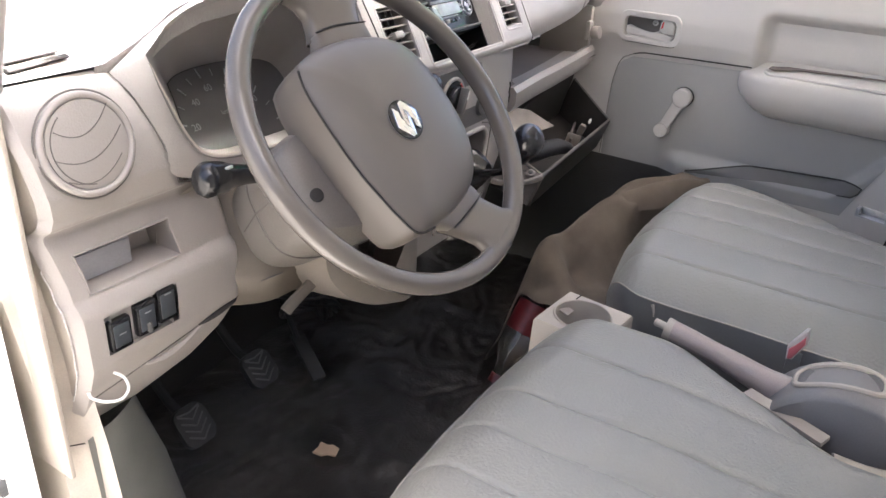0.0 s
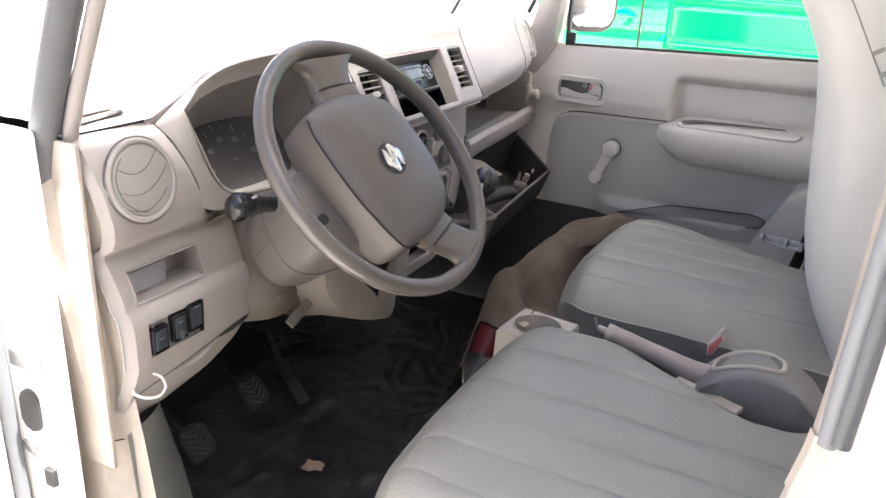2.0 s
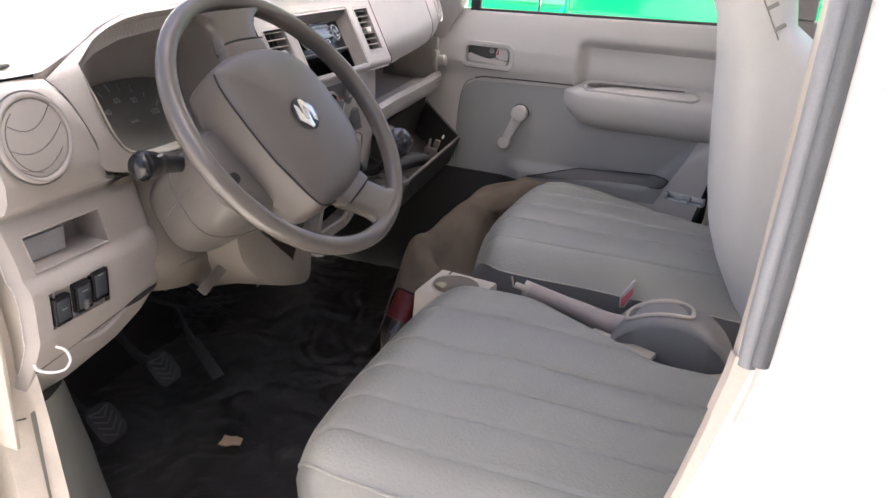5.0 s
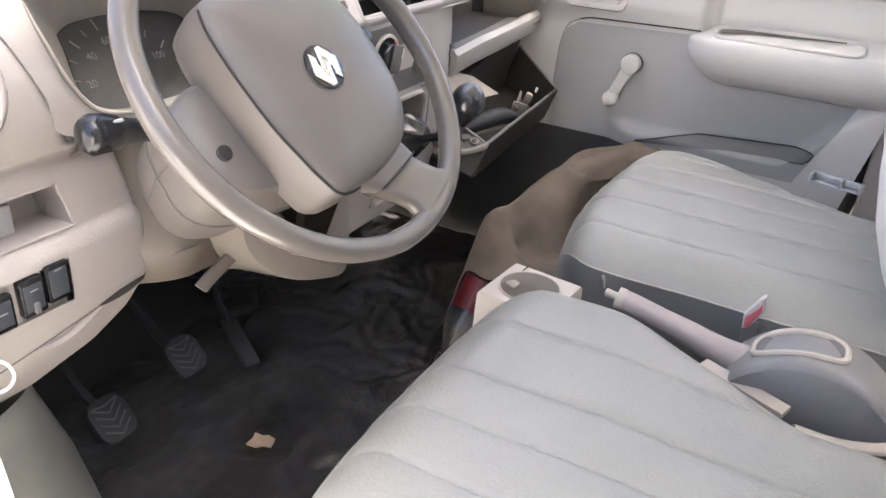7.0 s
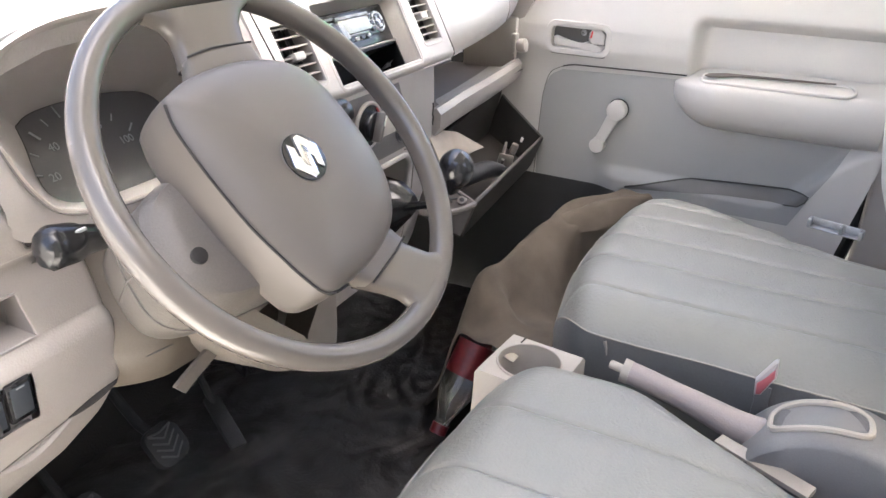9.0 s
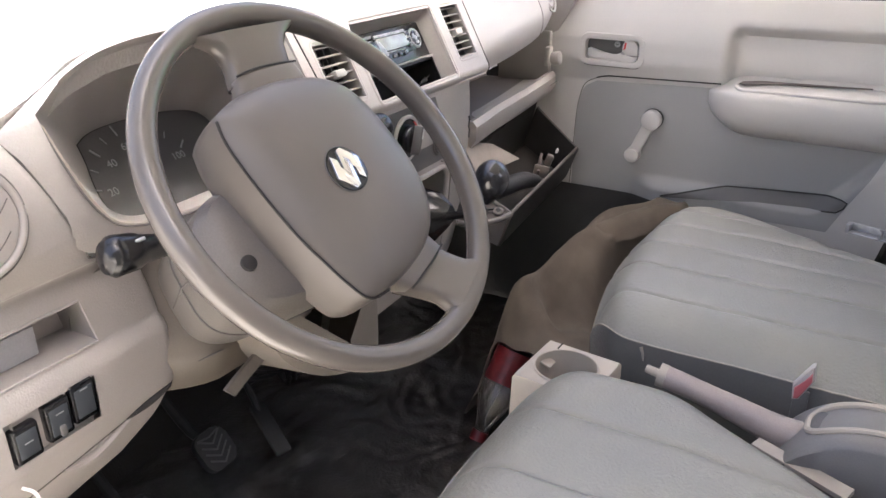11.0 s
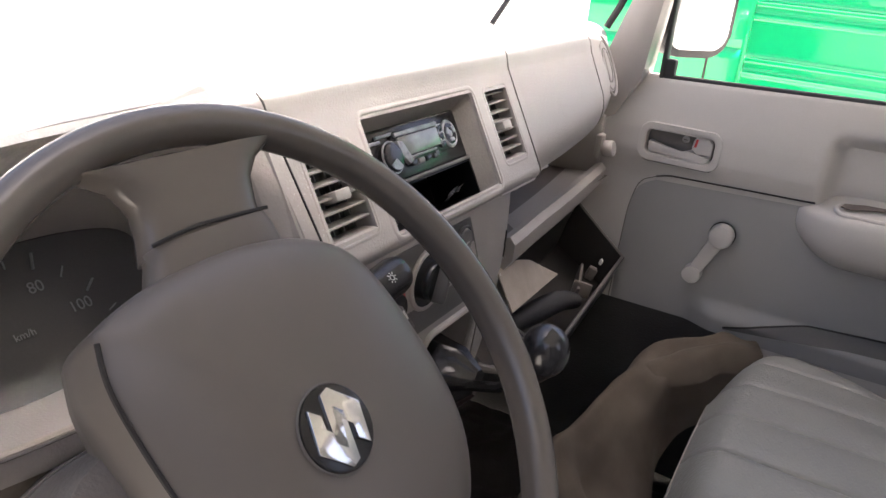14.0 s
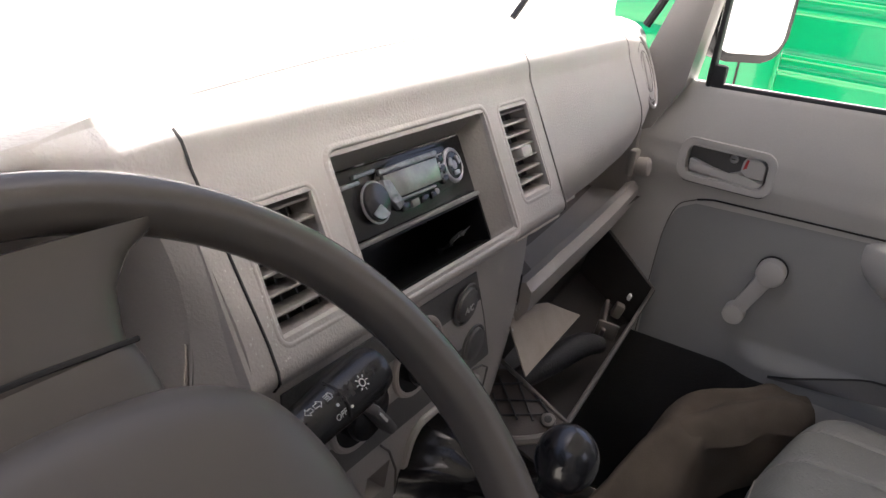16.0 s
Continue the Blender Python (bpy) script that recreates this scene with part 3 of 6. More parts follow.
for u, zz, turn in ((0.276, 0.660, 40), (0.347, 0.668, -20)):
    c = Matrix.Translation((-0.145, u, zz)) @ FACING
    add("knob_ring", tube([c @ Vector((0.030 * math.cos(a), 0.030 * math.sin(a), -0.004)) for a in np.linspace(0, 6.283, 32, endpoint=False)], 0.003, 8, True), TRIM, heater)
    add("dial_plate", disc(0.029, 0.004, c @ Matrix.Translation((0, 0, -0.004))), BLACK, heater)
    add("heat_mark", tube([c @ Vector((0.026 * math.cos(a), 0.026 * math.sin(a), -0.001)) for a in np.linspace(-0.2, 0.9, 10)], 0.0012, 6), RED, heater)
    knob = add("knob", disc(0.020, 0.016, c, 0.003), BLACK, heater)
    add("grip", rbox((0.008, 0.040, 0.016), 0.003, c @ pose(0, 0, 0.012, 0, 0, turn)), DARKGREY, knob)
    add("pointer", rbox((0.0018, 0.014, 0.001), 0, c @ pose(0, 0, 0.0205, 0, 0, turn) @ Matrix.Translation((0, 0.01, 0))), INK, knob)
for u, v in ((0.415, 0.686), (0.438, 0.639)):
    add("button", disc(0.0150, 0.008, Matrix.Translation((-0.149, u, v)) @ FACING, 0.002), DARKGREY, heater)
    add("button_ring", tube([Matrix.Translation((-0.1485, u, v)) @ FACING @ Vector((0.0172 * math.cos(a), 0.0172 * math.sin(a), 0)) for a in np.linspace(0, 6.283, 28, endpoint=False)], 0.0014, 6, True), DARKGREY, heater)
words("A/C", 0.0085, Matrix.Translation((-0.1446, 0.415, 0.683)) @ FACING, INK, heater)

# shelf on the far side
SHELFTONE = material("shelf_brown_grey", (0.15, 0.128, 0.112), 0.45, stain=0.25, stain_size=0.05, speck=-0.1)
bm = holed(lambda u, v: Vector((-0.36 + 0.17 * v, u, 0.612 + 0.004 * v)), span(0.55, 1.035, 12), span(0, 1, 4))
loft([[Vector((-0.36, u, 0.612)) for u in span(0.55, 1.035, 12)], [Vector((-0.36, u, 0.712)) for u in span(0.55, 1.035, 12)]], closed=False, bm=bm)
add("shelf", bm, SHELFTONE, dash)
lip = [(-0.345, 0.606), (-0.205, 0.618), (-0.197, 0.634), (-0.186, 0.637), (-0.178, 0.628), (-0.179, 0.606), (-0.19, 0.590), (-0.23, 0.580)]
add("shelf_lip", loft([[Vector((x + 0.012 - 0.03 * max(0, (u - 0.60) / 0.44) ** 1.5, u, z - 0.006 * max(0, 1 - (u - 0.598) / 0.1))) for x, z in lip] for u in span(0.598, 1.035, 24)], True), TRIM, dash)
add("shelf_cheek", rbox((0.16, 0.008, 0.115), 0.003, pose(-0.265, 0.604, 0.656)), TRIM, dash)
add("shelf_end", rbox((0.12, 0.016, 0.13), 0.006, pose(-0.27, 1.034, 0.655)), TRIM, dash)
add("shelf_strip", tube([centre_face(u, BOTTOM) + Vector((0.0005, 0, -0.0005)) for u in span(0.50, 0.66, 12)], [0.0006 + 0.0012 * abs(math.sin(1.7 * k)) for k in range(13)], 6), CREAM, dash, "pale torn edge under the dash")
hook = thing("bag_hook", "grey oval bag hook under the dash end", "hook", (-0.2, 1.0, 0.67))
add("plate", rbox((0.012, 0.022, 0.04), 0.004, pose(-0.205, 1.008, 0.672)), TRIM, hook)
add("hook", disc(0.014, 0.02, pose(-0.19, 1.012, 0.668, 0, 80, 0), 0.004), TRIM, hook)

COLUMN0 = material("catch_plastic", (0.19, 0.165, 0.14), 0.45, grain=0.2)
# open glove box
glove = thing("glove_box", "open brown-grey glove box with papers and broken catch", "glove box", (-0.18, 0.82, 0.44))


def slab(pts, t, bm=None):
    bm = bm or bmesh.new()
    pts = [Vector(p) for p in pts]
    n = (pts[1] - pts[0]).cross(pts[2] - pts[0]).normalized() * t
    return loft([pts, [p + n for p in pts]], True, True, bm)


BL, BR, FL, FR = Vector((-0.215, 0.635, 0.512)), Vector((-0.235, 1.035, 0.555)), Vector((-0.1055, 0.615, 0.476)), Vector((-0.139, 1.038, 0.475))
dn = Vector((-0.03, 0, -0.085))
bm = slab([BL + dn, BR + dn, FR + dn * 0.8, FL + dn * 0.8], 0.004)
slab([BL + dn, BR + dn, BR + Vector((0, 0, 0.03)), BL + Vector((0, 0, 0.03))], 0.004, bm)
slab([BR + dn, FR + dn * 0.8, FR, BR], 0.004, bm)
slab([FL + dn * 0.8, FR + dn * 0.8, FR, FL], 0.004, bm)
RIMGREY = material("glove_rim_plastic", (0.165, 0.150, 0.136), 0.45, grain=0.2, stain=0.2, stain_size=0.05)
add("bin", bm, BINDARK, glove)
for a, b in ((FL, FR), (FL, BL), (FR, BR)):
    add("rim", tube([a, (a + b) / 2, b], 0.0028, 8), RIMGREY, glove)
SIDE = [(-0.190, 0.631, 0.502), (-0.106, 0.613, 0.476), (-0.101, 0.611, 0.474), (-0.113, 0.588, 0.470), (-0.125, 0.571, 0.469), (-0.142, 0.555, 0.469), (-0.160, 0.543, 0.470), (-0.179, 0.552, 0.477), (-0.207, 0.594, 0.496), (-0.203, 0.623, 0.502)]
SIDEGREY = material("brown_mesh_panel", (0.060, 0.047, 0.041), 0.6, grain=0.2, stain=0.3, stain_size=0.03)
add("side_panel", slab(SIDE, 0.003), SIDEGREY, glove, "brown side panel behind a lattice")
add("lip", tube(smooth_path([(-0.103, 0.611, 0.474), (-0.113, 0.589, 0.471), (-0.126, 0.572, 0.469), (-0.142, 0.556, 0.469), (-0.160, 0.544, 0.470), (-0.172, 0.540, 0.472)], 6), 0.0048, 8, flat=1.2), RIMGREY, glove)
for a, b in (((-0.194, 0.601, 0.494), (-0.167, 0.627, 0.495)), ((-0.184, 0.584, 0.487), (-0.139, 0.622, 0.486)), ((-0.174, 0.568, 0.480), (-0.125, 0.612, 0.480)), ((-0.195, 0.615, 0.498), (-0.151, 0.581, 0.478)), ((-0.180, 0.629, 0.498), (-0.137, 0.591, 0.477)), ((-0.189, 0.591, 0.490), (-0.165, 0.570, 0.478)), ((-0.152, 0.623, 0.490), (-0.128, 0.611, 0.481))):
    add("mesh_bar", tube([Vector(a) + Vector((0.0008, -0.001, 0.0015)), Vector(b) + Vector((0.0008, -0.001, 0.0015))], 0.0013, 6), RUBBER, glove)
GROM = Vector((-0.123, 0.601, 0.477)) + Vector((0.001, -0.002, 0.004))
add("fastener", disc(0.0085, 0.006, Matrix.Translation(GROM) @ pose(0, 0, 0, 30, 10, 0), 0.002, 20), RIMGREY, glove)
add("fastener_hole", disc(0.0045, 0.0062, Matrix.Translation(GROM + Vector((0, -0.0003, 0.0006))) @ pose(0, 0, 0, 30, 10, 0), 0.001, 16), RUBBER, glove)
add("catch", rbox((0.006, 0.07, 0.03), 0.002, pose(-0.165, 0.885, 0.470, 15, 10, 20)), BIN, glove)
add("catch", rbox((0.03, 0.006, 0.025), 0.002, pose(-0.15, 0.86, 0.472, 0, 10, 20)), COLUMN0, glove)
add("catch", rbox((0.014, 0.016, 0.022), 0.003, pose(-0.155, 0.915, 0.480, 0, 20, 20)), COLUMN0, glove)
PAPERCARD = material("grey_beige_card", (0.34, 0.295, 0.25), 0.85, stain=0.2, stain_size=0.03)
add("catch_clip", rbox((0.005, 0.010, 0.010), 0.002, pose(-0.150, 0.945, 0.492, 0, 20, 20)), WHITE, glove)
card = thing("card", "bent grey-beige card sticking out of the glove box", "card", (-0.17, 0.64, 0.56))
bm = slab([(-0.137, 0.548, 0.556), (-0.190, 0.590, 0.598), (-0.184, 0.70, 0.565), (-0.172, 0.80, 0.512)], 0.0015)
add("sheet", bm, PAPERCARD, card)
rag = thing("tool_roll", "dark cloth roll lying in the glove box", "cloth", (-0.17, 0.75, 0.46))
add("roll", tube(smooth_path([(-0.20, 0.66, 0.46), (-0.18, 0.72, 0.47), (-0.165, 0.80, 0.468), (-0.15, 0.84, 0.458)], 5), [0.012 + 0.006 * math.sin(k) for k in span(0, 3.1, 15)], 10), RUBBER, rag)

CHIP = material("worn_paint_chips", (0.60, 0.58, 0.55), 0.6, stain=0.3, stain_size=0.004)
rng = random.Random(5)


def chips(path, count, spread, size):
    """Small flakes of worn paint strewn along an edge of the dash face."""
    bm = bmesh.new()
    n, w = FACE_N, FACE_W
    for _ in range(count):
        i = rng.randrange(len(path) - 1)
        c = path[i].lerp(path[i + 1], rng.random()) + n * 0.0005 + Vector((0, rng.gauss(0, spread), 0)) + w * rng.gauss(0, spread * 0.4)
        r, a0, k = size * rng.uniform(0.25, 1) ** 2, rng.uniform(0, 6), rng.uniform(0.3, 0.8)
        bm.faces.new([bm.verts.new(c + Vector((0, 1, 0)) * r * k * math.cos(a0 + j) * rng.uniform(0.6, 1.2) + w * r * math.sin(a0 + j) * rng.uniform(0.6, 1.2)) for j in (0, 1.2, 2.3, 3.5, 4.8)])
    return bm


wear = [([on_face(0.2865, v, 0.0012).translation for v in span(0.735, 0.822, 6)], 60, 0.0010, 0.0013), ([centre_face(0.273, v) for v in span(0.745, 0.81, 6)], 20, 0.0012, 0.0012),
        ([centre_face(0.200, v) for v in span(0.728, 0.80, 6)], 110, 0.0030, 0.0012), ([centre_face(0.183, v) for v in span(0.728, 0.80, 6)], 60, 0.0030, 0.0011),
        ([on_face(u, 0.7295, 0.001).translation for u in span(0.33, 0.49, 6)], 50, 0.003, 0.0011), ([on_face(0.5145, v, 0.0005).translation for v in span(0.735, 0.81, 6)], 60, 0.0011, 0.0013),
        ([on_face(0.4975, v, 0.001).translation for v in span(0.735, 0.80, 6)], 20, 0.001, 0.0011)]
wear += [([lower_face(u, z) + Vector((0.0006, 0, 0)) for u, z in ((0.525, 0.655), (0.545, 0.640), (0.560, 0.625), (0.555, 0.605), (0.535, 0.600))], 60, 0.006, 0.0024)]
for path, count, spread, size in wear:
    add("worn_paint", chips(path, count, spread, size), CHIP, dash, "pale worn paint flakes along the edge")
SWITCHFACE = material("blue_grey_switch", (0.045, 0.052, 0.060), 0.4)
SWITCHINK = material("grey_symbol", (0.30, 0.31, 0.31), 0.6)
# driver-side panel
def panel_x(z):
    return lerp(z, [(0.40, -0.25), (0.43, -0.228), (0.47, -0.208), (0.5, -0.196), (0.548, -0.1945), (0.562, -0.1955), (0.570, -0.199), (0.578, -0.206), (0.60, -0.210), (0.635, -0.216), (0.646, -0.221), (0.652, -0.219), (0.660, -0.206), (0.69, -0.199), (0.73, -0.204), (0.755, -0.215), (0.776, -0.230), (0.786, -0.247)])


def left_face(u, v):
    x = panel_x(v)
    right = lerp(v, [(0.40, -0.17), (0.43, -0.103), (0.46, -0.066), (0.50, -0.045), (0.58, -0.041), (0.64, -0.051), (0.655, -0.09), (0.662, -0.119), (0.73, -0.143), (0.788, -0.162)])
    left = lerp(v, [(0.40, -0.264), (0.595, -0.270), (0.643, -0.279), (0.671, -0.272), (0.746, -0.282), (0.777, -0.281), (0.81, -0.278)])
    y = left + (right - left) * u
    x -= 0.026 * max(0, (u - 0.93) / 0.07) ** 2 * (1 if v < 0.655 else 0.1) + 0.014 * max(0, (0.05 - u) / 0.05) ** 2
    return Vector((x, y, v))


def left_u(y, v):
    a, b = left_face(0.1, v).y, left_face(0.9, v).y
    return 0.1 + 0.8 * (y - a) / (b - a)


pk = (left_u(-0.243, 0.6), left_u(-0.130, 0.6), 0.581, 0.625, (-0.05, 0.0, 0.0))
sw = (left_u(-0.238, 0.53), left_u(-0.147, 0.54), 0.510, 0.556, (-0.006, 0, 0))
bm = holed(left_face, span(0, 1, 24) + [0.94, 0.97, 0.985], span(0.40, 0.787, 100), [pk, sw])
rims = [left_face(1, v) for v in span(0.40, 0.66, 40)]
loft([rims, [p + Vector((-0.05, 0.002, 0)) for p in rims], [p + Vector((-0.14, 0.0, 0)) for p in rims]], closed=False, bm=bm)
add("driver_panel", bm, TRIM, dash)
add("pocket_shelf", rbox((0.03, 0.068, 0.030), 0.002, pose(-0.246, -0.205, 0.597)), SHELF, dash, "smooth pale insert in the open pocket")
pts = [left_face(u, lerp(u, [(0, 0.452), (0.5, 0.474), (1, 0.497)])) + Vector((0.0005, 0, 0)) for u in span(0.06, 0.97, 20)]
add("lid_seam", tube(pts, 0.0008, 6), SEAM, dash)
pts = [left_face(u, lerp(u, [(0, 0.452), (0.5, 0.4745), (1, 0.498)])) + Vector((0.0008, 0, 0)) for u in span(0.70, 0.96, 8)]
add("lid_gap", tube(pts, [0.001 + 0.0035 * math.sin(math.pi * k / 8) for k in range(9)], 6), GROOVE, dash)
pts = [left_face(u, lerp(u, [(0, 0.452), (0.5, 0.473), (1, 0.497)]) - 0.012 * math.sin((u - 0.38) / 0.34 * math.pi)) + Vector((0.001, 0, 0)) for u in span(0.38, 0.72, 10)]
add("lid_pull", tube(pts, [0.002 + 0.004 * math.sin(math.pi * k / 10) for k in range(11)], 8), TRIM, dash)
edge = [left_face(0.0, v) + Vector((0.0012, -0.0012 + 0.0012 * noise.noise(Vector((v * 60, 0, 0))), 0)) for v in span(0.455, 0.615, 40)]
add("worn_edge", tube(edge, [0.0007 + 0.0014 * abs(noise.noise(Vector((v * 45, 3, 0)))) for v in span(0.455, 0.615, 40)], 6), CHIP, dash, "pale worn edge of the panel")
seam = [left_face(1, v) + Vector((0.0008, 0, 0)) for v in span(0.664, 0.785, 20)]
add("panel_seam", tube([centre_face(0.1925 - 0.10 * max(0, v - 0.745), v) + Vector((0.0005, 0, 0)) for v in span(BOTTOM, 0.857, 20)], 0.0010, 6), GROOVE, dash)
add("panel_seam", tube([left_face(0.93, 0.661) + Vector((0.001, 0.02, 0))] + seam, 0.0008, 6), SEAM, dash)
for k, (y, tall) in enumerate(((-0.2225, 0.036), (-0.190, 0.038), (-0.163, 0.040))):
    c = left_face(left_u(y, 0.534), 0.530 + 0.004 * k)
    body = add("switch", rbox((0.010, 0.0255, tall), 0.0025, Matrix.Translation(c + Vector((-0.002, 0, 0)))), BLACK, dash, "black rocker switch with pale symbol")
    m = Matrix.Translation(c + Vector((0.0046, 0, 0))) @ FACING
    mk = add("switch_mark", rbox((0.008, 0.0012, 0.0006), 0, m @ Matrix.Translation((0, 0.002 + 0.006 * k, 0))), SWITCHINK, body)
    if k == 1:
        add("thumb_wheel", rbox((0.006, 0.012, 0.005), 0.002, m @ Matrix.Translation((0, -0.011, 0))), DARKGREY, body)
    add("switch_face", rbox((0.003, 0.019, tall - 0.010), 0.001, Matrix.Translation(c + Vector((0.0024, 0, 0)))), SWITCHFACE, body)
rim = [left_face(pk[0] + (pk[1] - pk[0]) * a, b) + Vector((0.0006, 0, 0)) for a, b in [(k / 10, pk[2]) for k in range(11)] + [(1, pk[2] + (pk[3] - pk[2]) * k / 4) for k in range(1, 5)] + [(1 - k / 10, pk[3]) for k in range(1, 11)] + [(0, pk[3] - (pk[3] - pk[2]) * k / 4) for k in range(1, 4)]]
add("pocket_rim", tube(rim, 0.0014, 6, True), TRIM, dash)
# round vent, closed
cv = Vector((panel_x(0.735) + 0.001, -0.219, 0.733))
mv = Matrix.Translation(cv) @ pose(0, 0, 0, 0, 76, 0) @ Matrix.Rotation(radians(90), 4, "Z")
rvent = add("round_vent", disc(0.042, 0.006, mv, 0.002, 48), TRIM, dash)
add("vent_ring", tube([mv @ Vector((0.0455 * math.cos(a), 0.0455 * math.sin(a), 0.001)) for a in np.linspace(0, 6.283, 56, endpoint=False)], 0.0035, 10, True), TRIM, rvent)
add("vent_gap", tube([mv @ Vector((0.0505 * math.cos(a), 0.0505 * math.sin(a), -0.001)) for a in np.linspace(0, 6.283, 56, endpoint=False)], 0.0010, 6, True), SEAM, rvent)
for y0, bow, half in ((0.024, 0.016, 0.030), (0.0, 0.016, 0.037), (-0.022, 0.012, 0.030)):
    pts = [mv @ Vector((half * t, y0 - 0.006 + bow * (0.5 * t + t * t - 0.5), 0.0034)) for t in span(-1, 1, 14)]
    add("vent_line", tube(pts, 0.0005, 6), SEAM, rvent)
pts = [mv @ Vector((0.037 * math.cos(a), 0.037 * math.sin(a), 0.0032)) for a in np.linspace(2.2, 4.6, 24)]
add("vent_line", tube(pts, 0.0006, 6), SEAM, rvent)
# small slot vent on the corner of the dash top
for dx in (0.0, -0.016):
    pts = [Vector((-0.266 + dx - 0.075 * (0.21 + u), u, dash_z(-0.266 + dx - 0.075 * (0.21 + u), u) + 0.003)) for u in span(-0.250, -0.186, 4)]
    add("slot_vent", tube(pts, 0.0055, 8, flat=0.4), GROOVE, dash)

# instrument hood and cluster
DIALINK = material("grey_print", (0.36, 0.37, 0.37), 0.6)
cluster = thing("instrument_cluster", "dark speedometer cluster with white numerals under a hood", "instrument cluster", (-0.3, 0.03, 0.7))
opening = [(-0.218, -0.134, 0.800), (-0.207, -0.127, 0.760), (-0.202, -0.107, 0.711), (-0.199, -0.080, 0.684), (-0.196, -0.02, 0.673), (-0.190, 0.07, 0.672), (-0.186, 0.142, 0.680), (-0.186, 0.164, 0.720), (-0.196, 0.166, 0.78), (-0.214, 0.150, 0.826), (-0.221, 0.10, 0.843), (-0.226, 0.03, 0.845), (-0.229, -0.045, 0.838), (-0.229, -0.09, 0.825)]


def face_at(y, z, up=0.0):
    return Vector((-0.292 - (z - 0.685) * 0.85 + up, y, z))


back = [(-0.024, 0.729), (-0.028, 0.712), (-0.036, 0.688), (-0.034, 0.668), (-0.005, 0.656), (0.07, 0.654), (0.13, 0.657), (0.15, 0.68), (0.155, 0.71), (0.142, 0.729), (0.10, 0.737), (0.05, 0.739), (0.015, 0.738), (-0.008, 0.735)]
ringO = smooth_path([Vector(p) for p in opening] + [Vector(opening[0])], 5)[:-1]
ringF = smooth_path([face_at(y, z) for y, z in back] + [face_at(*back[0])], 5)[:-1]
mid = [(a * 0.5 + b * 0.5) + Vector((0, 0, 0.004 if a.z > 0.8 else 0)) for a, b in zip(ringO, ringF)]
add("cluster_recess", loft([ringO, [a * 0.94 + b * 0.06 for a, b in zip(ringO, ringF)], mid, ringF], True, False), TRIM, dash, sharp=60)
bm = bmesh.new()
bm.faces.new([bm.verts.new(p + Vector((0.002, 0, 0))) for p in ringF])
dial = add("dial_face", bm, DIAL, cluster)
add("dial_rim", tube([p * 0.985 + Vector((-0.3, 0.03, 0.71)) * 0.015 for p in ringO[1:38]], [0.0030 * min(1, 0.15 + i / 6, 0.15 + (36 - i) / 6) for i in range(37)], 8), CONSOLE, dash, "pale bezel line round the dials")
add("bezel_gap", tube([p * 1.004 + Vector((-0.3, 0.03, 0.71)) * -0.004 + Vector((0.001, 0, 0)) for p in ringO[1:38]], [0.0011 * min(1, 0.2 + i / 6, 0.2 + (36 - i) / 6) for i in range(37)], 6), SEAM, dash)
# band between opening and panels
around = [(panel_x(0.782) + 0.001, -0.162, 0.784), (panel_x(0.76) + 0.001, -0.1525, 0.76), (panel_x(0.711) + 0.001, -0.1365, 0.711), (panel_x(0.675) + 0.001, -0.123, 0.672), (-0.197, -0.02, 0.652), (-0.190, 0.07, 0.652), (-0.172, 0.155, 0.655),
          (face_x(0.173, 0.72), 0.174, 0.72), (face_x(0.173, 0.79), 0.174, 0.79), (lerp(0.165, SETBACK) + 0.002, 0.167, 0.860), *((lerp(y, SETBACK) + 0.001, y, lerp(y, EDGE) - 0.0005) for y in (0.10, 0.03, -0.045, -0.105))]
outer = smooth_path([Vector(p) for p in around] + [Vector(around[0])], 5)[:-1]
add("cluster_band", loft([outer, [a.lerp(b, 0.5) + Vector((0.004, 0, 0)) for a, b in zip(outer, ringO)], ringO], True, False), TRIM, dash, sharp=60)
fr = Matrix((Vector((0, 1, 0)), Vector((-0.85, 0, 1)).normalized(), Vector((1, 0, 0.85)).normalized())).transposed().to_4x4()
GC = (0.033, 0.664)
for k in range(8):
    a = radians(190 - 31 * k)
    y, z = GC[0] + 0.058 * math.cos(a), GC[1] + 0.058 * math.sin(a) * 0.92
    if z > 0.668:
        words(str(20 * k), 0.0125, Matrix.Translation(face_at(y, z, 0.004)) @ fr, DIALINK, dial)
for k in range(15):
    a = radians(190 - 15.5 * k)
    p = [face_at(GC[0] + r * math.cos(a), GC[1] + r * math.sin(a) * 0.92, 0.004) for r in (0.070, 0.078 if k % 2 else 0.081)]
    if p[0].z > 0.668:
        add("tick", tube(p, 0.0007 if k % 2 else 0.0011, 4), DIALINK, dial)
words("km/h", 0.008, Matrix.Translation(face_at(0.033, 0.690, 0.004)) @ fr, DIALINK, dial)

COLUMN1 = material("knee_plastic", (0.20, 0.175, 0.145), 0.45, grain=0.2)
rows = []
for z, x in ((0.658, -0.199), (0.645, -0.216), (0.62, -0.238), (0.58, -0.256), (0.50, -0.268), (0.445, -0.278)):
    rows.append([Vector((x, y, z)) for y in span(-0.11, 0.19, 12)])
add("knee_bolster", loft(rows, closed=False), COLUMN1, dash)
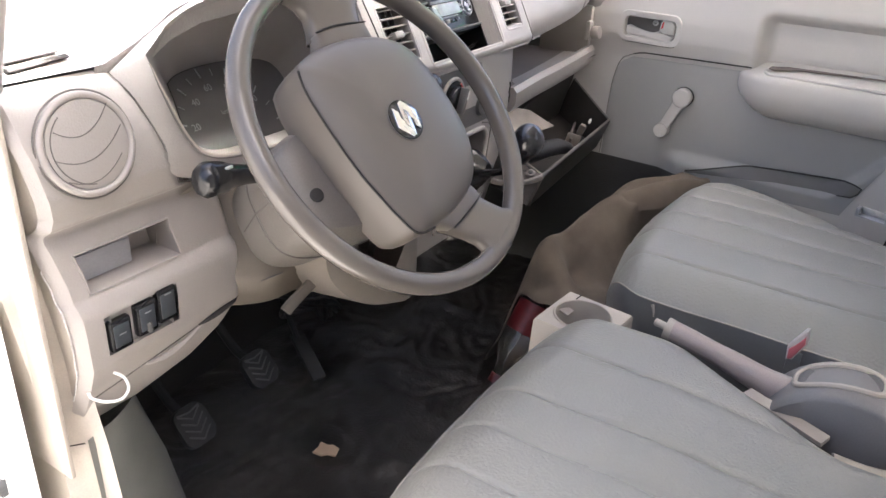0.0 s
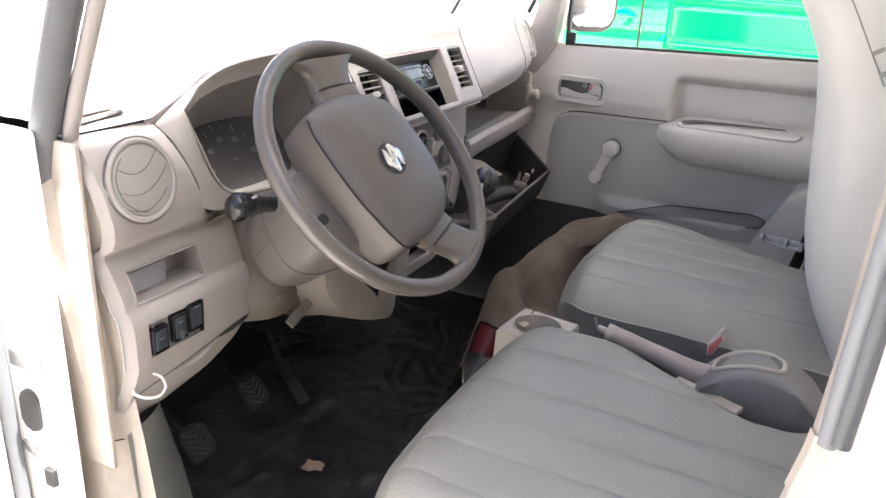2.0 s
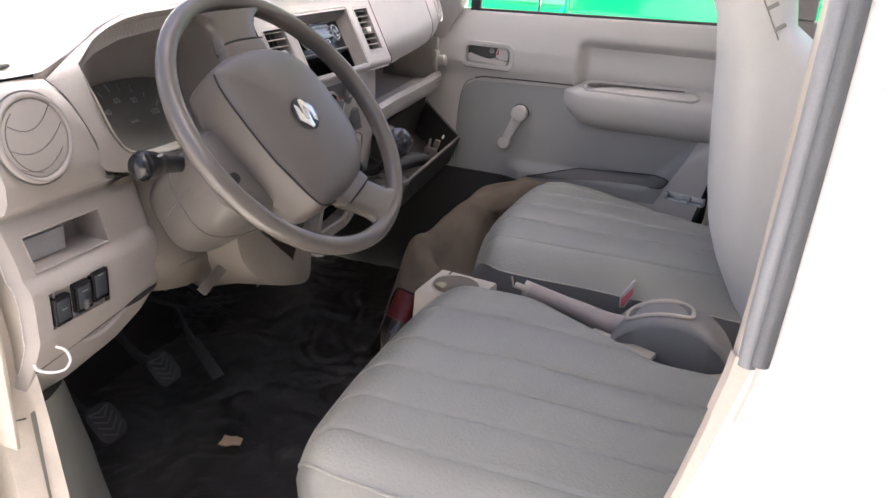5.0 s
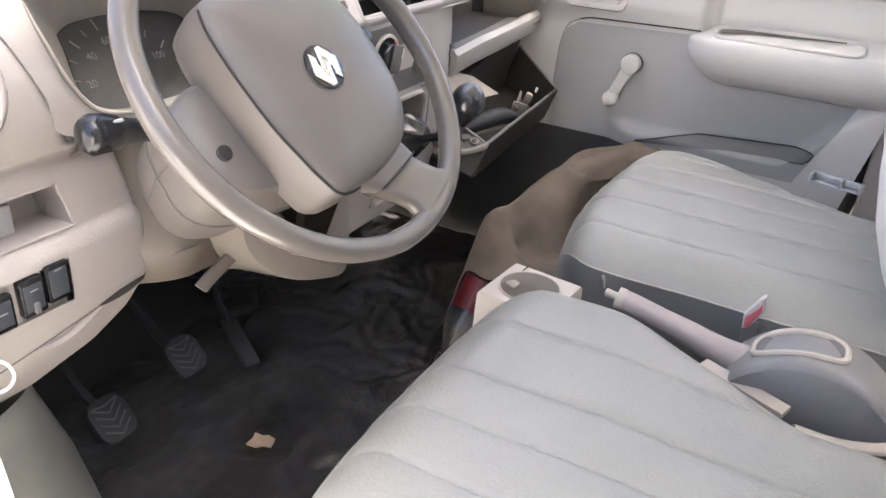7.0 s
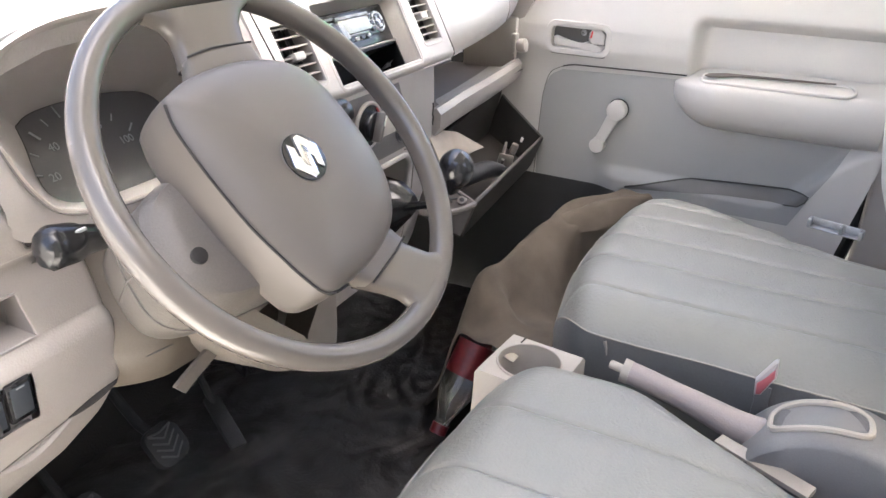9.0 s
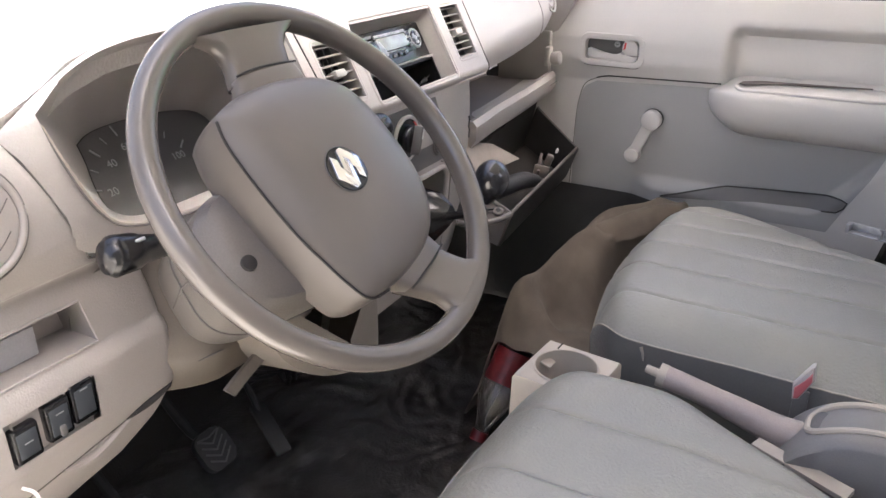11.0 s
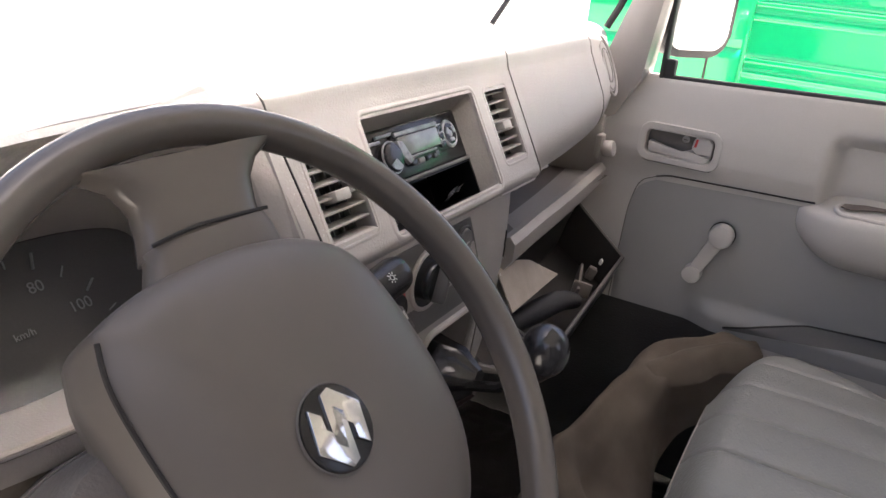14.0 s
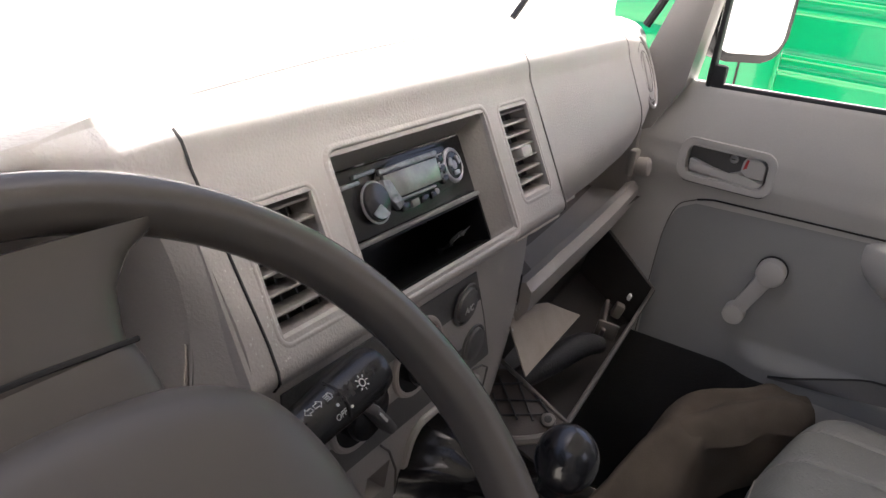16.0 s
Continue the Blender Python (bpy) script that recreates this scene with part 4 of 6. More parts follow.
# knee cover beside the column, its lower edge turned back
rows = []
for x, z in ((-0.206, 0.655), (-0.196, 0.625), (-0.180, 0.585), (-0.166, 0.548), (-0.159, 0.530), (-0.159, 0.522), (-0.163, 0.513), (-0.174, 0.483), (-0.182, 0.478), (-0.255, 0.50)):
    rows.append([Vector((x - 0.02 * max(0, (y - 0.02) / 0.07) ** 2 - 0.04 * max(0, (-0.015 - y) / 0.05) ** 1.5, y, z - 0.06 * max(0, y + 0.02) - 0.02 * max(0, -0.07 - y))) for y in span(-0.10, 0.085, 20)])
# yellowed plastic, darkened with the shade of the panel and wheel
KNEE = material("yellowed_shaded_knee_plastic", (0.165, 0.142, 0.112), 0.45, grain=0.08, grain_size=0.002, stain=0.2, stain_size=0.08)
add("knee_cover", loft(rows, closed=False), KNEE, dash, "yellowed knee cover under the column, darkened for shade")
add("cover_slit", tube([(-0.170, -0.044, 0.522), (-0.1625, -0.032, 0.5255), (-0.159, -0.018, 0.526)], [0.0006, 0.0013, 0.0006], 8), SEAM, dash)
# knee panel and lower column cover
bm = holed(lambda u, v: Vector((-0.225 - 0.10 * math.sin(v * 1.5) * (0.4 + u) + 0.03 * u, -0.13 + 0.31 * u, 0.44 + 0.215 * (1 - v) - 0.05 * u * v)), span(0, 1, 14), span(0, 1, 12))
add("knee_panel", bm, TRIM, dash)

# ---- steering wheel ----
def facing(at, n):
    """A frame at a point, its z along n and its x level."""
    n = Vector(n).normalized()
    u = Vector((0, 0, 1)).cross(n).normalized()
    return Matrix.Translation(at) @ Matrix((u, n.cross(u), n)).transposed().to_4x4()


WM = facing((-0.0325, 0.0275, 0.7290), (0.7545, -0.0668, 0.6528))
WC = facing((-0.0331, 0.0261, 0.7277), (0.7585, -0.14, 0.6365))
wheel = thing("steering_wheel", "grey two-spoke steering wheel with worn shiny rim", "steering wheel", WM.translation)
rings = []
for a in np.linspace(0, 2 * math.pi, 144, endpoint=False):
    ring = []
    for k in np.linspace(0, 2 * math.pi, 24, endpoint=False):
        # slightly flattened towards the driver, with a moulded ridge round the inside
        r = 0.1797 + 0.0115 * math.cos(k) - 0.0010 * math.exp(-(((k - 2.45) / 0.22) ** 2))
        ring.append(WM @ Vector((r * math.cos(a), r * math.sin(a), 0.0138 * math.sin(k) * (0.96 if math.sin(k) > 0 else 1.0) - 0.0012 * math.exp(-(((k - 2.45) / 0.22) ** 2)))))
    rings.append(ring)
add("rim", loft(rings + [rings[0]], True, False), WHEEL, wheel, "dark grey rim polished by wear")


def spoke(points):
    """A flattened bar through rows of (u, v), (u, v), height, half thickness."""
    rings = []
    for (lu, lv), (ru, rv), h, t in points:
        a, b = Vector((lu, lv, h)), Vector((ru, rv, h))
        ring = []
        for k in range(28):
            an = 2 * math.pi * k / 28
            cx, cz = math.copysign(abs(math.cos(an)) ** 0.5, math.cos(an)), math.copysign(abs(math.sin(an)) ** 0.6, math.sin(an))
            ring.append(WM @ ((a + b) / 2 + (b - a) / 2 * cx + Vector((0, 0, t * cz))))
        rings.append(ring)
    return loft(rings)


add("spoke", spoke([((-0.0415, 0.1133), (0.0370, 0.1160), -0.011, 0.013), ((-0.0380, 0.1260), (0.0375, 0.1270), -0.009, 0.013), ((-0.0366, 0.1402), (0.0400, 0.1410), -0.006, 0.013), ((-0.0433, 0.1515), (0.0490, 0.1520), -0.003, 0.0125), ((-0.0597, 0.1589), (0.0671, 0.1612), 0, 0.011), ((-0.0797, 0.1603), (0.0923, 0.1627), 0, 0.008)]), WHEEL, wheel)
add("spoke", spoke([((0.0725, -0.1010), (-0.0010, -0.1225), -0.013, 0.013), ((0.0785, -0.1110), (0.0110, -0.1320), -0.011, 0.013), ((0.0845, -0.1200), (0.0230, -0.1425), -0.008, 0.013), ((0.0940, -0.1310), (0.0340, -0.1545), -0.005, 0.0128), ((0.1070, -0.1370), (0.0365, -0.1655), -0.002, 0.0125), ((0.1240, -0.1345), (0.0260, -0.1740), 0, 0.0115), ((0.1370, -0.1290), (-0.0010, -0.1810), 0, 0.009)]), WHEEL, wheel)
add("spoke_cover", spoke([((-0.0596, 0.0716), (0.0480, 0.0744), -0.012, 0.012), ((-0.0470, 0.0993), (0.0425, 0.1000), -0.009, 0.013), ((-0.0415, 0.1112), (0.0395, 0.1135), -0.007, 0.0132), ((-0.0405, 0.1165), (0.0380, 0.1195), -0.007, 0.0128)]), PAD, wheel)
add("spoke_cover", spoke([((0.0640, -0.0640), (-0.0298, -0.0855), -0.014, 0.012), ((0.0693, -0.0876), (-0.0171, -0.1082), -0.01, 0.013), ((0.0735, -0.0995), (-0.0040, -0.1208), -0.009, 0.0132), ((0.0768, -0.1060), (0.0055, -0.1275), -0.009, 0.0128)]), PAD, wheel)
# dark joints where the covers meet the spokes
for row in ([(-0.0400, 0.1172, 0.0035), (-0.0251, 0.1190, 0.006), (-0.0057, 0.1205, 0.006), (0.0370, 0.1202, 0.0035)], [(0.0762, -0.1066, 0.0015), (0.0520, -0.1150, 0.0045), (0.0280, -0.1220, 0.0045), (0.0062, -0.1284, 0.0015)]):
    add("spoke_joint", tube([WM @ p for p in smooth_path(row, 5)], 0.0011, 6), GROOVE, wheel)
face = [(-0.0837, 0.0871), (-0.0888, 0.0622), (-0.0875, 0.0323), (-0.0830, -0.0028), (-0.0764, -0.0379), (-0.0673, -0.0681), (-0.0584, -0.0944), (-0.0463, -0.1149), (-0.0211, -0.1168), (0.0146, -0.1112), (0.0488, -0.1000), (0.0718, -0.0850), (0.0878, -0.0636), (0.0957, -0.0416), (0.0980, -0.0153), (0.0946, 0.0214), (0.0868, 0.0574), (0.0731, 0.0823), (0.0504, 0.0962), (0.0218, 0.1026), (-0.0135, 0.1036), (-0.0544, 0.0982)]
face_s = [(p.x, p.y) for p in smooth_path([(x, y, 0) for x, y in face + face[:1]], 5)][:-1]
c0 = Vector((-0.0006, -0.0096))


def pad_height(u, v, h):
    """The face falls away towards the driver's door in a soft fold."""
    return h - 0.007 * max(0.0, min(1.0, (-0.030 - u) / 0.045)) ** 1.5 * max(0, min(1, (h + 0.002) / 0.012))


rings = []
for s, h, low in ((0.90, -0.066, 0.0), (0.955, -0.063, 0.002), (0.990, -0.054, 0.004), (1.004, -0.040, 0.003), (1.006, -0.020, 0.0), (1.004, -0.004, 0.0), (1.0, 0.0015, 0.0), (0.990, 0.0055, 0), (0.970, 0.0095, 0), (0.935, 0.0130, 0), (0.88, 0.0160, 0), (0.80, 0.0190, 0), (0.68, 0.0220, 0), (0.52, 0.0245, 0), (0.34, 0.0262, 0), (0.16, 0.0270, 0)):
    ring = []
    for x, y in face_s:
        u, v = c0.x + (x - c0.x) * s, c0.y + (y - c0.y) * s
        ring.append(WM @ Vector((u + low * (u < 0), v, pad_height(u, v, h))))
    rings.append(ring)
add("hub_pad", loft(rings), PAD, wheel, sharp=60)
crease = [Vector((x * 1.004, y * 1.004 - 0.0004, pad_height(x, y, 0.0028))) for x, y in face_s if (x < -0.02 and y < 0.086)]
crease.sort(key=lambda p: -p.y)
add("hub_seam", tube([WM @ p for p in crease], 0.0014, 6), GROOVE, wheel)
EMB = Vector((-0.0088, -0.0049))
ML = WM @ Matrix.Translation((EMB.x, EMB.y, 0.0268)) @ Matrix.Rotation(radians(-4), 4, "Z")
badge = add("badge", disc(0.0225, 0.0036, ML, 0.001, 40), BLACK, wheel, "round black badge with silver mark")
add("badge_ring", tube([ML @ Vector((0.0232 * math.cos(a), 0.0232 * math.sin(a), 0.0002)) for a in np.linspace(0, 6.283, 40, endpoint=False)], 0.0007, 6, True), SEAM, badge)
# a plain silver rhombus with two slanting notches
for sgn in (1, -1):
    pts = [(0.0165, 0.0075), (-0.0005, 0.0175), (-0.0165, 0.0085), (-0.0165, 0.0030), (0.0035, -0.0075), (0.0100, -0.0040), (-0.0025, 0.0035), (0.0040, 0.0070), (0.0100, 0.0035)]
    add("silver_mark", prism([(sgn * x, sgn * y) for x, y in pts], 0.0016, ML @ pose(0, 0, 0.0018, 0, 0, -68) @ Matrix.Diagonal((1.12, 1.12, 1, 1)), 0.0004), CHROME, badge)
for k in range(3):
    add("moulded_line", rbox((0.0007, 0.024 - 0.012 * (k == 1), 0.0005), 0, WM @ pose(0.0358 + 0.004 * k, 0.0171 - 0.004 * k, 0.0238 - 0.0006 * k, 0, 0, -14)), SEAM, wheel)
# column
# trim grey darkened: the dimmer light on the shroud is in this colour
COLUMN = material("column_plastic", (0.16, 0.146, 0.131), 0.38, grain=0.2)
column = thing("steering_column", "grey plastic steering column shroud with black stalks", "steering column", (-0.15, 0.04, 0.6))


def shell(rows):
    return loft([[WC @ Vector((cx + w * math.copysign(abs(math.cos(a)) ** 0.6, math.cos(a)), cy + h * math.copysign(abs(math.sin(a)) ** 0.6, math.sin(a)), d)) for a in np.linspace(0, 6.283, 32, endpoint=False)] for d, cx, cy, w, h in rows])


add("upper_shroud", shell([(-0.040, -0.020, -0.022, 0.080, 0.046), (-0.045, -0.020, -0.023, 0.098, 0.059), (-0.056, -0.020, -0.024, 0.107, 0.064), (-0.12, -0.015, -0.026, 0.110, 0.066), (-0.20, -0.005, -0.02, 0.100, 0.064)]), COLUMN, column)
add("bolt_hole", disc(0.0075, 0.006, WC @ Matrix.Translation((-0.0985, -0.038, -0.0410)), 0.001, 24), GROOVE, column)
low = [[(-0.10, -0.01, 0.60), (-0.10, 0.0, 0.53), (-0.095, 0.05, 0.475), (-0.088, 0.11, 0.447), (-0.085, 0.160, 0.440), (-0.09, 0.175, 0.50), (-0.09, 0.17, 0.58)],
       [(-0.17, -0.01, 0.56), (-0.18, 0.01, 0.51), (-0.185, 0.06, 0.455), (-0.185, 0.12, 0.425), (-0.185, 0.165, 0.425), (-0.18, 0.18, 0.46), (-0.18, 0.17, 0.55)],
       [(-0.26, 0.0, 0.54), (-0.27, 0.04, 0.49), (-0.275, 0.09, 0.43), (-0.277, 0.138, 0.388), (-0.277, 0.17, 0.39), (-0.277, 0.18, 0.45), (-0.277, 0.17, 0.54)]]
LOWER = material("beige_column_plastic", (0.22, 0.195, 0.165), 0.42, grain=0.1, grain_size=0.002, stain=0.15, stain_size=0.06)
add("lower_shroud", loft([smooth_path(r, 5) for r in low], False), LOWER, column, sharp=60)
front = smooth_path(low[0], 5)
middle = sum(front, Vector()) / len(front)
add("shroud_front", loft([front, [p.lerp(middle, 0.25) + Vector((0.010, 0, 0)) for p in front], [p.lerp(middle, 0.97) + Vector((0.016, 0, 0)) for p in front]], False), LOWER, column, sharp=60)
strip = [Vector((-0.146, y, z)) for y, z in ((0.104, 0.526), (0.074, 0.521), (0.040, 0.513), (0.008, 0.503), (-0.018, 0.494), (-0.034, 0.487))]
add("shroud_flange", loft([[p, p + Vector((0.002, 0.010, -0.013)), p + Vector((-0.004, 0.012, -0.015)), p + Vector((-0.006, 0.001, -0.002))] for p in smooth_path(strip, 4)]), LOWER, column, "pale lip of the lower column cover")
st = smooth_path([(-0.125, -0.045, 0.672), (-0.128, -0.085, 0.683), (-0.125, -0.12, 0.692), (-0.122, -0.148, 0.698), (-0.122, -0.166, 0.701)], 5)
add("stalk", tube(st, [lerp(i / (len(st) - 1), [(0, 0.008), (0.35, 0.0095), (0.55, 0.012), (0.62, 0.015), (0.85, 0.0165), (0.95, 0.013), (1, 0.005)]) for i in range(len(st))], 14, flat=1.1), BLACK, column, "glossy black turn signal stalk")
m = Matrix.Translation((-0.113, -0.135, 0.708))
add("stalk_symbol", rbox((0.003, 0.012, 0.003), 0.001, m), INK, column)
st = smooth_path([(-0.134, 0.07, 0.682), (-0.128, 0.12, 0.694), (-0.1235, 0.175, 0.7045), (-0.1245, 0.215, 0.709), (-0.125, 0.245, 0.7125), (-0.125, 0.258, 0.714)], 6)
add("stalk", tube(st, [lerp(i / (len(st) - 1), [(0, 0.010), (0.35, 0.0125), (0.45, 0.0140), (0.62, 0.0158), (0.80, 0.0165), (0.90, 0.0150), (0.96, 0.0110), (1, 0.004)]) for i in range(len(st))], 24, flat=1.0), BLACK, column, "black light stalk with white symbols")
S0, S1 = Vector((-0.1235, 0.175, 0.7045)), Vector((-0.125, 0.250, 0.713))
ax1 = (S1 - S0).normalized()
nz = Vector((0.60, -0.1, 0.78))
nz = (nz - ax1 * nz.dot(ax1)).normalized()
SK = Matrix((ax1, nz.cross(ax1), nz)).transposed().to_4x4()


def on_stalk(t, side=0.0, lift=0.0004):
    """A frame on the rounded upper side of the stalk, its z pointing out."""
    r = lerp(t, [(0.0, 0.0142), (0.4, 0.0160), (0.75, 0.0165), (1.0, 0.0150)])
    roll = math.asin(max(-0.9, min(0.9, side / r)))
    return Matrix.Translation(S0.lerp(S1, t)) @ SK @ Matrix.Rotation(-roll, 4, "X") @ Matrix.Translation((0, 0, r + lift))


symbol = add("sun_symbol", tube([on_stalk(0.68, -0.0017) @ Vector((0.0022 * math.cos(a), 0.0022 * math.sin(a), 0)) for a in np.linspace(0, 6.283, 16, endpoint=False)], 0.00040, 5, True), INK, column)
for k in range(8):
    add("sun_ray", tube([on_stalk(0.68, -0.0017) @ Vector((r * math.cos(0.785 * k), r * math.sin(0.785 * k), 0)) for r in (0.0033, 0.0048)], 0.00045, 4), INK, symbol)
words("OFF", 0.0052, on_stalk(0.37, -0.0078), INK, column)
for t, sd in ((0.38, -0.0021), (0.49, -0.0080)):
    add("dot", disc(0.0010, 0.0006, on_stalk(t, sd), 0, 12), INK, column)
lamp = add("lamp_symbol", tube([on_stalk(0.37, 0.0047) @ Vector((x, y, 0)) for x, y in ((0.0, -0.0022), (0.0013, -0.0020), (0.0026, 0.0), (0.0013, 0.0020), (0.0, 0.0022))], 0.00038, 5, True), INK, column)
for k in range(4):
    add("lamp_ray", tube([on_stalk(0.37, 0.0047) @ Vector((x, 0.0018 - 0.0012 * k, 0)) for x in (-0.0007, -0.0030)], 0.00032, 4), INK, lamp)
for t, w in ((0.165, 1), (0.255, -1)):
    head = [(-0.0032, 0), (-0.0004, 0.0026), (-0.0004, 0.0012), (0.0026, 0.0012), (0.0026, -0.0012), (-0.0004, -0.0012), (-0.0004, -0.0026)]
    add("arrow", tube([on_stalk(t, 0.0050) @ Vector((w * x, y, 0)) for x, y in head], 0.00035, 4, True), INK, column)
add("stalk_collar", tube([on_stalk(0.47, 0.0155 * math.sin(a), 0.0001).translation for a in span(-1.0, 1.0, 16)], 0.0004, 5), GROOVE, column)
for d, cx, cy, w, h in ((-0.12, -0.015, -0.026, 0.1104, 0.0664),):
    ring = [WC @ Vector((cx + w * math.copysign(abs(math.cos(a)) ** 0.6, math.cos(a)), cy + h * math.copysign(abs(math.sin(a)) ** 0.6, math.sin(a)), d)) for a in np.linspace(0, 6.283, 48, endpoint=False)]
    add("shroud_rib", tube(ring, 0.0009, 6, True), SEAM, column)
add("shroud_joint", tube([WC @ Vector((cx - w - 0.0005, cy, d)) for d, cx, cy, w in ((-0.050, -0.020, -0.02, 0.104), (-0.12, -0.015, -0.022, 0.110), (-0.19, -0.005, -0.024, 0.101))], 0.0012, 6), SEAM, column)
add("key_barrel", disc(0.016, 0.03, Matrix.Translation((-0.13, 0.115, 0.66)) @ pose(0, 0, 0, 0, 70, 40), 0.004), BLACK, column)

# ---- seats ----
def cushion(seat, x0, x1, left, right, top, seams, low, nose=(0.085, 0.10, 2.3), roll=(0.05, 0.024), thread=VINYL, drop=(0.075, 0.085)):
    """A padded cushion with grooves along x at the ys in seams, a side darkened for shade and a piping where they meet.
    """
    rings, skirt_l, skirt_r = [], [], []
    ny = 240
    for i in range(70):
        t = i / 69
        x = x0 + (x1 - x0) * t**1.9
        d = x - x0
        inset = nose[0] * max(0, 1 - d / nose[1]) ** nose[2]
        fall = drop[0] * max(0, 1 - d / drop[1]) ** 2.2
        y0, y1 = left(x) + inset, right(x) - inset
        ring = []
        for k in range(ny):
            a = k / (ny - 1)
            y = y0 + (y1 - y0) * a
            e = min(y - y0, y1 - y)
            z = top + 0.014 * math.sin(math.pi * a) - roll[1] * max(0, 1 - e / roll[0]) ** 2.3 - fall
            for s in seams:
                z -= 0.0036 * math.exp(-(((y - s) / 0.0026) ** 2)) + 0.0016 * math.exp(-(((y - s) / 0.014) ** 2))
            z += 0.004 * noise.noise(Vector((x * 7, y * 7, top))) + 0.0022 * abs(noise.noise(Vector((x * 42, y * 13 + 2 * noise.noise(Vector((x * 6, y * 6, 1))), 3)))) * (0.25 + max(0, 1.6 * noise.noise(Vector((x * 6, y * 6, 9))))) - 0.005 * math.exp(-(((x - 0.40) * 0.9 + (y - 0.80) * 0.5) / 0.007) ** 2) * math.exp(-(((x - 0.36) / 0.06) ** 2)) - 0.004 * math.exp(-(((x - 0.43) * 0.8 + (y - 0.78) * 0.6) / 0.006) ** 2) * math.exp(-(((x - 0.42) / 0.06) ** 2))
            ring.append(Vector((x, y, z)))
        rings.append(ring)
    pad = add("cushion", loft(rings, False), VINYL, seat)
    edge = [r[0] for r in rings[::-1]] + rings[0][1:-1:8] + [r[-1] for r in rings]
    c = Vector(((x0 + x1) / 2, (left(x0) + right(x0)) / 2, 0))
    down = lambda p, k, z: Vector((p.x + (c.x - p.x) * k, p.y + (c.y - p.y) * k, z))
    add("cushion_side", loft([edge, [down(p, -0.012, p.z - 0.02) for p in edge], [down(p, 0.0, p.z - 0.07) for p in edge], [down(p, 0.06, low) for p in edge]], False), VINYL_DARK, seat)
    add("piping", tube(edge, 0.0022 if thread is VINYL else 0.0013, 6), thread, pad)


def easing(t):
    t = max(0, min(1, t))
    return t * t * (3 - 2 * t)


driver = thing("driver_seat", "grey vinyl driver seat with sewn channels and upright back", "seat", (0.35, 0.02, 0.1))
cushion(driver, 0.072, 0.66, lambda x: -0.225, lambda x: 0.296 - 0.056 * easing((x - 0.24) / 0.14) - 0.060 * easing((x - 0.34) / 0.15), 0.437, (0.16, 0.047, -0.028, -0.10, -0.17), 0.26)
add("seat_base", rbox((0.46, 0.40, 0.26), 0.01, pose(0.42, 0.01, 0.17)), RUBBER, driver)


def backrest(y0, y1, prof, thick):
    rings = []
    for i in range(48):
        t = i / 47
        x = lerp(t, [(k / (len(prof) - 1), p[0]) for k, p in enumerate(prof)])
        z = lerp(t, [(k / (len(prof) - 1), p[1]) for k, p in enumerate(prof)])
        e = min(t, 1 - t) * 2
        s = 1 - 0.5 * max(0, 1 - e / 0.25) ** 2
        w, th = (y1 - y0) / 2 * (1 - 0.25 * max(0, 1 - e / 0.2) ** 2), thick / 2 * s
        ring = []
        for k in range(48):
            a = 2 * math.pi * k / 48
            cy, cx = math.copysign(abs(math.cos(a)) ** 0.45, math.cos(a)), math.copysign(abs(math.sin(a)) ** 0.7, math.sin(a))
            p = Vector((x + th + th * cx, (y0 + y1) / 2 + w * cy, z))
            ring.append(p + Vector((0.004 * noise.noise(p * 8), 0, 0)))
        rings.append(ring)
    return loft(rings)


add("backrest", backrest(-0.20, 0.225, [(0.64, 0.44), (0.645, 0.55), (0.66, 0.7), (0.68, 0.9), (0.70, 1.1), (0.71, 1.17)], 0.14), VINYL, driver)

WING = [(0.395, 0.560), (0.43, 0.548), (0.479, 0.520), (0.537, 0.496), (0.61, 0.480), (0.71, 0.467), (0.805, 0.457), (0.877, 0.446), (0.927, 0.422), (0.969, 0.397), (1.02, 0.375), (1.08, 0.372), (1.14, 0.385)]
WING_REAR = [(0.39, 0.70), (0.70, 0.69), (0.80, 0.655), (0.86, 0.572), (0.92, 0.560), (0.96, 0.543), (1.0, 0.535), (1.14, 0.51)]


def wing():
    """The passenger's tall backrest, its flank towards the driver."""
    rings = []
    for z in span(0.395, 1.14, 60):
        x0 = lerp(z, WING)
        x1 = lerp(z, WING_REAR)
        pull = 0.02 * max(0, (z - 1.06) / 0.08) ** 2
        ring = []
        for k in range(56):
            a = 2 * math.pi * k / 56
            cy, cx = math.copysign(abs(math.cos(a)) ** 0.30, math.cos(a)), math.copysign(abs(math.sin(a)) ** 0.55, math.sin(a))
            p = Vector(((x0 + x1) / 2 + (x1 - x0 - pull) / 2 * cx, 0.70 + (0.278 - pull) * cy, z))
            hollow = 0.035 * math.exp(-(((p.y - 0.70) / 0.14) ** 4)) * (cx < -0.3)
            wrinkle = 0.0035 * noise.noise(Vector((p.x * 9, p.y * 9, z * 7))) + 0.0016 * noise.noise(Vector((p.x * 30, p.y * 20, z * 50)))
            ring.append(p + Vector((hollow, wrinkle, 0)))
        rings.append(ring)
    return loft(rings)


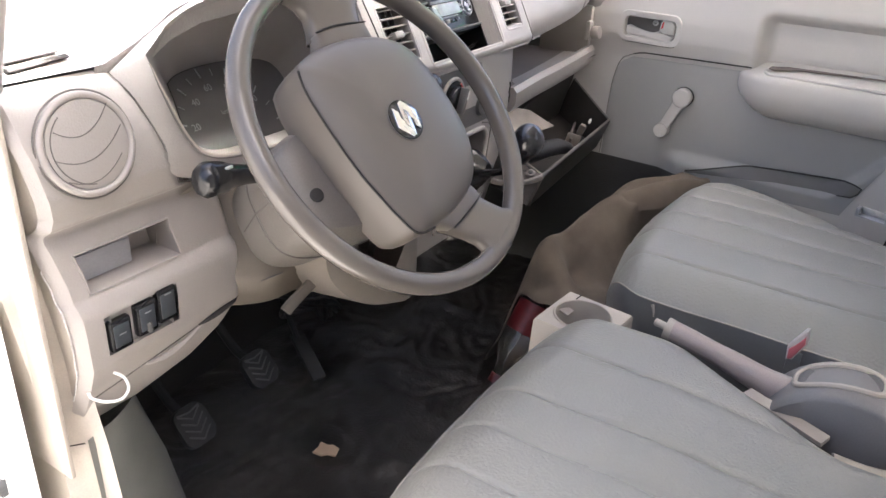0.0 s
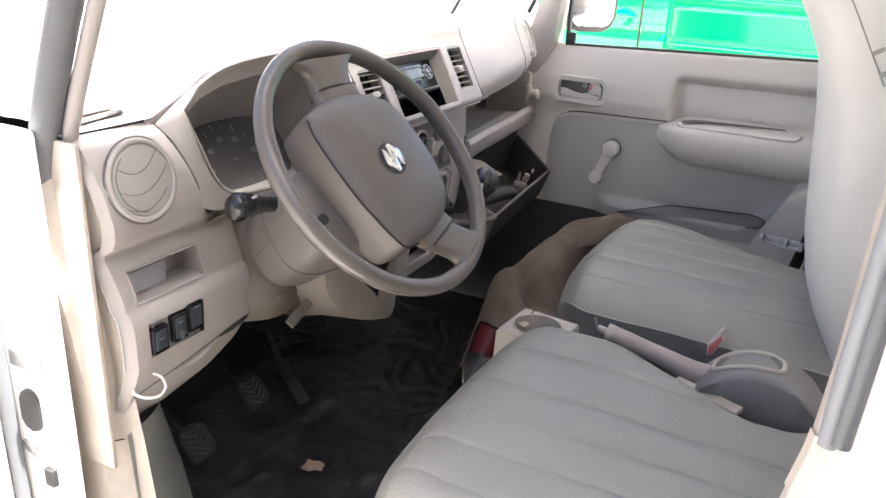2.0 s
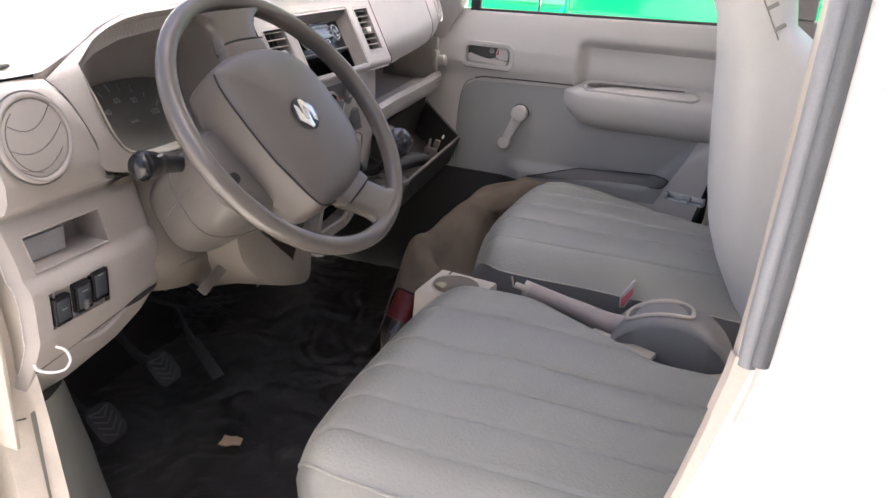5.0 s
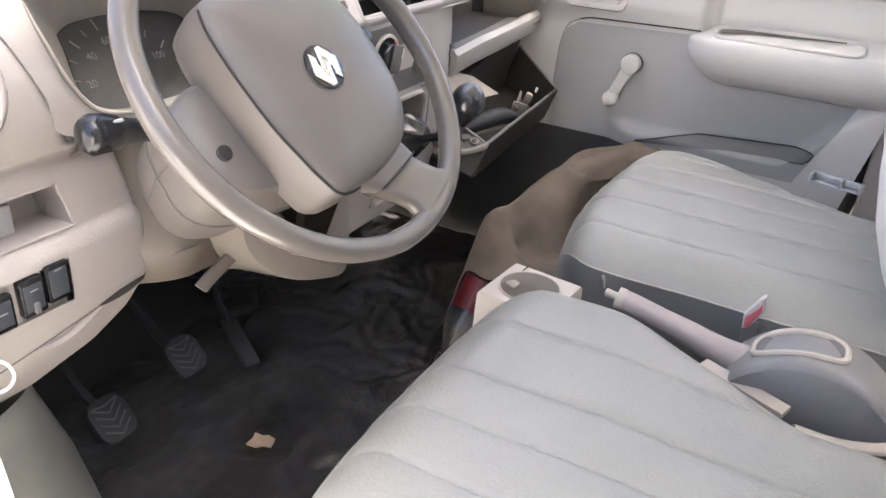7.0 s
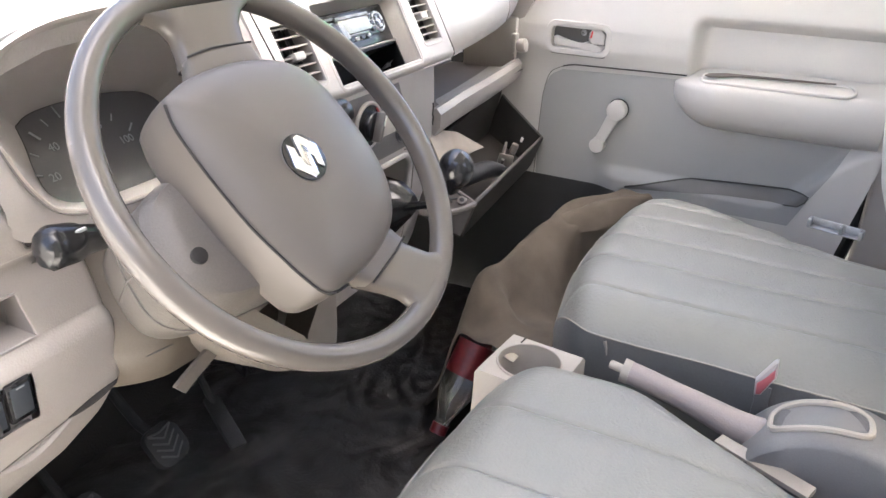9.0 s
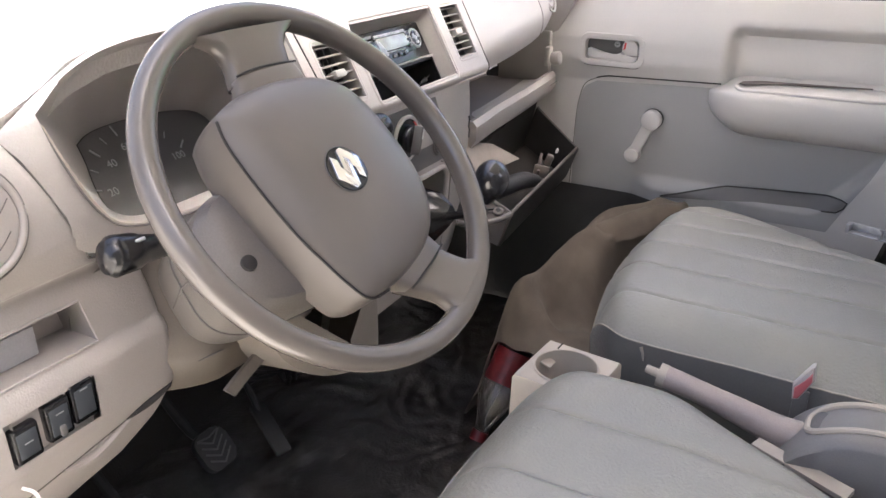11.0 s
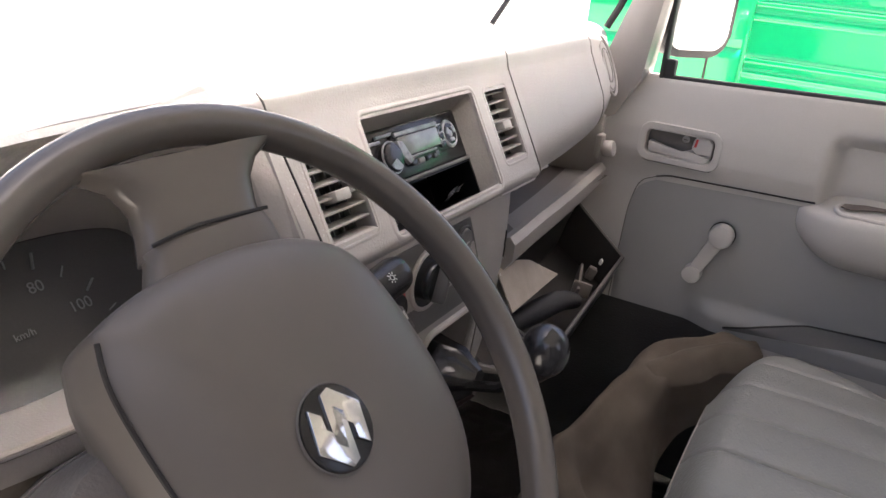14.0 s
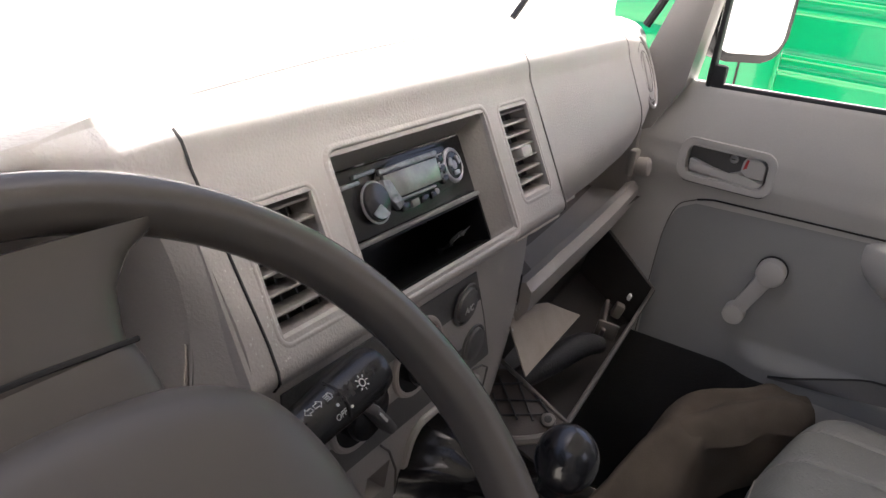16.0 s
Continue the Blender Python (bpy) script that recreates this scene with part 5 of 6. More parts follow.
passenger = thing("passenger_seat", "grey vinyl passenger seat with sewn channels and winged back", "seat", (0.35, 0.7, 0.1))
FAR = [(0.05, 0.86), (0.10, 0.915), (0.115, 0.94), (0.14, 0.962), (0.175, 0.974), (0.205, 0.970), (0.24, 0.960), (0.27, 0.946), (0.333, 0.908), (0.40, 0.872), (0.474, 0.842), (0.55, 0.832), (0.74, 0.83)]
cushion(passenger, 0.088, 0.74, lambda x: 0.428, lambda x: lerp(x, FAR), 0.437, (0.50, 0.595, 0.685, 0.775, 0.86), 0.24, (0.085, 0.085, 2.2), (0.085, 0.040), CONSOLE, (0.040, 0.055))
add("seat_base", rbox((0.46, 0.5, 0.26), 0.01, pose(0.44, 0.71, 0.17)), RUBBER, passenger)
add("backrest", wing(), VINYL_LIT, passenger)
add("back_seam", tube([(0.462, 0.4215, 0.99), (0.471, 0.4215, 0.973), (0.492, 0.4215, 0.938), (0.52, 0.4215, 0.89), (0.541, 0.4215, 0.854)], 0.0012, 6), VINYL, passenger)
for z, x in ((0.90, 0.516), (0.872, 0.532)):
    add("cover_tab", rbox((0.016, 0.003, 0.006), 0.001, pose(x + 0.008, 0.4215, z, 0, -35, 0)), VINYL, passenger)
add("stitch_tag", tube([(0.184, 0.425, 0.394), (0.188, 0.422, 0.386), (0.190, 0.420, 0.376)], [0.003, 0.002, 0.001], 6), CONSOLE, passenger)
bracket = thing("belt_bracket", "bare steel belt bracket at the seat corner", "bracket", (0.43, 0.83, 0.45))
BK = Matrix.Translation((0.448, 0.838, 0.462)) @ pose(0, 0, 0, 0, 0, -14)
add("plate", rbox((0.085, 0.016, 0.003), 0.001, BK), STEEL, bracket)
for x in (-0.04, 0.01, 0.04):
    add("lug", rbox((0.006, 0.016, 0.014), 0.001, BK @ Matrix.Translation((x, 0, 0.007))), STEEL, bracket)
add("rail", rbox((0.085, 0.003, 0.014), 0.001, BK @ Matrix.Translation((0, 0.008, 0.007))), STEEL, bracket)
GRAB0 = material("pale_buckle_plastic", (0.52, 0.49, 0.46), 0.45)
PINK = material("faded_red_plastic", (0.55, 0.15, 0.16), 0.35)
buckle = thing("belt_buckle", "seat belt buckle with red button beside the handbrake", "buckle", (0.4, 0.426, 0.40))
BB = Matrix.Translation((0.394, 0.410, 0.413))
LEAF = [(-0.010, -0.026), (-0.002, -0.024), (0.012, 0.008), (0.009, 0.028), (0.005, 0.026), (-0.012, -0.006)]
shell_b = add("body", prism(LEAF, 0.012, BB @ pose(0, 0.006, 0, 90), 0.003), GRAB0, buckle)
add("red_button", prism([(-0.0085, -0.0225), (-0.003, -0.021), (0.009, 0.007), (0.0075, 0.019), (-0.001, 0.004), (-0.0095, -0.007)], 0.004, BB @ pose(0, -0.0045, 0, 90), 0.0015), PINK, shell_b)
add("strap", rbox((0.018, 0.004, 0.09), 0.001, BB @ Matrix.Translation((0, 0.004, -0.06))), VINYL_DARK, buckle)

# ---- tunnel, console, handbrake ----
bm = holed(lambda u, v: Vector((u, 0.22 + 0.22 * v, 0.305 - 0.26 * (2 * v - 1) ** 6 - 0.25 * easing((0.08 - u) / 0.12))), span(-0.1, 0.95, 30), span(0, 1, 16))
structure("tunnel", bm, LINING, "dark lined hump between the two seats", "floor")
console = thing("cup_holder", "beige plastic cup holder box between the seats", "cup holder", (0.13, 0.33, 0.3))
C1, C2, C3 = Vector((0.079, 0.342, 0.420)), Vector((0.180, 0.332, 0.420)), Vector((0.190, 0.236, 0.420))
ax = (C2 - C1).normalized()
ay = (C3 - C2).normalized()
ay = (ay - ax * ay.dot(ax)).normalized()
CM = Matrix((ax, -ay, ax.cross(-ay))).transposed().to_4x4()
CM.translation = (C1 + C2) / 2 + ay * 0.050 + Vector((0, 0, -0.002))
add("box", cup_box(CM), CONSOLE, console)
# dark disc that paints the shade at the bottom of the well
add("cup_base", disc(0.0345, 0.003, CM @ pose(-0.003, 0.002, -0.106), 0.0, 32), BIN, console, "brown disc painting shade into the cup well")
add("cup_ring", tube([CM @ Vector((0.0405 * math.cos(a) - 0.003, 0.0405 * math.sin(a) + 0.002, 0.0005)) for a in np.linspace(0, 6.283, 44, endpoint=False)], 0.0018, 8, True), CONSOLE, console)
add("tab", rbox((0.016, 0.018, 0.003), 0.001, CM @ pose(-0.036, 0.016, -0.012, 0, 15, 0)), CONSOLE, console)
add("lid_seam", tube([CM @ Vector((-0.032, y, 0.0008)) for y in (0.050, 0.036)], 0.0010, 6), GROOVE, console)
LEVER = material("faded_lever_plastic", (0.36, 0.305, 0.28), 0.36, grain=0.2)
brake = thing("handbrake", "grey handbrake lever with worn tip in a rounded housing", "handbrake", (0.4, 0.3, 0.33))
hb = smooth_path([(0.232, 0.322, 0.424), (0.26, 0.321, 0.420), (0.32, 0.316, 0.410), (0.38, 0.308, 0.400), (0.43, 0.302, 0.402), (0.475, 0.298, 0.412)], 5)
add("lever", tube(hb, [lerp(p.x, [(0.232, 0.0115), (0.24, 0.0135), (0.30, 0.0135), (0.38, 0.018), (0.475, 0.024)]) for p in hb], 16, flat=1.1), LEVER, brake)
add("button", disc(0.0055, 0.022, Matrix.Translation((0.226, 0.3225, 0.4255)) @ pose(0, 0, 0, 0, 100, 0), 0.002), CONSOLE, brake)
add("tip_collar", tube([hb[0], hb[1], hb[2]], 0.0142, 14, flat=1.1), CONSOLE, brake)
rings = []
for k in span(0, 1, 30):
    a = math.pi * k
    rings.append([Vector((0.478 - 0.104 * math.cos(a), y, 0.345 + 0.109 * math.sin(a) * s)) for y, s in ((0.250, 0.0), (0.250, 0.90), (0.254, 0.965), (0.262, 1.0), (0.30, 1.01), (0.332, 1.0), (0.340, 0.965), (0.344, 0.90), (0.344, 0.0))])
HOUSING = material("dark_grey_console_plastic", (0.185, 0.178, 0.172), 0.42, grain=0.15, grain_size=0.002, stain=0.12, stain_size=0.08)
add("housing", loft(rings, False), HOUSING, brake)
ring = []
for a in np.linspace(0, 6.283, 40, endpoint=False):
    x = 0.455 + 0.048 * math.copysign(abs(math.cos(a)) ** 0.6, math.cos(a))
    y = 0.298 + 0.026 * math.copysign(abs(math.sin(a)) ** 0.6, math.sin(a))
    ring.append(Vector((x, y, 0.345 + 1.048 * math.sqrt(max(0, 0.1045**2 - (x - 0.478) ** 2)) + 0.001)))
add("slot_rim", tube(ring, 0.004, 8, True), CONSOLE, brake)
bm = bmesh.new()
bm.faces.new([bm.verts.new(p + Vector((0, 0, 0.0015))) for p in ring])
add("slot_cover", bm, DARKGREY, brake)
base = thing("console_plate", "beige plastic base plate round the handbrake", "console", (0.45, 0.25, 0.35))
add("edge_strip", slab([(0.355, 0.272, 0.392), (0.455, 0.214, 0.400), (0.462, 0.232, 0.402), (0.362, 0.286, 0.394)], 0.006), CONSOLE, base)
pts = smooth_path([(0.47, 0.213, 0.392), (0.52, 0.225, 0.385), (0.57, 0.245, 0.39), (0.60, 0.29, 0.40), (0.61, 0.34, 0.41)], 6)
add("tray_rim", tube(pts, 0.009, 10, flat=0.6), CONSOLE, base)
add("tray", slab([(0.36, 0.27, 0.345), (0.62, 0.22, 0.345), (0.62, 0.41, 0.345), (0.36, 0.36, 0.345)], 0.006), TRIM, base)

# ---- passenger door ----
door = thing("passenger_door", "grey plastic passenger door trim with armrest and winder", "door", (0.2, 1.07, 0.1))


def door_face(u, v):
    y = 1.05 - 0.013 * easing((v - 0.62) / 0.06) + 0.026 * max(0, (v - 0.705) / 0.085) ** 1.3
    box = easing((u - 0.140) / 0.024) * easing((v - 0.60) / 0.03) * easing((0.748 - v) / 0.020) * easing((0.60 - u) / 0.05)
    y += 0.034 * box
    foot = easing((0.442 - v + 0.14 * easing((u - 0.33) / 0.17)) / 0.03) * easing((u + 0.02) / 0.06)
    y -= 0.022 * foot * easing((v - 0.02) / 0.2)
    back = easing((u - 0.42) / 0.07)
    return Vector((u + back * (0.012 - 0.2 * max(0, 0.52 - v)), y, v + 0.036 * (u + 0.15) * easing((v - 0.70) / 0.09)))


bm = holed(door_face, span(-0.26, 0.49, 90), span(0.06, 0.79, 110), [(-0.138, -0.024, 0.670, 0.710, (0, 0.018, 0))])
tops = [door_face(u, 0.79) for u in span(-0.26, 0.49, 90)]
loft([tops, [p + Vector((0, 0.008, 0.005)) for p in tops], [p + Vector((0, 0.06, 0.0)) for p in tops]], closed=False, bm=bm)
add("trim_panel", bm, DOOR, door, sharp=50)
# door plastic made darker and greyer: the dimmer low light is in this colour
DOORLOW = material("shaded_door_insert", (0.30, 0.295, 0.285), 0.5, speck=-0.1, grain=0.25, grain_size=0.0015, stain=0.1, stain_size=0.25)


def insert_face(a, b):
    """The lower insert, with a slanted rear border and a gently rising top."""
    rear = lerp(0.386 + 0.24 * b, [(0.386, 0.375), (0.44, 0.40), (0.493, 0.428), (0.546, 0.448), (0.63, 0.46)])
    u = -0.150 + a * (rear + 0.150)
    return door_face(u, 0.386 + b * (lerp(u, [(-0.15, 0.560), (-0.146, 0.584), (-0.135, 0.610), (-0.11, 0.624), (0.14, 0.634)]) - 0.386)) + Vector((0, -0.0012, 0))


bm = holed(insert_face, span(0, 1, 90), span(0, 1, 70))
# dark sheet over the door foot: carpet and sill shade in one colour
kick = holed(lambda u, v: door_face(u, v) + Vector((0, -0.0022, 0)), span(-0.261, 0.10, 40), span(0.061, 0.390, 30))
add("dark_foot_strip", kick, LINING, door, "dark strip along the door foot, carpet and painted shade together", sharp=50)
add("lower_insert", bm, DOORLOW, door, "matt lower insert of the door trim, greyed for shade", sharp=50)
add("side_seam", tube([door_face(p.x, p.y) + Vector((0, -0.001, 0)) for p in smooth_path([(-0.11, 0.630, 0), (-0.135, 0.615, 0), (-0.146, 0.58, 0), (-0.150, 0.534, 0), (-0.154, 0.39, 0)], 5)], 0.0009, 6), SEAM, door)
add("trim_seam", tube([door_face(u, lerp(u, [(-0.11, 0.630), (-0.09, 0.636), (0.14, 0.643)])) + Vector((0, -0.0005, 0)) for u in span(-0.11, 0.14, 20)], 0.0016, 6), GROOVE, door)
SLOT = [(0.055, 0.404), (0.11, 0.421), (0.18, 0.440), (0.27, 0.447), (0.36, 0.453), (0.392, 0.455), (0.40, 0.450)]
low_z = lambda u: lerp(u, [(0.055, 0.401), (0.12, 0.408), (0.24, 0.422), (0.34, 0.426), (0.384, 0.428), (0.395, 0.436), (0.40, 0.447)])
slot = add("pocket_slot", loft([[door_face(u, low_z(u) + (lerp(u, SLOT) - low_z(u)) * k) + Vector((0, -0.003, 0)) for u in span(0.055, 0.40, 40)] for k in span(0, 1, 3)], closed=False), DARKGREY, door, "dark door pocket slot")
add("slot_edge", tube([door_face(u, lerp(u, SLOT)) + Vector((0, -0.003, 0)) for u in span(0.055, 0.40, 30)] + [door_face(u, low_z(u)) + Vector((0, -0.003, 0)) for u in (0.396, 0.385, 0.36)], 0.0016, 6), GROOVE, slot)
rings = []
for u in span(0.118, 0.49, 36):
    t = (u - 0.118) / 0.40
    s = math.sin(min(t * 4.5, 1) * math.pi / 2) ** 0.7
    lift = 0.009 * t
    prof = ((-0.034, 0.660 + lift), (-0.010, 0.653 + lift), (0.018, 0.645 + lift), (0.038, 0.639 + lift), (0.046, 0.634 + lift), (0.050, 0.624), (0.050, 0.604), (0.042, 0.578), (0.024, 0.557), (0.004, 0.549), (-0.006, 0.547))
    rings.append([Vector((u, 1.05 - (s * dy if dy > 0 else dy), 0.625 + (z - 0.625) * (0.25 + 0.75 * s))) for dy, z in prof])
add("armrest", loft(rings, False), DOOR, door, sharp=50)
ledge = lambda x, y: 0.6455 + 0.29 * y + 0.009 * (x - 0.118) / 0.40
ring = [Vector((x, 1.028 + y * (0.62 + 0.38 * easing((x - 0.17) / 0.12)), ledge(x, y))) for x, y in rounded(0.262, 0.040, 0.019, cx=0.302)]
pull = add("pull_rim", tube(ring, 0.0036, 10, True), DOOR, door)
bm = bmesh.new()
bm.faces.new([bm.verts.new(p + Vector((0, 0, 0.0006))) for p in ring])
add("pull_well", bm, DOOR, pull)
# flat dark sliver for the shade along the upper edge of the pull
add("pull_shade", prism([(0.176, -0.003), (0.186, -0.007), (0.235, 0.006), (0.40, 0.0145), (0.40, 0.0165), (0.21, 0.0135), (0.180, 0.006)], 0.002, Matrix.Translation((0, 1.028, 0.6478)) @ pose(0, 0, 0, 16, -1.2, 0), 0.0), BIN, pull, "dark sliver painting the shade inside the door pull")
H0 = pose(-0.081, 1.0425, 0.690, 90, 0, 0)
outer, inner = rounded(0.136, 0.066, 0.020), rounded(0.112, 0.044, 0.013)
rings = [[H0 @ Vector((ix + (ox - ix) * k, iy + (oy - iy) * k, h)) for (ox, oy), (ix, iy) in zip(outer, inner)] for k, h in ((1.0, -0.003), (1.0, 0.004), (0.93, 0.0062), (0.5, 0.0068), (0.10, 0.0058), (0.0, 0.003), (0.0, -0.014))]
bez = add("handle_bezel", loft(rings, True, False), DOOR, door)
add("bezel_gap", tube([H0 @ Vector((x * 1.008, y * 1.016, 0.0008)) for x, y in outer], 0.0011, 6, True), GROOVE, bez)
add("handle_back", rbox((0.112, 0.002, 0.044), 0, pose(-0.081, 1.0555, 0.690)), DARKGREY, bez)
LEVERLINE = [(-0.052, -0.001), (-0.048, 0.001), (-0.02, -0.0065), (0.004, -0.0105), (0.012, -0.007), (0.019, -0.004), (0.030, -0.0105), (0.0525, -0.0105), (0.0525, -0.015), (0.049, -0.0195), (0.042, -0.0205), (-0.047, -0.0195), (-0.0515, -0.014)]
add("handle_lever", prism(LEVERLINE, 0.011, H0 @ Matrix.Translation((0, 0, -0.008)), 0.0028), DOOR, bez)
slide = add("lock_slide", prism([(0.020, -0.002), (0.030, -0.0085), (0.0525, -0.0085), (0.0525, 0.012), (0.045, 0.0195), (0.025, 0.0195), (0.021, 0.012)], 0.010, H0 @ Matrix.Translation((0, 0, -0.008)), 0.0025), DOOR, bez)
add("lock_mark", prism([(0.0232, 0.002), (0.0275, 0.004), (0.0290, 0.0165), (0.0255, 0.0165)], 0.0008, H0 @ Matrix.Translation((0, 0, 0.0018))), RED, slide)
screw = add("screw", disc(0.0062, 0.003, H0 @ Matrix.Translation((0.006, 0.010, -0.0115)), 0.001, 20), STEEL, bez)
add("screw_cross", rbox((0.006, 0.0012, 0.0006), 0, H0 @ Matrix.Translation((0.006, 0.010, -0.0098))), GROOVE, screw)
GRAB = material("pale_plastic", (0.5, 0.48, 0.43), 0.5, grain=0.2)
K0 = Vector((-0.016, 1.043, 0.480))
add("winder_hub", disc(0.0155, 0.034, Matrix.Translation(K0) @ pose(0, 0, 0, 90), 0.003), DOOR, door)
bm = prism([(-0.010, -0.004), (0.010, -0.004), (0.013, 0.086), (-0.013, 0.086)], 0.010, Matrix.Translation(K0 + Vector((0, -0.004, 0))) @ pose(0, 0, 0, 90, 0, 0) @ Matrix.Rotation(radians(-23), 4, "Z"), 0.003)
arm_w = add("winder_arm", bm, DOOR, door)
add("winder_knob", disc(0.020, 0.026, Matrix.Translation(K0 + Vector((0.034, -0.014, 0.08))) @ pose(0, 0, 0, 90), 0.006), DOOR, arm_w)
# dark disc standing in for the shadow ring behind the knob
add("knob_shade", disc(0.0215, 0.004, Matrix.Translation(K0 + Vector((0.034, -0.0035, 0.08))) @ pose(0, 0, 0, 90), 0.001), GROOVE, arm_w)
add("window_seal", rbox((0.66, 0.010, 0.014), 0.003, pose(0.195, 1.069, 0.802, 0, -2.06, 0)), RUBBER, door)
add("window_channel", rbox((0.008, 0.02, 0.50), 0.003, pose(-0.138, 1.072, 1.04)), RUBBER, door)
add("outer_skin", rbox((0.78, 0.02, 0.72), 0.01, pose(0.13, 1.125, 0.405)), WHITE, door)
add("glass_corner", rbox((0.02, 0.014, 0.03), 0.004, pose(-0.127, 1.07, 0.808)), RUBBER, door)
structure("side_header", rbox((1.0, 0.06, 0.06), 0.02, pose(0.5, 1.05, 1.31)), TRIM, "grey header rail above the passenger window", "trim")

# ---- driver doorway ----
bm = tube(smooth_path([(-0.285, -0.287, 0.735), (-0.27, -0.287, 0.79), (-0.225, -0.287, 0.90), (-0.14, -0.285, 1.08), (-0.02, -0.27, 1.32)], 8), 0.017, 14)
structure("seal_front", bm, SEAL, "grey rubber weatherstrip round the open driver doorway", "weatherstrip")
structure("seal_lip", tube(smooth_path([(-0.262, -0.272, 0.745), (-0.245, -0.272, 0.80), (-0.2, -0.272, 0.90), (-0.115, -0.27, 1.08), (0.0, -0.26, 1.32)], 8), 0.009, 10), TRIM, "pale plastic windscreen pillar trim", "trim")
bm = tube(smooth_path([(0.534, -0.276, 0.684), (0.5345, -0.276, 0.75), (0.536, -0.276, 0.85), (0.536, -0.276, 0.95), (0.534, -0.272, 1.1), (0.522, -0.25, 1.32)], 8), 0.0082, 14)
structure("seal_rear", bm, SEAL_PALE, "grey rubber weatherstrip bulb on the door pillar", "weatherstrip")
bm = tube(smooth_path([(0.5415, -0.282, 0.689), (0.543, -0.282, 0.75), (0.5445, -0.282, 0.85), (0.5445, -0.282, 0.95), (0.5425, -0.278, 1.1), (0.531, -0.256, 1.32)], 8), 0.0068, 12)
structure("seal_rear_outer", bm, SEAL, "dark grey rubber flap on the door pillar", "weatherstrip")
bm = tube(smooth_path([(0.5285, -0.268, 0.69), (0.5285, -0.268, 0.75), (0.5295, -0.268, 0.85), (0.5295, -0.268, 0.95), (0.5275, -0.264, 1.1), (0.516, -0.242, 1.32)], 8), 0.0030, 8)
structure("seal_rear_lip", bm, RUBBER, "thin dark lip of the door pillar weatherstrip", "weatherstrip")
rows = [[Vector((x, -0.268, z)), Vector((x + 0.003, -0.277, z)), Vector((x + 0.018, -0.280, z)), Vector((x + 0.021, -0.270, z)), Vector((x + 0.018, -0.256, z)), Vector((x + 0.004, -0.256, z))] for x, z in ((0.40, 0.05), (0.455, 0.35), (0.503, 0.568), (0.5125, 0.62), (0.522, 0.68), (0.525, 0.75), (0.5255, 0.95), (0.512, 1.32))]
structure("pillar_rear", loft(rows), CREAM, "cream painted door pillar behind the driver seat", "pillar")
BODY = [(0.408, 0.05), (0.463, 0.35), (0.5135, 0.568), (0.5245, 0.62), (0.5365, 0.68), (0.5465, 0.75), (0.5475, 0.95), (0.534, 1.32), (0.70, 1.32), (0.70, 0.05)]
structure("body_side", prism(BODY, 0.02, pose(0, -0.262, 0, 90), 0.003), WHITE, "white painted cab side behind the door pillar", "wall")
structure("pillar_sleeve", loft([[Vector((x + dx, y, z)) for dx, y in ((-0.0015, -0.268), (0.002, -0.279), (0.020, -0.2825), (0.0235, -0.270))] for x, z in ((0.515, 0.636), (0.521, 0.672), (0.5225, 0.690))], False), CREAM, "cream cap at the foot of the weatherstrip", "pillar")
rows = []
for x, y, z in ((-0.272, -0.292, 0.74), (-0.262, -0.283, 0.66), (-0.250, -0.275, 0.55), (-0.242, -0.262, 0.389), (-0.225, -0.262, 0.25), (-0.17, -0.268, 0.12), (-0.05, -0.275, 0.065)):
    rows.append([Vector((x + 0.028, y + 0.016, z)), Vector((x + 0.006, y + 0.002, z)), Vector((x, y - 0.006, z)), Vector((x - 0.012, y - 0.020, z)), Vector((x - 0.08, y - 0.022, z)), Vector((x - 0.08, y + 0.03, z))])
structure("pillar_front", loft(rows), CREAM_WORN, "cream painted door pillar beside the dash panel", "pillar")
structure("pillar_flange", rbox((0.10, 0.006, 0.42), 0.002, pose(-0.272, -0.286, 0.575)), CREAM_WORN, "cream painted flange behind the dash panel", "pillar")
PILLAR = [(0.40, -0.2145, -0.246), (0.55, -0.222, -0.259), (0.66, -0.234, -0.267), (0.74, -0.244, -0.276), (0.79, -0.252, -0.282)]
rows = []
for v in span(0.43, 0.786, 24):
    a = left_face(0.0, v)
    b = Vector((lerp(v, [(p[0], p[1]) for p in PILLAR]) - 0.020, lerp(v, [(p[0], p[2]) for p in PILLAR]) - 0.008, v))
    rows.append([a + Vector((-0.001, 0.004, 0)), a.lerp(b, 0.5) + Vector((-0.004, -0.001, 0)), b])
structure("pillar_inner", loft(rows, False), CREAM_WORN, "cream painted inner pillar beside the dash panel", "pillar")
structure("pillar_joint", tube([(-0.2352, -0.2595, 0.389), (-0.2425, -0.2685, 0.389), (-0.2545, -0.2825, 0.389)], 0.0009, 6), GROOVE, "dark joint in the door pillar trim", "joint")
rows = [smooth_path([(-0.225, -0.262, 0.40), (-0.235, -0.215, 0.40), (-0.27, -0.17, 0.39), (-0.36, -0.14, 0.36), (-0.55, -0.12, 0.36)], 6),
        smooth_path([(-0.215, -0.262, 0.26), (-0.235, -0.19, 0.26), (-0.29, -0.12, 0.25), (-0.40, -0.09, 0.22), (-0.58, -0.08, 0.22)], 6),
        smooth_path([(-0.17, -0.265, 0.12), (-0.22, -0.15, 0.11), (-0.31, -0.08, 0.10), (-0.43, -0.05, 0.10), (-0.6, -0.04, 0.10)], 6),
        smooth_path([(-0.05, -0.268, 0.055), (-0.19, -0.13, 0.05), (-0.32, -0.06, 0.05), (-0.45, -0.035, 0.05), (-0.62, -0.03, 0.05)], 6)]
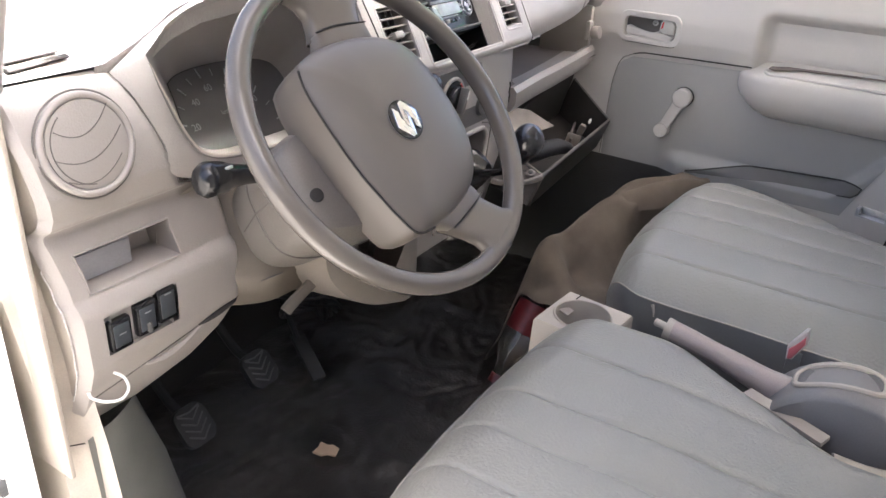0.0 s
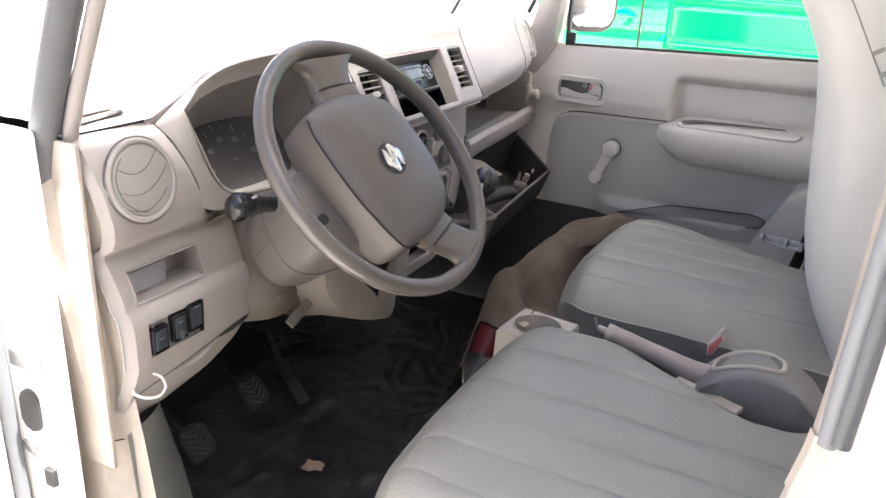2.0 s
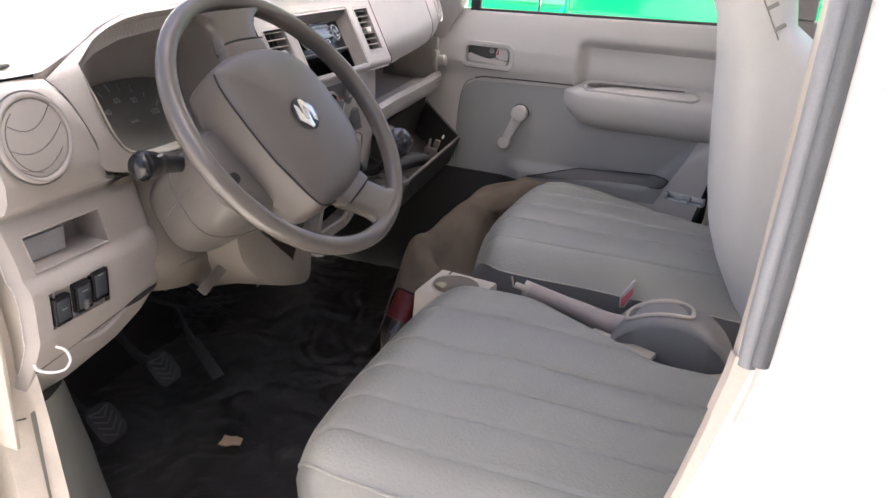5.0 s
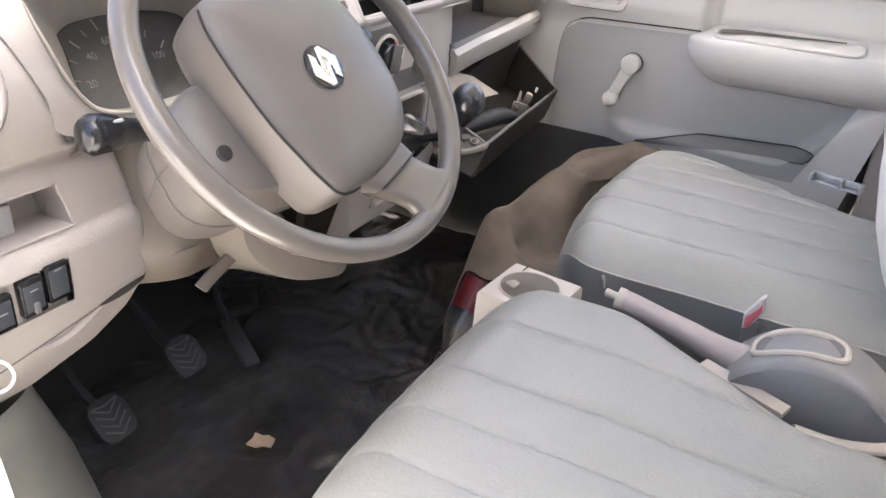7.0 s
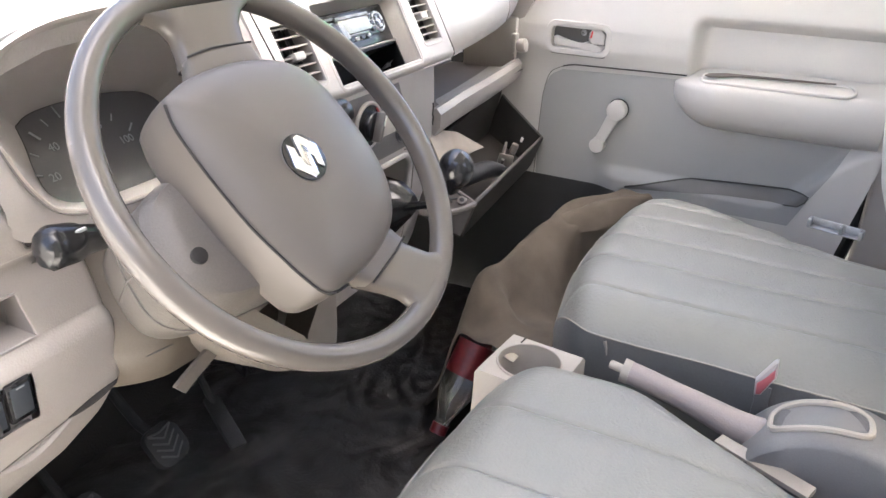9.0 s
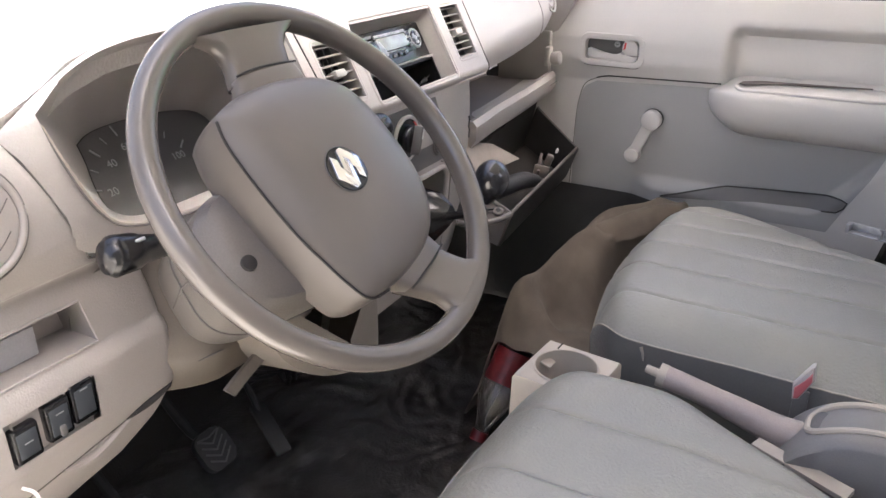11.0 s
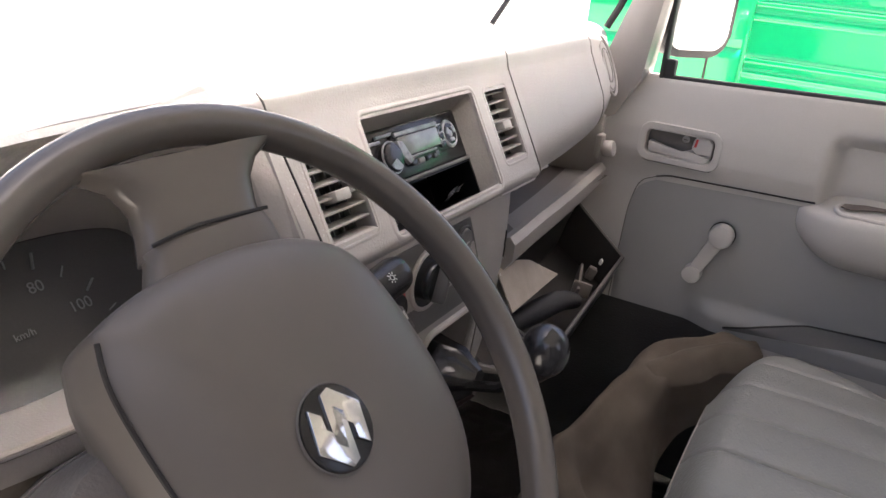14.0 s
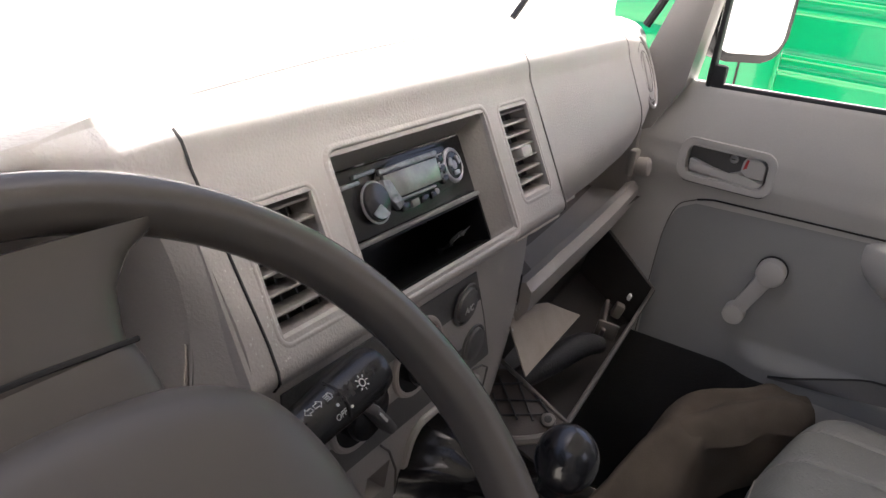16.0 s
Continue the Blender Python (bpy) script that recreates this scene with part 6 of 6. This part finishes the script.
structure("kick_panel", loft(rows, False), KICK, "greenish grey wheel arch panel below the dash", "panel")
structure("sill", rbox((1.05, 0.06, 0.12), 0.025, pose(0.42, -0.295, 0.02)), CREAM, "cream painted door sill", "sill")
cable = thing("wire_loop", "white wire loop hanging from the fuse cover", "wire", (-0.2, -0.24, 0.47))
add("wire", tube(smooth_path([(-0.206, -0.262, 0.474), (-0.203, -0.261, 0.467), (-0.194, -0.252, 0.461), (-0.186, -0.239, 0.460), (-0.186, -0.229, 0.468), (-0.193, -0.228, 0.479), (-0.202, -0.233, 0.484)], 6), 0.0017, 8), WHITE, cable)

FILM = bpy.data.materials.new("clear_film")
FILM.use_nodes = True
fb = FILM.node_tree.nodes["Principled BSDF"]
fb.inputs["Base Color"].default_value = (0.5, 0.5, 0.5, 1)
fb.inputs["Roughness"].default_value, fb.inputs["Alpha"].default_value = 0.12, 0.05
# ---- pedals ----
def pedal(label, at, tall):
    p = thing("pedal", label, "pedal", at, "foot pedals")
    m = Matrix.Translation(at) @ pose(0, 0, 0, 0, 48, 0)
    pad = add("pad", prism(rounded(tall, 0.058, 0.017), 0.012, m @ Matrix.Translation((0, 0, -0.006)), 0.003), RUBBER, p)
    for k in range(5):
        for sgn in (1, -1):
            c = tall * (0.40 - 0.18 * k)
            a = m @ Vector((max(c, -0.42 * tall), 0.0, 0.006))
            b = m @ Vector((max(c - 0.014, -0.38 * tall), 0.021 * sgn, 0.006))
            add("rib", tube([a, b], 0.0016, 6), RIB, pad)
    add("arm", tube(smooth_path([m @ Vector((-0.01, 0, -0.004)), Vector(at) + Vector((-0.07, 0.005, 0.02)), Vector(at) + Vector((-0.15, 0.01, 0.12)), Vector(at) + Vector((-0.17, 0.01, 0.36))], 4), 0.008, 8), RUBBER, p)


RIB = material("worn_rubber", (0.10, 0.10, 0.098), 0.6)
pedal("worn ribbed black rubber clutch pedal", (-0.372, -0.008, 0.178), 0.066)
pedal("worn ribbed black rubber brake pedal", (-0.367, 0.131, 0.207), 0.062)
gas = thing("pedal", "slim black accelerator pedal", "pedal", (-0.36, 0.25, 0.16), "foot pedals")
add("pad", rbox((0.10, 0.028, 0.010), 0.004, Matrix.Translation((-0.37, 0.255, 0.162)) @ pose(0, 0, 0, 0, 30, -20)), RUBBER, gas)
add("arm", tube([(-0.40, 0.265, 0.18), (-0.48, 0.28, 0.3), (-0.52, 0.28, 0.5)], 0.006, 8), RUBBER, gas)
scrap = thing("torn_card", "small torn piece of brown card on the floor mat", "litter", (-0.256, 0.169, 0.062))
bm = prism([(-0.022, -0.010), (-0.006, -0.016), (0.004, -0.012), (0.018, -0.014), (0.022, 0.004), (0.010, 0.012), (0.002, 0.010), (-0.012, 0.016), (-0.014, 0.004)], 0.003, pose(-0.256, 0.169, 0.060, 3, 2, 30))
add("card", bm, PAPER, scrap)
hose = thing("cable_bundle", "loose black cables under the dash", "cables", (-0.45, 0.25, 0.2))
for k in range(4):
    y = 0.14 + 0.05 * k
    pts = [(-0.52, y, 0.45), (-0.48 + 0.015 * k, y + 0.03, 0.33)]
    pts += [(-0.45 + 0.012 * k + 0.022 * math.cos(a), 0.33 + 0.012 * k + (0.050 + 0.006 * k) * math.sin(a), 0.19 + 0.006 * a + 0.030 * math.cos(a + 0.5 * k)) for a in span(0.8 * k, 0.8 * k + 7.5, 12)]
    pts += [(-0.47, 0.42 + 0.02 * k, 0.12), (-0.58, 0.46 + 0.02 * k, 0.16)]
    add("cable", tube(smooth_path(pts, 4), 0.0052 - 0.0008 * k, 8), RUBBER, hose)

# ---- gear lever, carpet, bottle ----
gear = thing("gear_lever", "gear lever with glossy black round knob", "gear lever", (-0.08, 0.36, 0.55))
bm = bmesh.new()
bmesh.ops.create_uvsphere(bm, u_segments=32, v_segments=20, radius=0.0235, matrix=Matrix.Translation((-0.026, 0.363, 0.626)) @ Matrix.Diagonal((1, 1, 1.12, 1)))
add("knob", bm, KNOB, gear)
add("collar", tube([(-0.029, 0.363, 0.608), (-0.036, 0.364, 0.594)], [0.0145, 0.010], 14), KNOB, gear)
add("shaft", tube([(-0.034, 0.364, 0.600), (-0.07, 0.37, 0.565), (-0.16, 0.38, 0.53)], 0.006, 8), BLACK, gear)
rings = []
for k, (x, z, r) in enumerate(((-0.10, 0.552, 0.012), (-0.125, 0.545, 0.03), (-0.15, 0.53, 0.042), (-0.18, 0.515, 0.055), (-0.20, 0.51, 0.062))):
    rings.append([Vector((x, 0.385 + r * math.cos(a) * (1 + 0.12 * math.sin(5 * a + k)), z + 1.2 * r * math.sin(a) * (1 + 0.1 * math.cos(7 * a)))) for a in np.linspace(0, 6.283, 40, endpoint=False)])
add("boot", loft(rings), BLACK, gear)
felt = thing("carpet", "loose brown felt carpet over the engine hump", "carpet", (0, 0.6, 0.06))
cols = [[(-0.17, 0.575, 0.055), (-0.13, 0.57, 0.15), (-0.098, 0.555, 0.245), (-0.035, 0.52, 0.272), (0.03, 0.485, 0.292), (0.09, 0.45, 0.31)],
        [(-0.168, 0.58, 0.055), (-0.128, 0.58, 0.17), (-0.095, 0.572, 0.285), (-0.04, 0.555, 0.29), (0.02, 0.53, 0.29), (0.09, 0.51, 0.31)],
        [(-0.165, 0.59, 0.055), (-0.125, 0.59, 0.2), (-0.083, 0.60, 0.355), (-0.045, 0.60, 0.325), (0.015, 0.585, 0.287), (0.09, 0.57, 0.30)],
        [(-0.165, 0.68, 0.055), (-0.125, 0.68, 0.2), (-0.079, 0.683, 0.352), (-0.05, 0.66, 0.318), (-0.022, 0.64, 0.276), (0.07, 0.64, 0.27)],
        [(-0.155, 0.78, 0.055), (-0.115, 0.78, 0.2), (-0.062, 0.785, 0.364), (-0.03, 0.77, 0.352), (0.005, 0.76, 0.305), (0.045, 0.75, 0.22)],
        [(-0.135, 0.87, 0.055), (-0.10, 0.87, 0.2), (-0.048, 0.865, 0.371), (-0.004, 0.846, 0.372), (0.014, 0.85, 0.342), (0.03, 0.85, 0.24)],
        [(-0.11, 0.94, 0.055), (-0.085, 0.94, 0.2), (-0.037, 0.934, 0.380), (0.02, 0.925, 0.398), (0.046, 0.905, 0.362), (0.06, 0.90, 0.28)],
        [(-0.05, 1.01, 0.055), (0.0, 1.01, 0.2), (0.05, 1.0, 0.396), (0.10, 0.995, 0.414), (0.13, 0.985, 0.39), (0.15, 0.98, 0.3)]]
grid = [smooth_path(c, 8) for c in cols]
grid = [[p + Vector((0.006 * noise.noise(p * 16), 0.004 * noise.noise(p * 22), 0.005 * noise.noise(p * 13) - 0.018 * abs(noise.noise(Vector((p.x * 17, p.y * 8, p.z * 12)))))) for p in smooth_path(r, 8)] for r in zip(*grid)]
add("felt", loft(grid, False), CARPET, felt, sharp=80)
rows = []
for k, c in enumerate(smooth_path([(-0.035, 0.845, 0.378), (-0.004, 0.872, 0.392), (0.035, 0.915, 0.404), (0.078, 0.957, 0.412), (0.120, 0.990, 0.405)], 6)):
    w = 0.030 + 0.006 * math.sin(0.7 * k)
    rows.append([c + Vector((0.75 * w * q, -0.66 * w * q, -0.040 * abs(q) ** 2.2 + 0.003 * noise.noise(Vector((q * 2, k * 0.4, 3))))) for q in span(-1.15, 1.0, 14)])
add("fold", loft(rows, False), CARPET, felt, "folded edge of the felt", sharp=80)
LABEL = material("dark_red_label", (0.11, 0.008, 0.011), 0.4, stain=0.4, stain_size=0.01)
bottle = thing("bottle", "clear plastic drink bottle with red label in the footwell", "bottle", (-0.09, 0.55, 0.06))
BA, BZ = Vector((-0.060, 0.560, 0.246)), Vector((-0.086, 0.470, 0.110))
bt = lambda t: BA.lerp(BZ, t)
add("body", tube([bt(t) for t in (0.0, 0.04, 0.30, 0.36, 0.45, 0.55, 0.68, 0.80, 0.90, 0.97)], [0.026, 0.0325, 0.0325, 0.0315, 0.0325, 0.0325, 0.028, 0.020, 0.0135, 0.0125], 24), PET, bottle)
add("label", tube([bt(t) for t in (0.03, 0.2, 0.40)], 0.0331, 24), LABEL, bottle)
add("cap", tube([bt(0.95), bt(1.06)], 0.015, 16), LABEL, bottle)

# ---- green pickup outside ----
truck = thing("green_pickup", "bright glossy green pickup parked alongside", "pickup", (0, 3.8, -0.5))
YG = 3.5


def bed(u, v):
    y = YG
    for z in (0.535, 0.60, 0.78, 0.84):
        y -= 0.018 * math.exp(-(((v - z) / 0.010) ** 2))
    return Vector((u, y, v))


add("bed_side", holed(bed, span(-0.375, 3.2, 20), span(0.10, 1.05, 150)), GREEN, truck)
add("bed_rail", rbox((3.58, 0.06, 0.06), 0.015, pose(1.41, YG + 0.01, 1.06)), GREEN, truck)
add("bed_post", rbox((0.05, 0.03, 0.95), 0.01, pose(-0.40, YG - 0.005, 0.575)), GREEN, truck)
add("bed_floor", rbox((3.5, 1.5, 0.05), 0.01, pose(1.41, YG + 0.78, 0.10)), GREEN, truck)


def cab(u, v):
    bow = 0.03 * math.sin((v + 0.1) * 2.2)
    return Vector((u, YG - 0.02 - bow + 0.02 * math.exp(-(((v - 0.64) / 0.02) ** 2)), v))


add("cab_side", holed(cab, span(-1.12, -0.53, 16), span(0.0, 0.95, 60)), GREEN, truck)
add("door_gap", tube([cab(-0.53, v) + Vector((0, -0.002, 0)) for v in span(0.0, 0.95, 14)], 0.005, 6), GROOVE, truck)
add("cab_rear_pillar", holed(cab, span(-0.527, -0.395, 4), span(0.0, 0.95, 60)), GREEN, truck)
add("door_handle", rbox((0.13, 0.035, 0.035), 0.014, pose(-0.63, YG - 0.055, 0.715)), GREEN, truck)
add("handle_cup", disc(0.05, 0.012, pose(-0.62, YG - 0.044, 0.70, 90), 0.004), GREEN, truck)
add("cab_roof", rbox((0.72, 1.3, 0.03), 0.01, pose(-0.76, YG + 0.66, 0.958)), GREEN, truck)
add("chassis", rbox((4.2, 1.2, 0.3), 0.05, pose(1.0, YG + 0.75, -0.05)), RUBBER, truck)
for x in (-0.75, 1.9):
    tyre = add("tyre", disc(0.29, 0.18, pose(x, YG + 0.12, -0.21, 90), 0.03, 40), RUBBER, truck)
    add("wheel_rim", disc(0.18, 0.19, pose(x, YG + 0.115, -0.21, 90), 0.01, 32), STEEL, tyre)
# ---- wing mirror ----
mir = thing("wing_mirror", "dark wing mirror outside the passenger window", "wing mirror", (-0.12, 1.2, 0.8))
MM = Matrix.Translation((-0.122, 1.20, 0.915)) @ pose(0, 0, 0, 0, 0, 50)
add("housing", prism(rounded(0.150, 0.200, 0.042), 0.05, MM @ pose(0, 0.052, 0, 90), 0.004), BLACK, mir)
add("glass", prism(rounded(0.126, 0.172, 0.032), 0.003, MM @ pose(0, 0.0, 0, 90)), MIRROR, mir, "mirror glass in a black frame")
add("arm", tube([MM @ Vector((-0.03, 0.04, -0.05)), Vector((-0.20, 1.12, 0.85))], 0.012, 10), BLACK, mir)
wiper = thing("wiper", "black wiper arm outside the windscreen", "wiper", (-0.45, 1.0, 0.85))
add("arm", tube([(-0.42, 0.98, 0.845), (-0.40, 1.01, 0.90), (-0.36, 1.05, 1.0)], 0.005, 8), BLACK, wiper)
# ---- driver door, swung open ----
ddoor = thing("driver_door", "driver door swung open with grey trim and rubber seal", "door", (-0.36, -0.34, 0.05))
add("trim_panel", holed(lambda u, v: Vector((-0.338 + 0.02 * easing((v - 0.5) / 0.1) * easing((-0.4 - u) / 0.1), u, v)), span(-1.25, -0.352, 20), span(0.08, 0.80, 24)), DOOR, ddoor)
add("outer_skin", rbox((0.05, 0.92, 0.76), 0.012, pose(-0.375, -0.80, 0.44)), WHITE, ddoor)
add("edge_seal", tube(smooth_path([(-0.336, -0.345, 0.10), (-0.333, -0.343, 0.3), (-0.333, -0.343, 0.56), (-0.336, -0.345, 0.78)], 5), 0.009, 10), SEAL, ddoor)
add("window_frame", tube(smooth_path([(-0.36, -0.36, 0.80), (-0.30, -0.42, 0.95), (-0.18, -0.55, 1.25), (-0.17, -0.70, 1.31), (-0.2, -1.0, 1.32), (-0.30, -1.24, 1.28), (-0.36, -1.25, 0.80)], 6), 0.012, 8), RUBBER, ddoor)
# jamb hardware
hinge = thing("door_hinge", "pale steel door hinge on the white jamb", "hinge", (-0.28, -0.332, 0.52))
add("leaf", rbox((0.05, 0.006, 0.022), 0.002, pose(-0.300, -0.333, 0.52)), STEEL, hinge)
add("knuckle", tube([(-0.272, -0.336, 0.515), (-0.272, -0.336, 0.545)], 0.006, 10), STEEL, hinge)
plug = thing("grommet", "black rubber grommet in the door jamb", "grommet", (-0.295, -0.332, 0.455))
add("plug", prism(rounded(0.030, 0.058, 0.014), 0.006, pose(-0.300, -0.331, 0.452, 90, 0, 8), 0.002), RUBBER, plug)
stay = thing("check_strap", "dark steel door check strap on the jamb", "check strap", (-0.285, -0.332, 0.39))
add("strap", rbox((0.06, 0.006, 0.012), 0.002, pose(-0.300, -0.333, 0.385, 0, 20, 0)), STEEL, stay)
add("block", rbox((0.016, 0.010, 0.026), 0.003, pose(-0.280, -0.335, 0.362)), RUBBER, stay)
# unseen visor, added to keep direct sun off the instrument dials
visor = thing("dial_shading_visor", "unseen grey padded visor added to shade the dials", "sun visor", (-0.03, -0.02, 1.30))
add("pad", rbox((0.086, 0.36, 0.016), 0.007, pose(-0.062, -0.025, 1.276, 0, -33, 0)), TRIM, visor)
add("hinge_rod", tube([(-0.025, -0.205, 1.30), (-0.025, 0.16, 1.30)], 0.005, 8), DARKGREY, visor)
# ---- grab handle on the driver pillar ----
grip = thing("grab_handle", "pale grey plastic grab handle on the windscreen pillar", "grab handle", (-0.16, -0.26, 0.95))
pts = smooth_path([(-0.160, -0.275, 0.962), (-0.165, -0.235, 0.955), (-0.165, -0.19, 0.963), (-0.150, -0.168, 1.0), (-0.115, -0.16, 1.08), (-0.075, -0.175, 1.16), (-0.055, -0.21, 1.19), (-0.05, -0.262, 1.20)], 6)
add("grip", tube(pts, [lerp(i / (len(pts) - 1), [(0, 0.026), (0.12, 0.02), (0.3, 0.016), (0.75, 0.016), (0.9, 0.02), (1, 0.026)]) for i in range(len(pts))], 16, flat=0.7), GRAB, grip)

# ---- windscreen and floor sheet ----
GLASS = bpy.data.materials.new("windscreen_glass")
GLASS.use_nodes = True
gb = GLASS.node_tree.nodes["Principled BSDF"]
gb.inputs["Transmission Weight"].default_value, gb.inputs["Roughness"].default_value, gb.inputs["IOR"].default_value = 1.0, 0.0, 1.1
bm = holed(lambda u, v: Vector((-0.80 + 0.79 * v + 0.10 * (1 - ((u - 0.375) / 0.66) ** 2) * -0.6 * (1 - v), u, 0.815 + 0.50 * v)), span(-0.26, 1.35, 24), span(-0.8, 1, 14))
bmesh.ops.solidify(bm, geom=bm.faces[:], thickness=0.004)
pane = structure("windscreen", bm, GLASS, "clear curved windscreen glass", "windscreen")
pane.visible_shadow = False
structure("cowl", rbox((0.30, 1.5, 0.03), 0.01, pose(-0.94, 0.40, 0.772)), WHITE, "white painted cowl in front of the windscreen", "bodywork")
film = thing("plastic_sheet", "crumpled clear plastic sheet on the floor mat", "plastic sheet", (-0.35, 0.1, 0.07))


def crumple(u, v):
    n = noise.noise(Vector((u * 22, v * 18, 4))) + 0.6 * abs(noise.noise(Vector((u * 45, v * 38, 8))))
    return Vector((u + 0.01 * noise.noise(Vector((u * 12, v * 12, 1))), v, 0.068 + 0.012 * n + 0.05 * max(0, -0.40 - u)))


bm = holed(crumple, span(-0.54, -0.22, 70), span(-0.10, 0.44, 100))
torn = []
for f in bm.faces:
    c = f.calc_center_median()
    edge = min((c.x + 0.54) / 0.12, (-0.22 - c.x) / 0.12, (c.y + 0.10) / 0.16, (0.44 - c.y) / 0.16, 1.0)
    if edge < 0.45 + 0.7 * noise.noise(Vector((c.x * 9, c.y * 9, 3))):
        torn.append(f)
bmesh.ops.delete(bm, geom=torn, context="FACES")
add("film", bm, FILM, film, sharp=25)
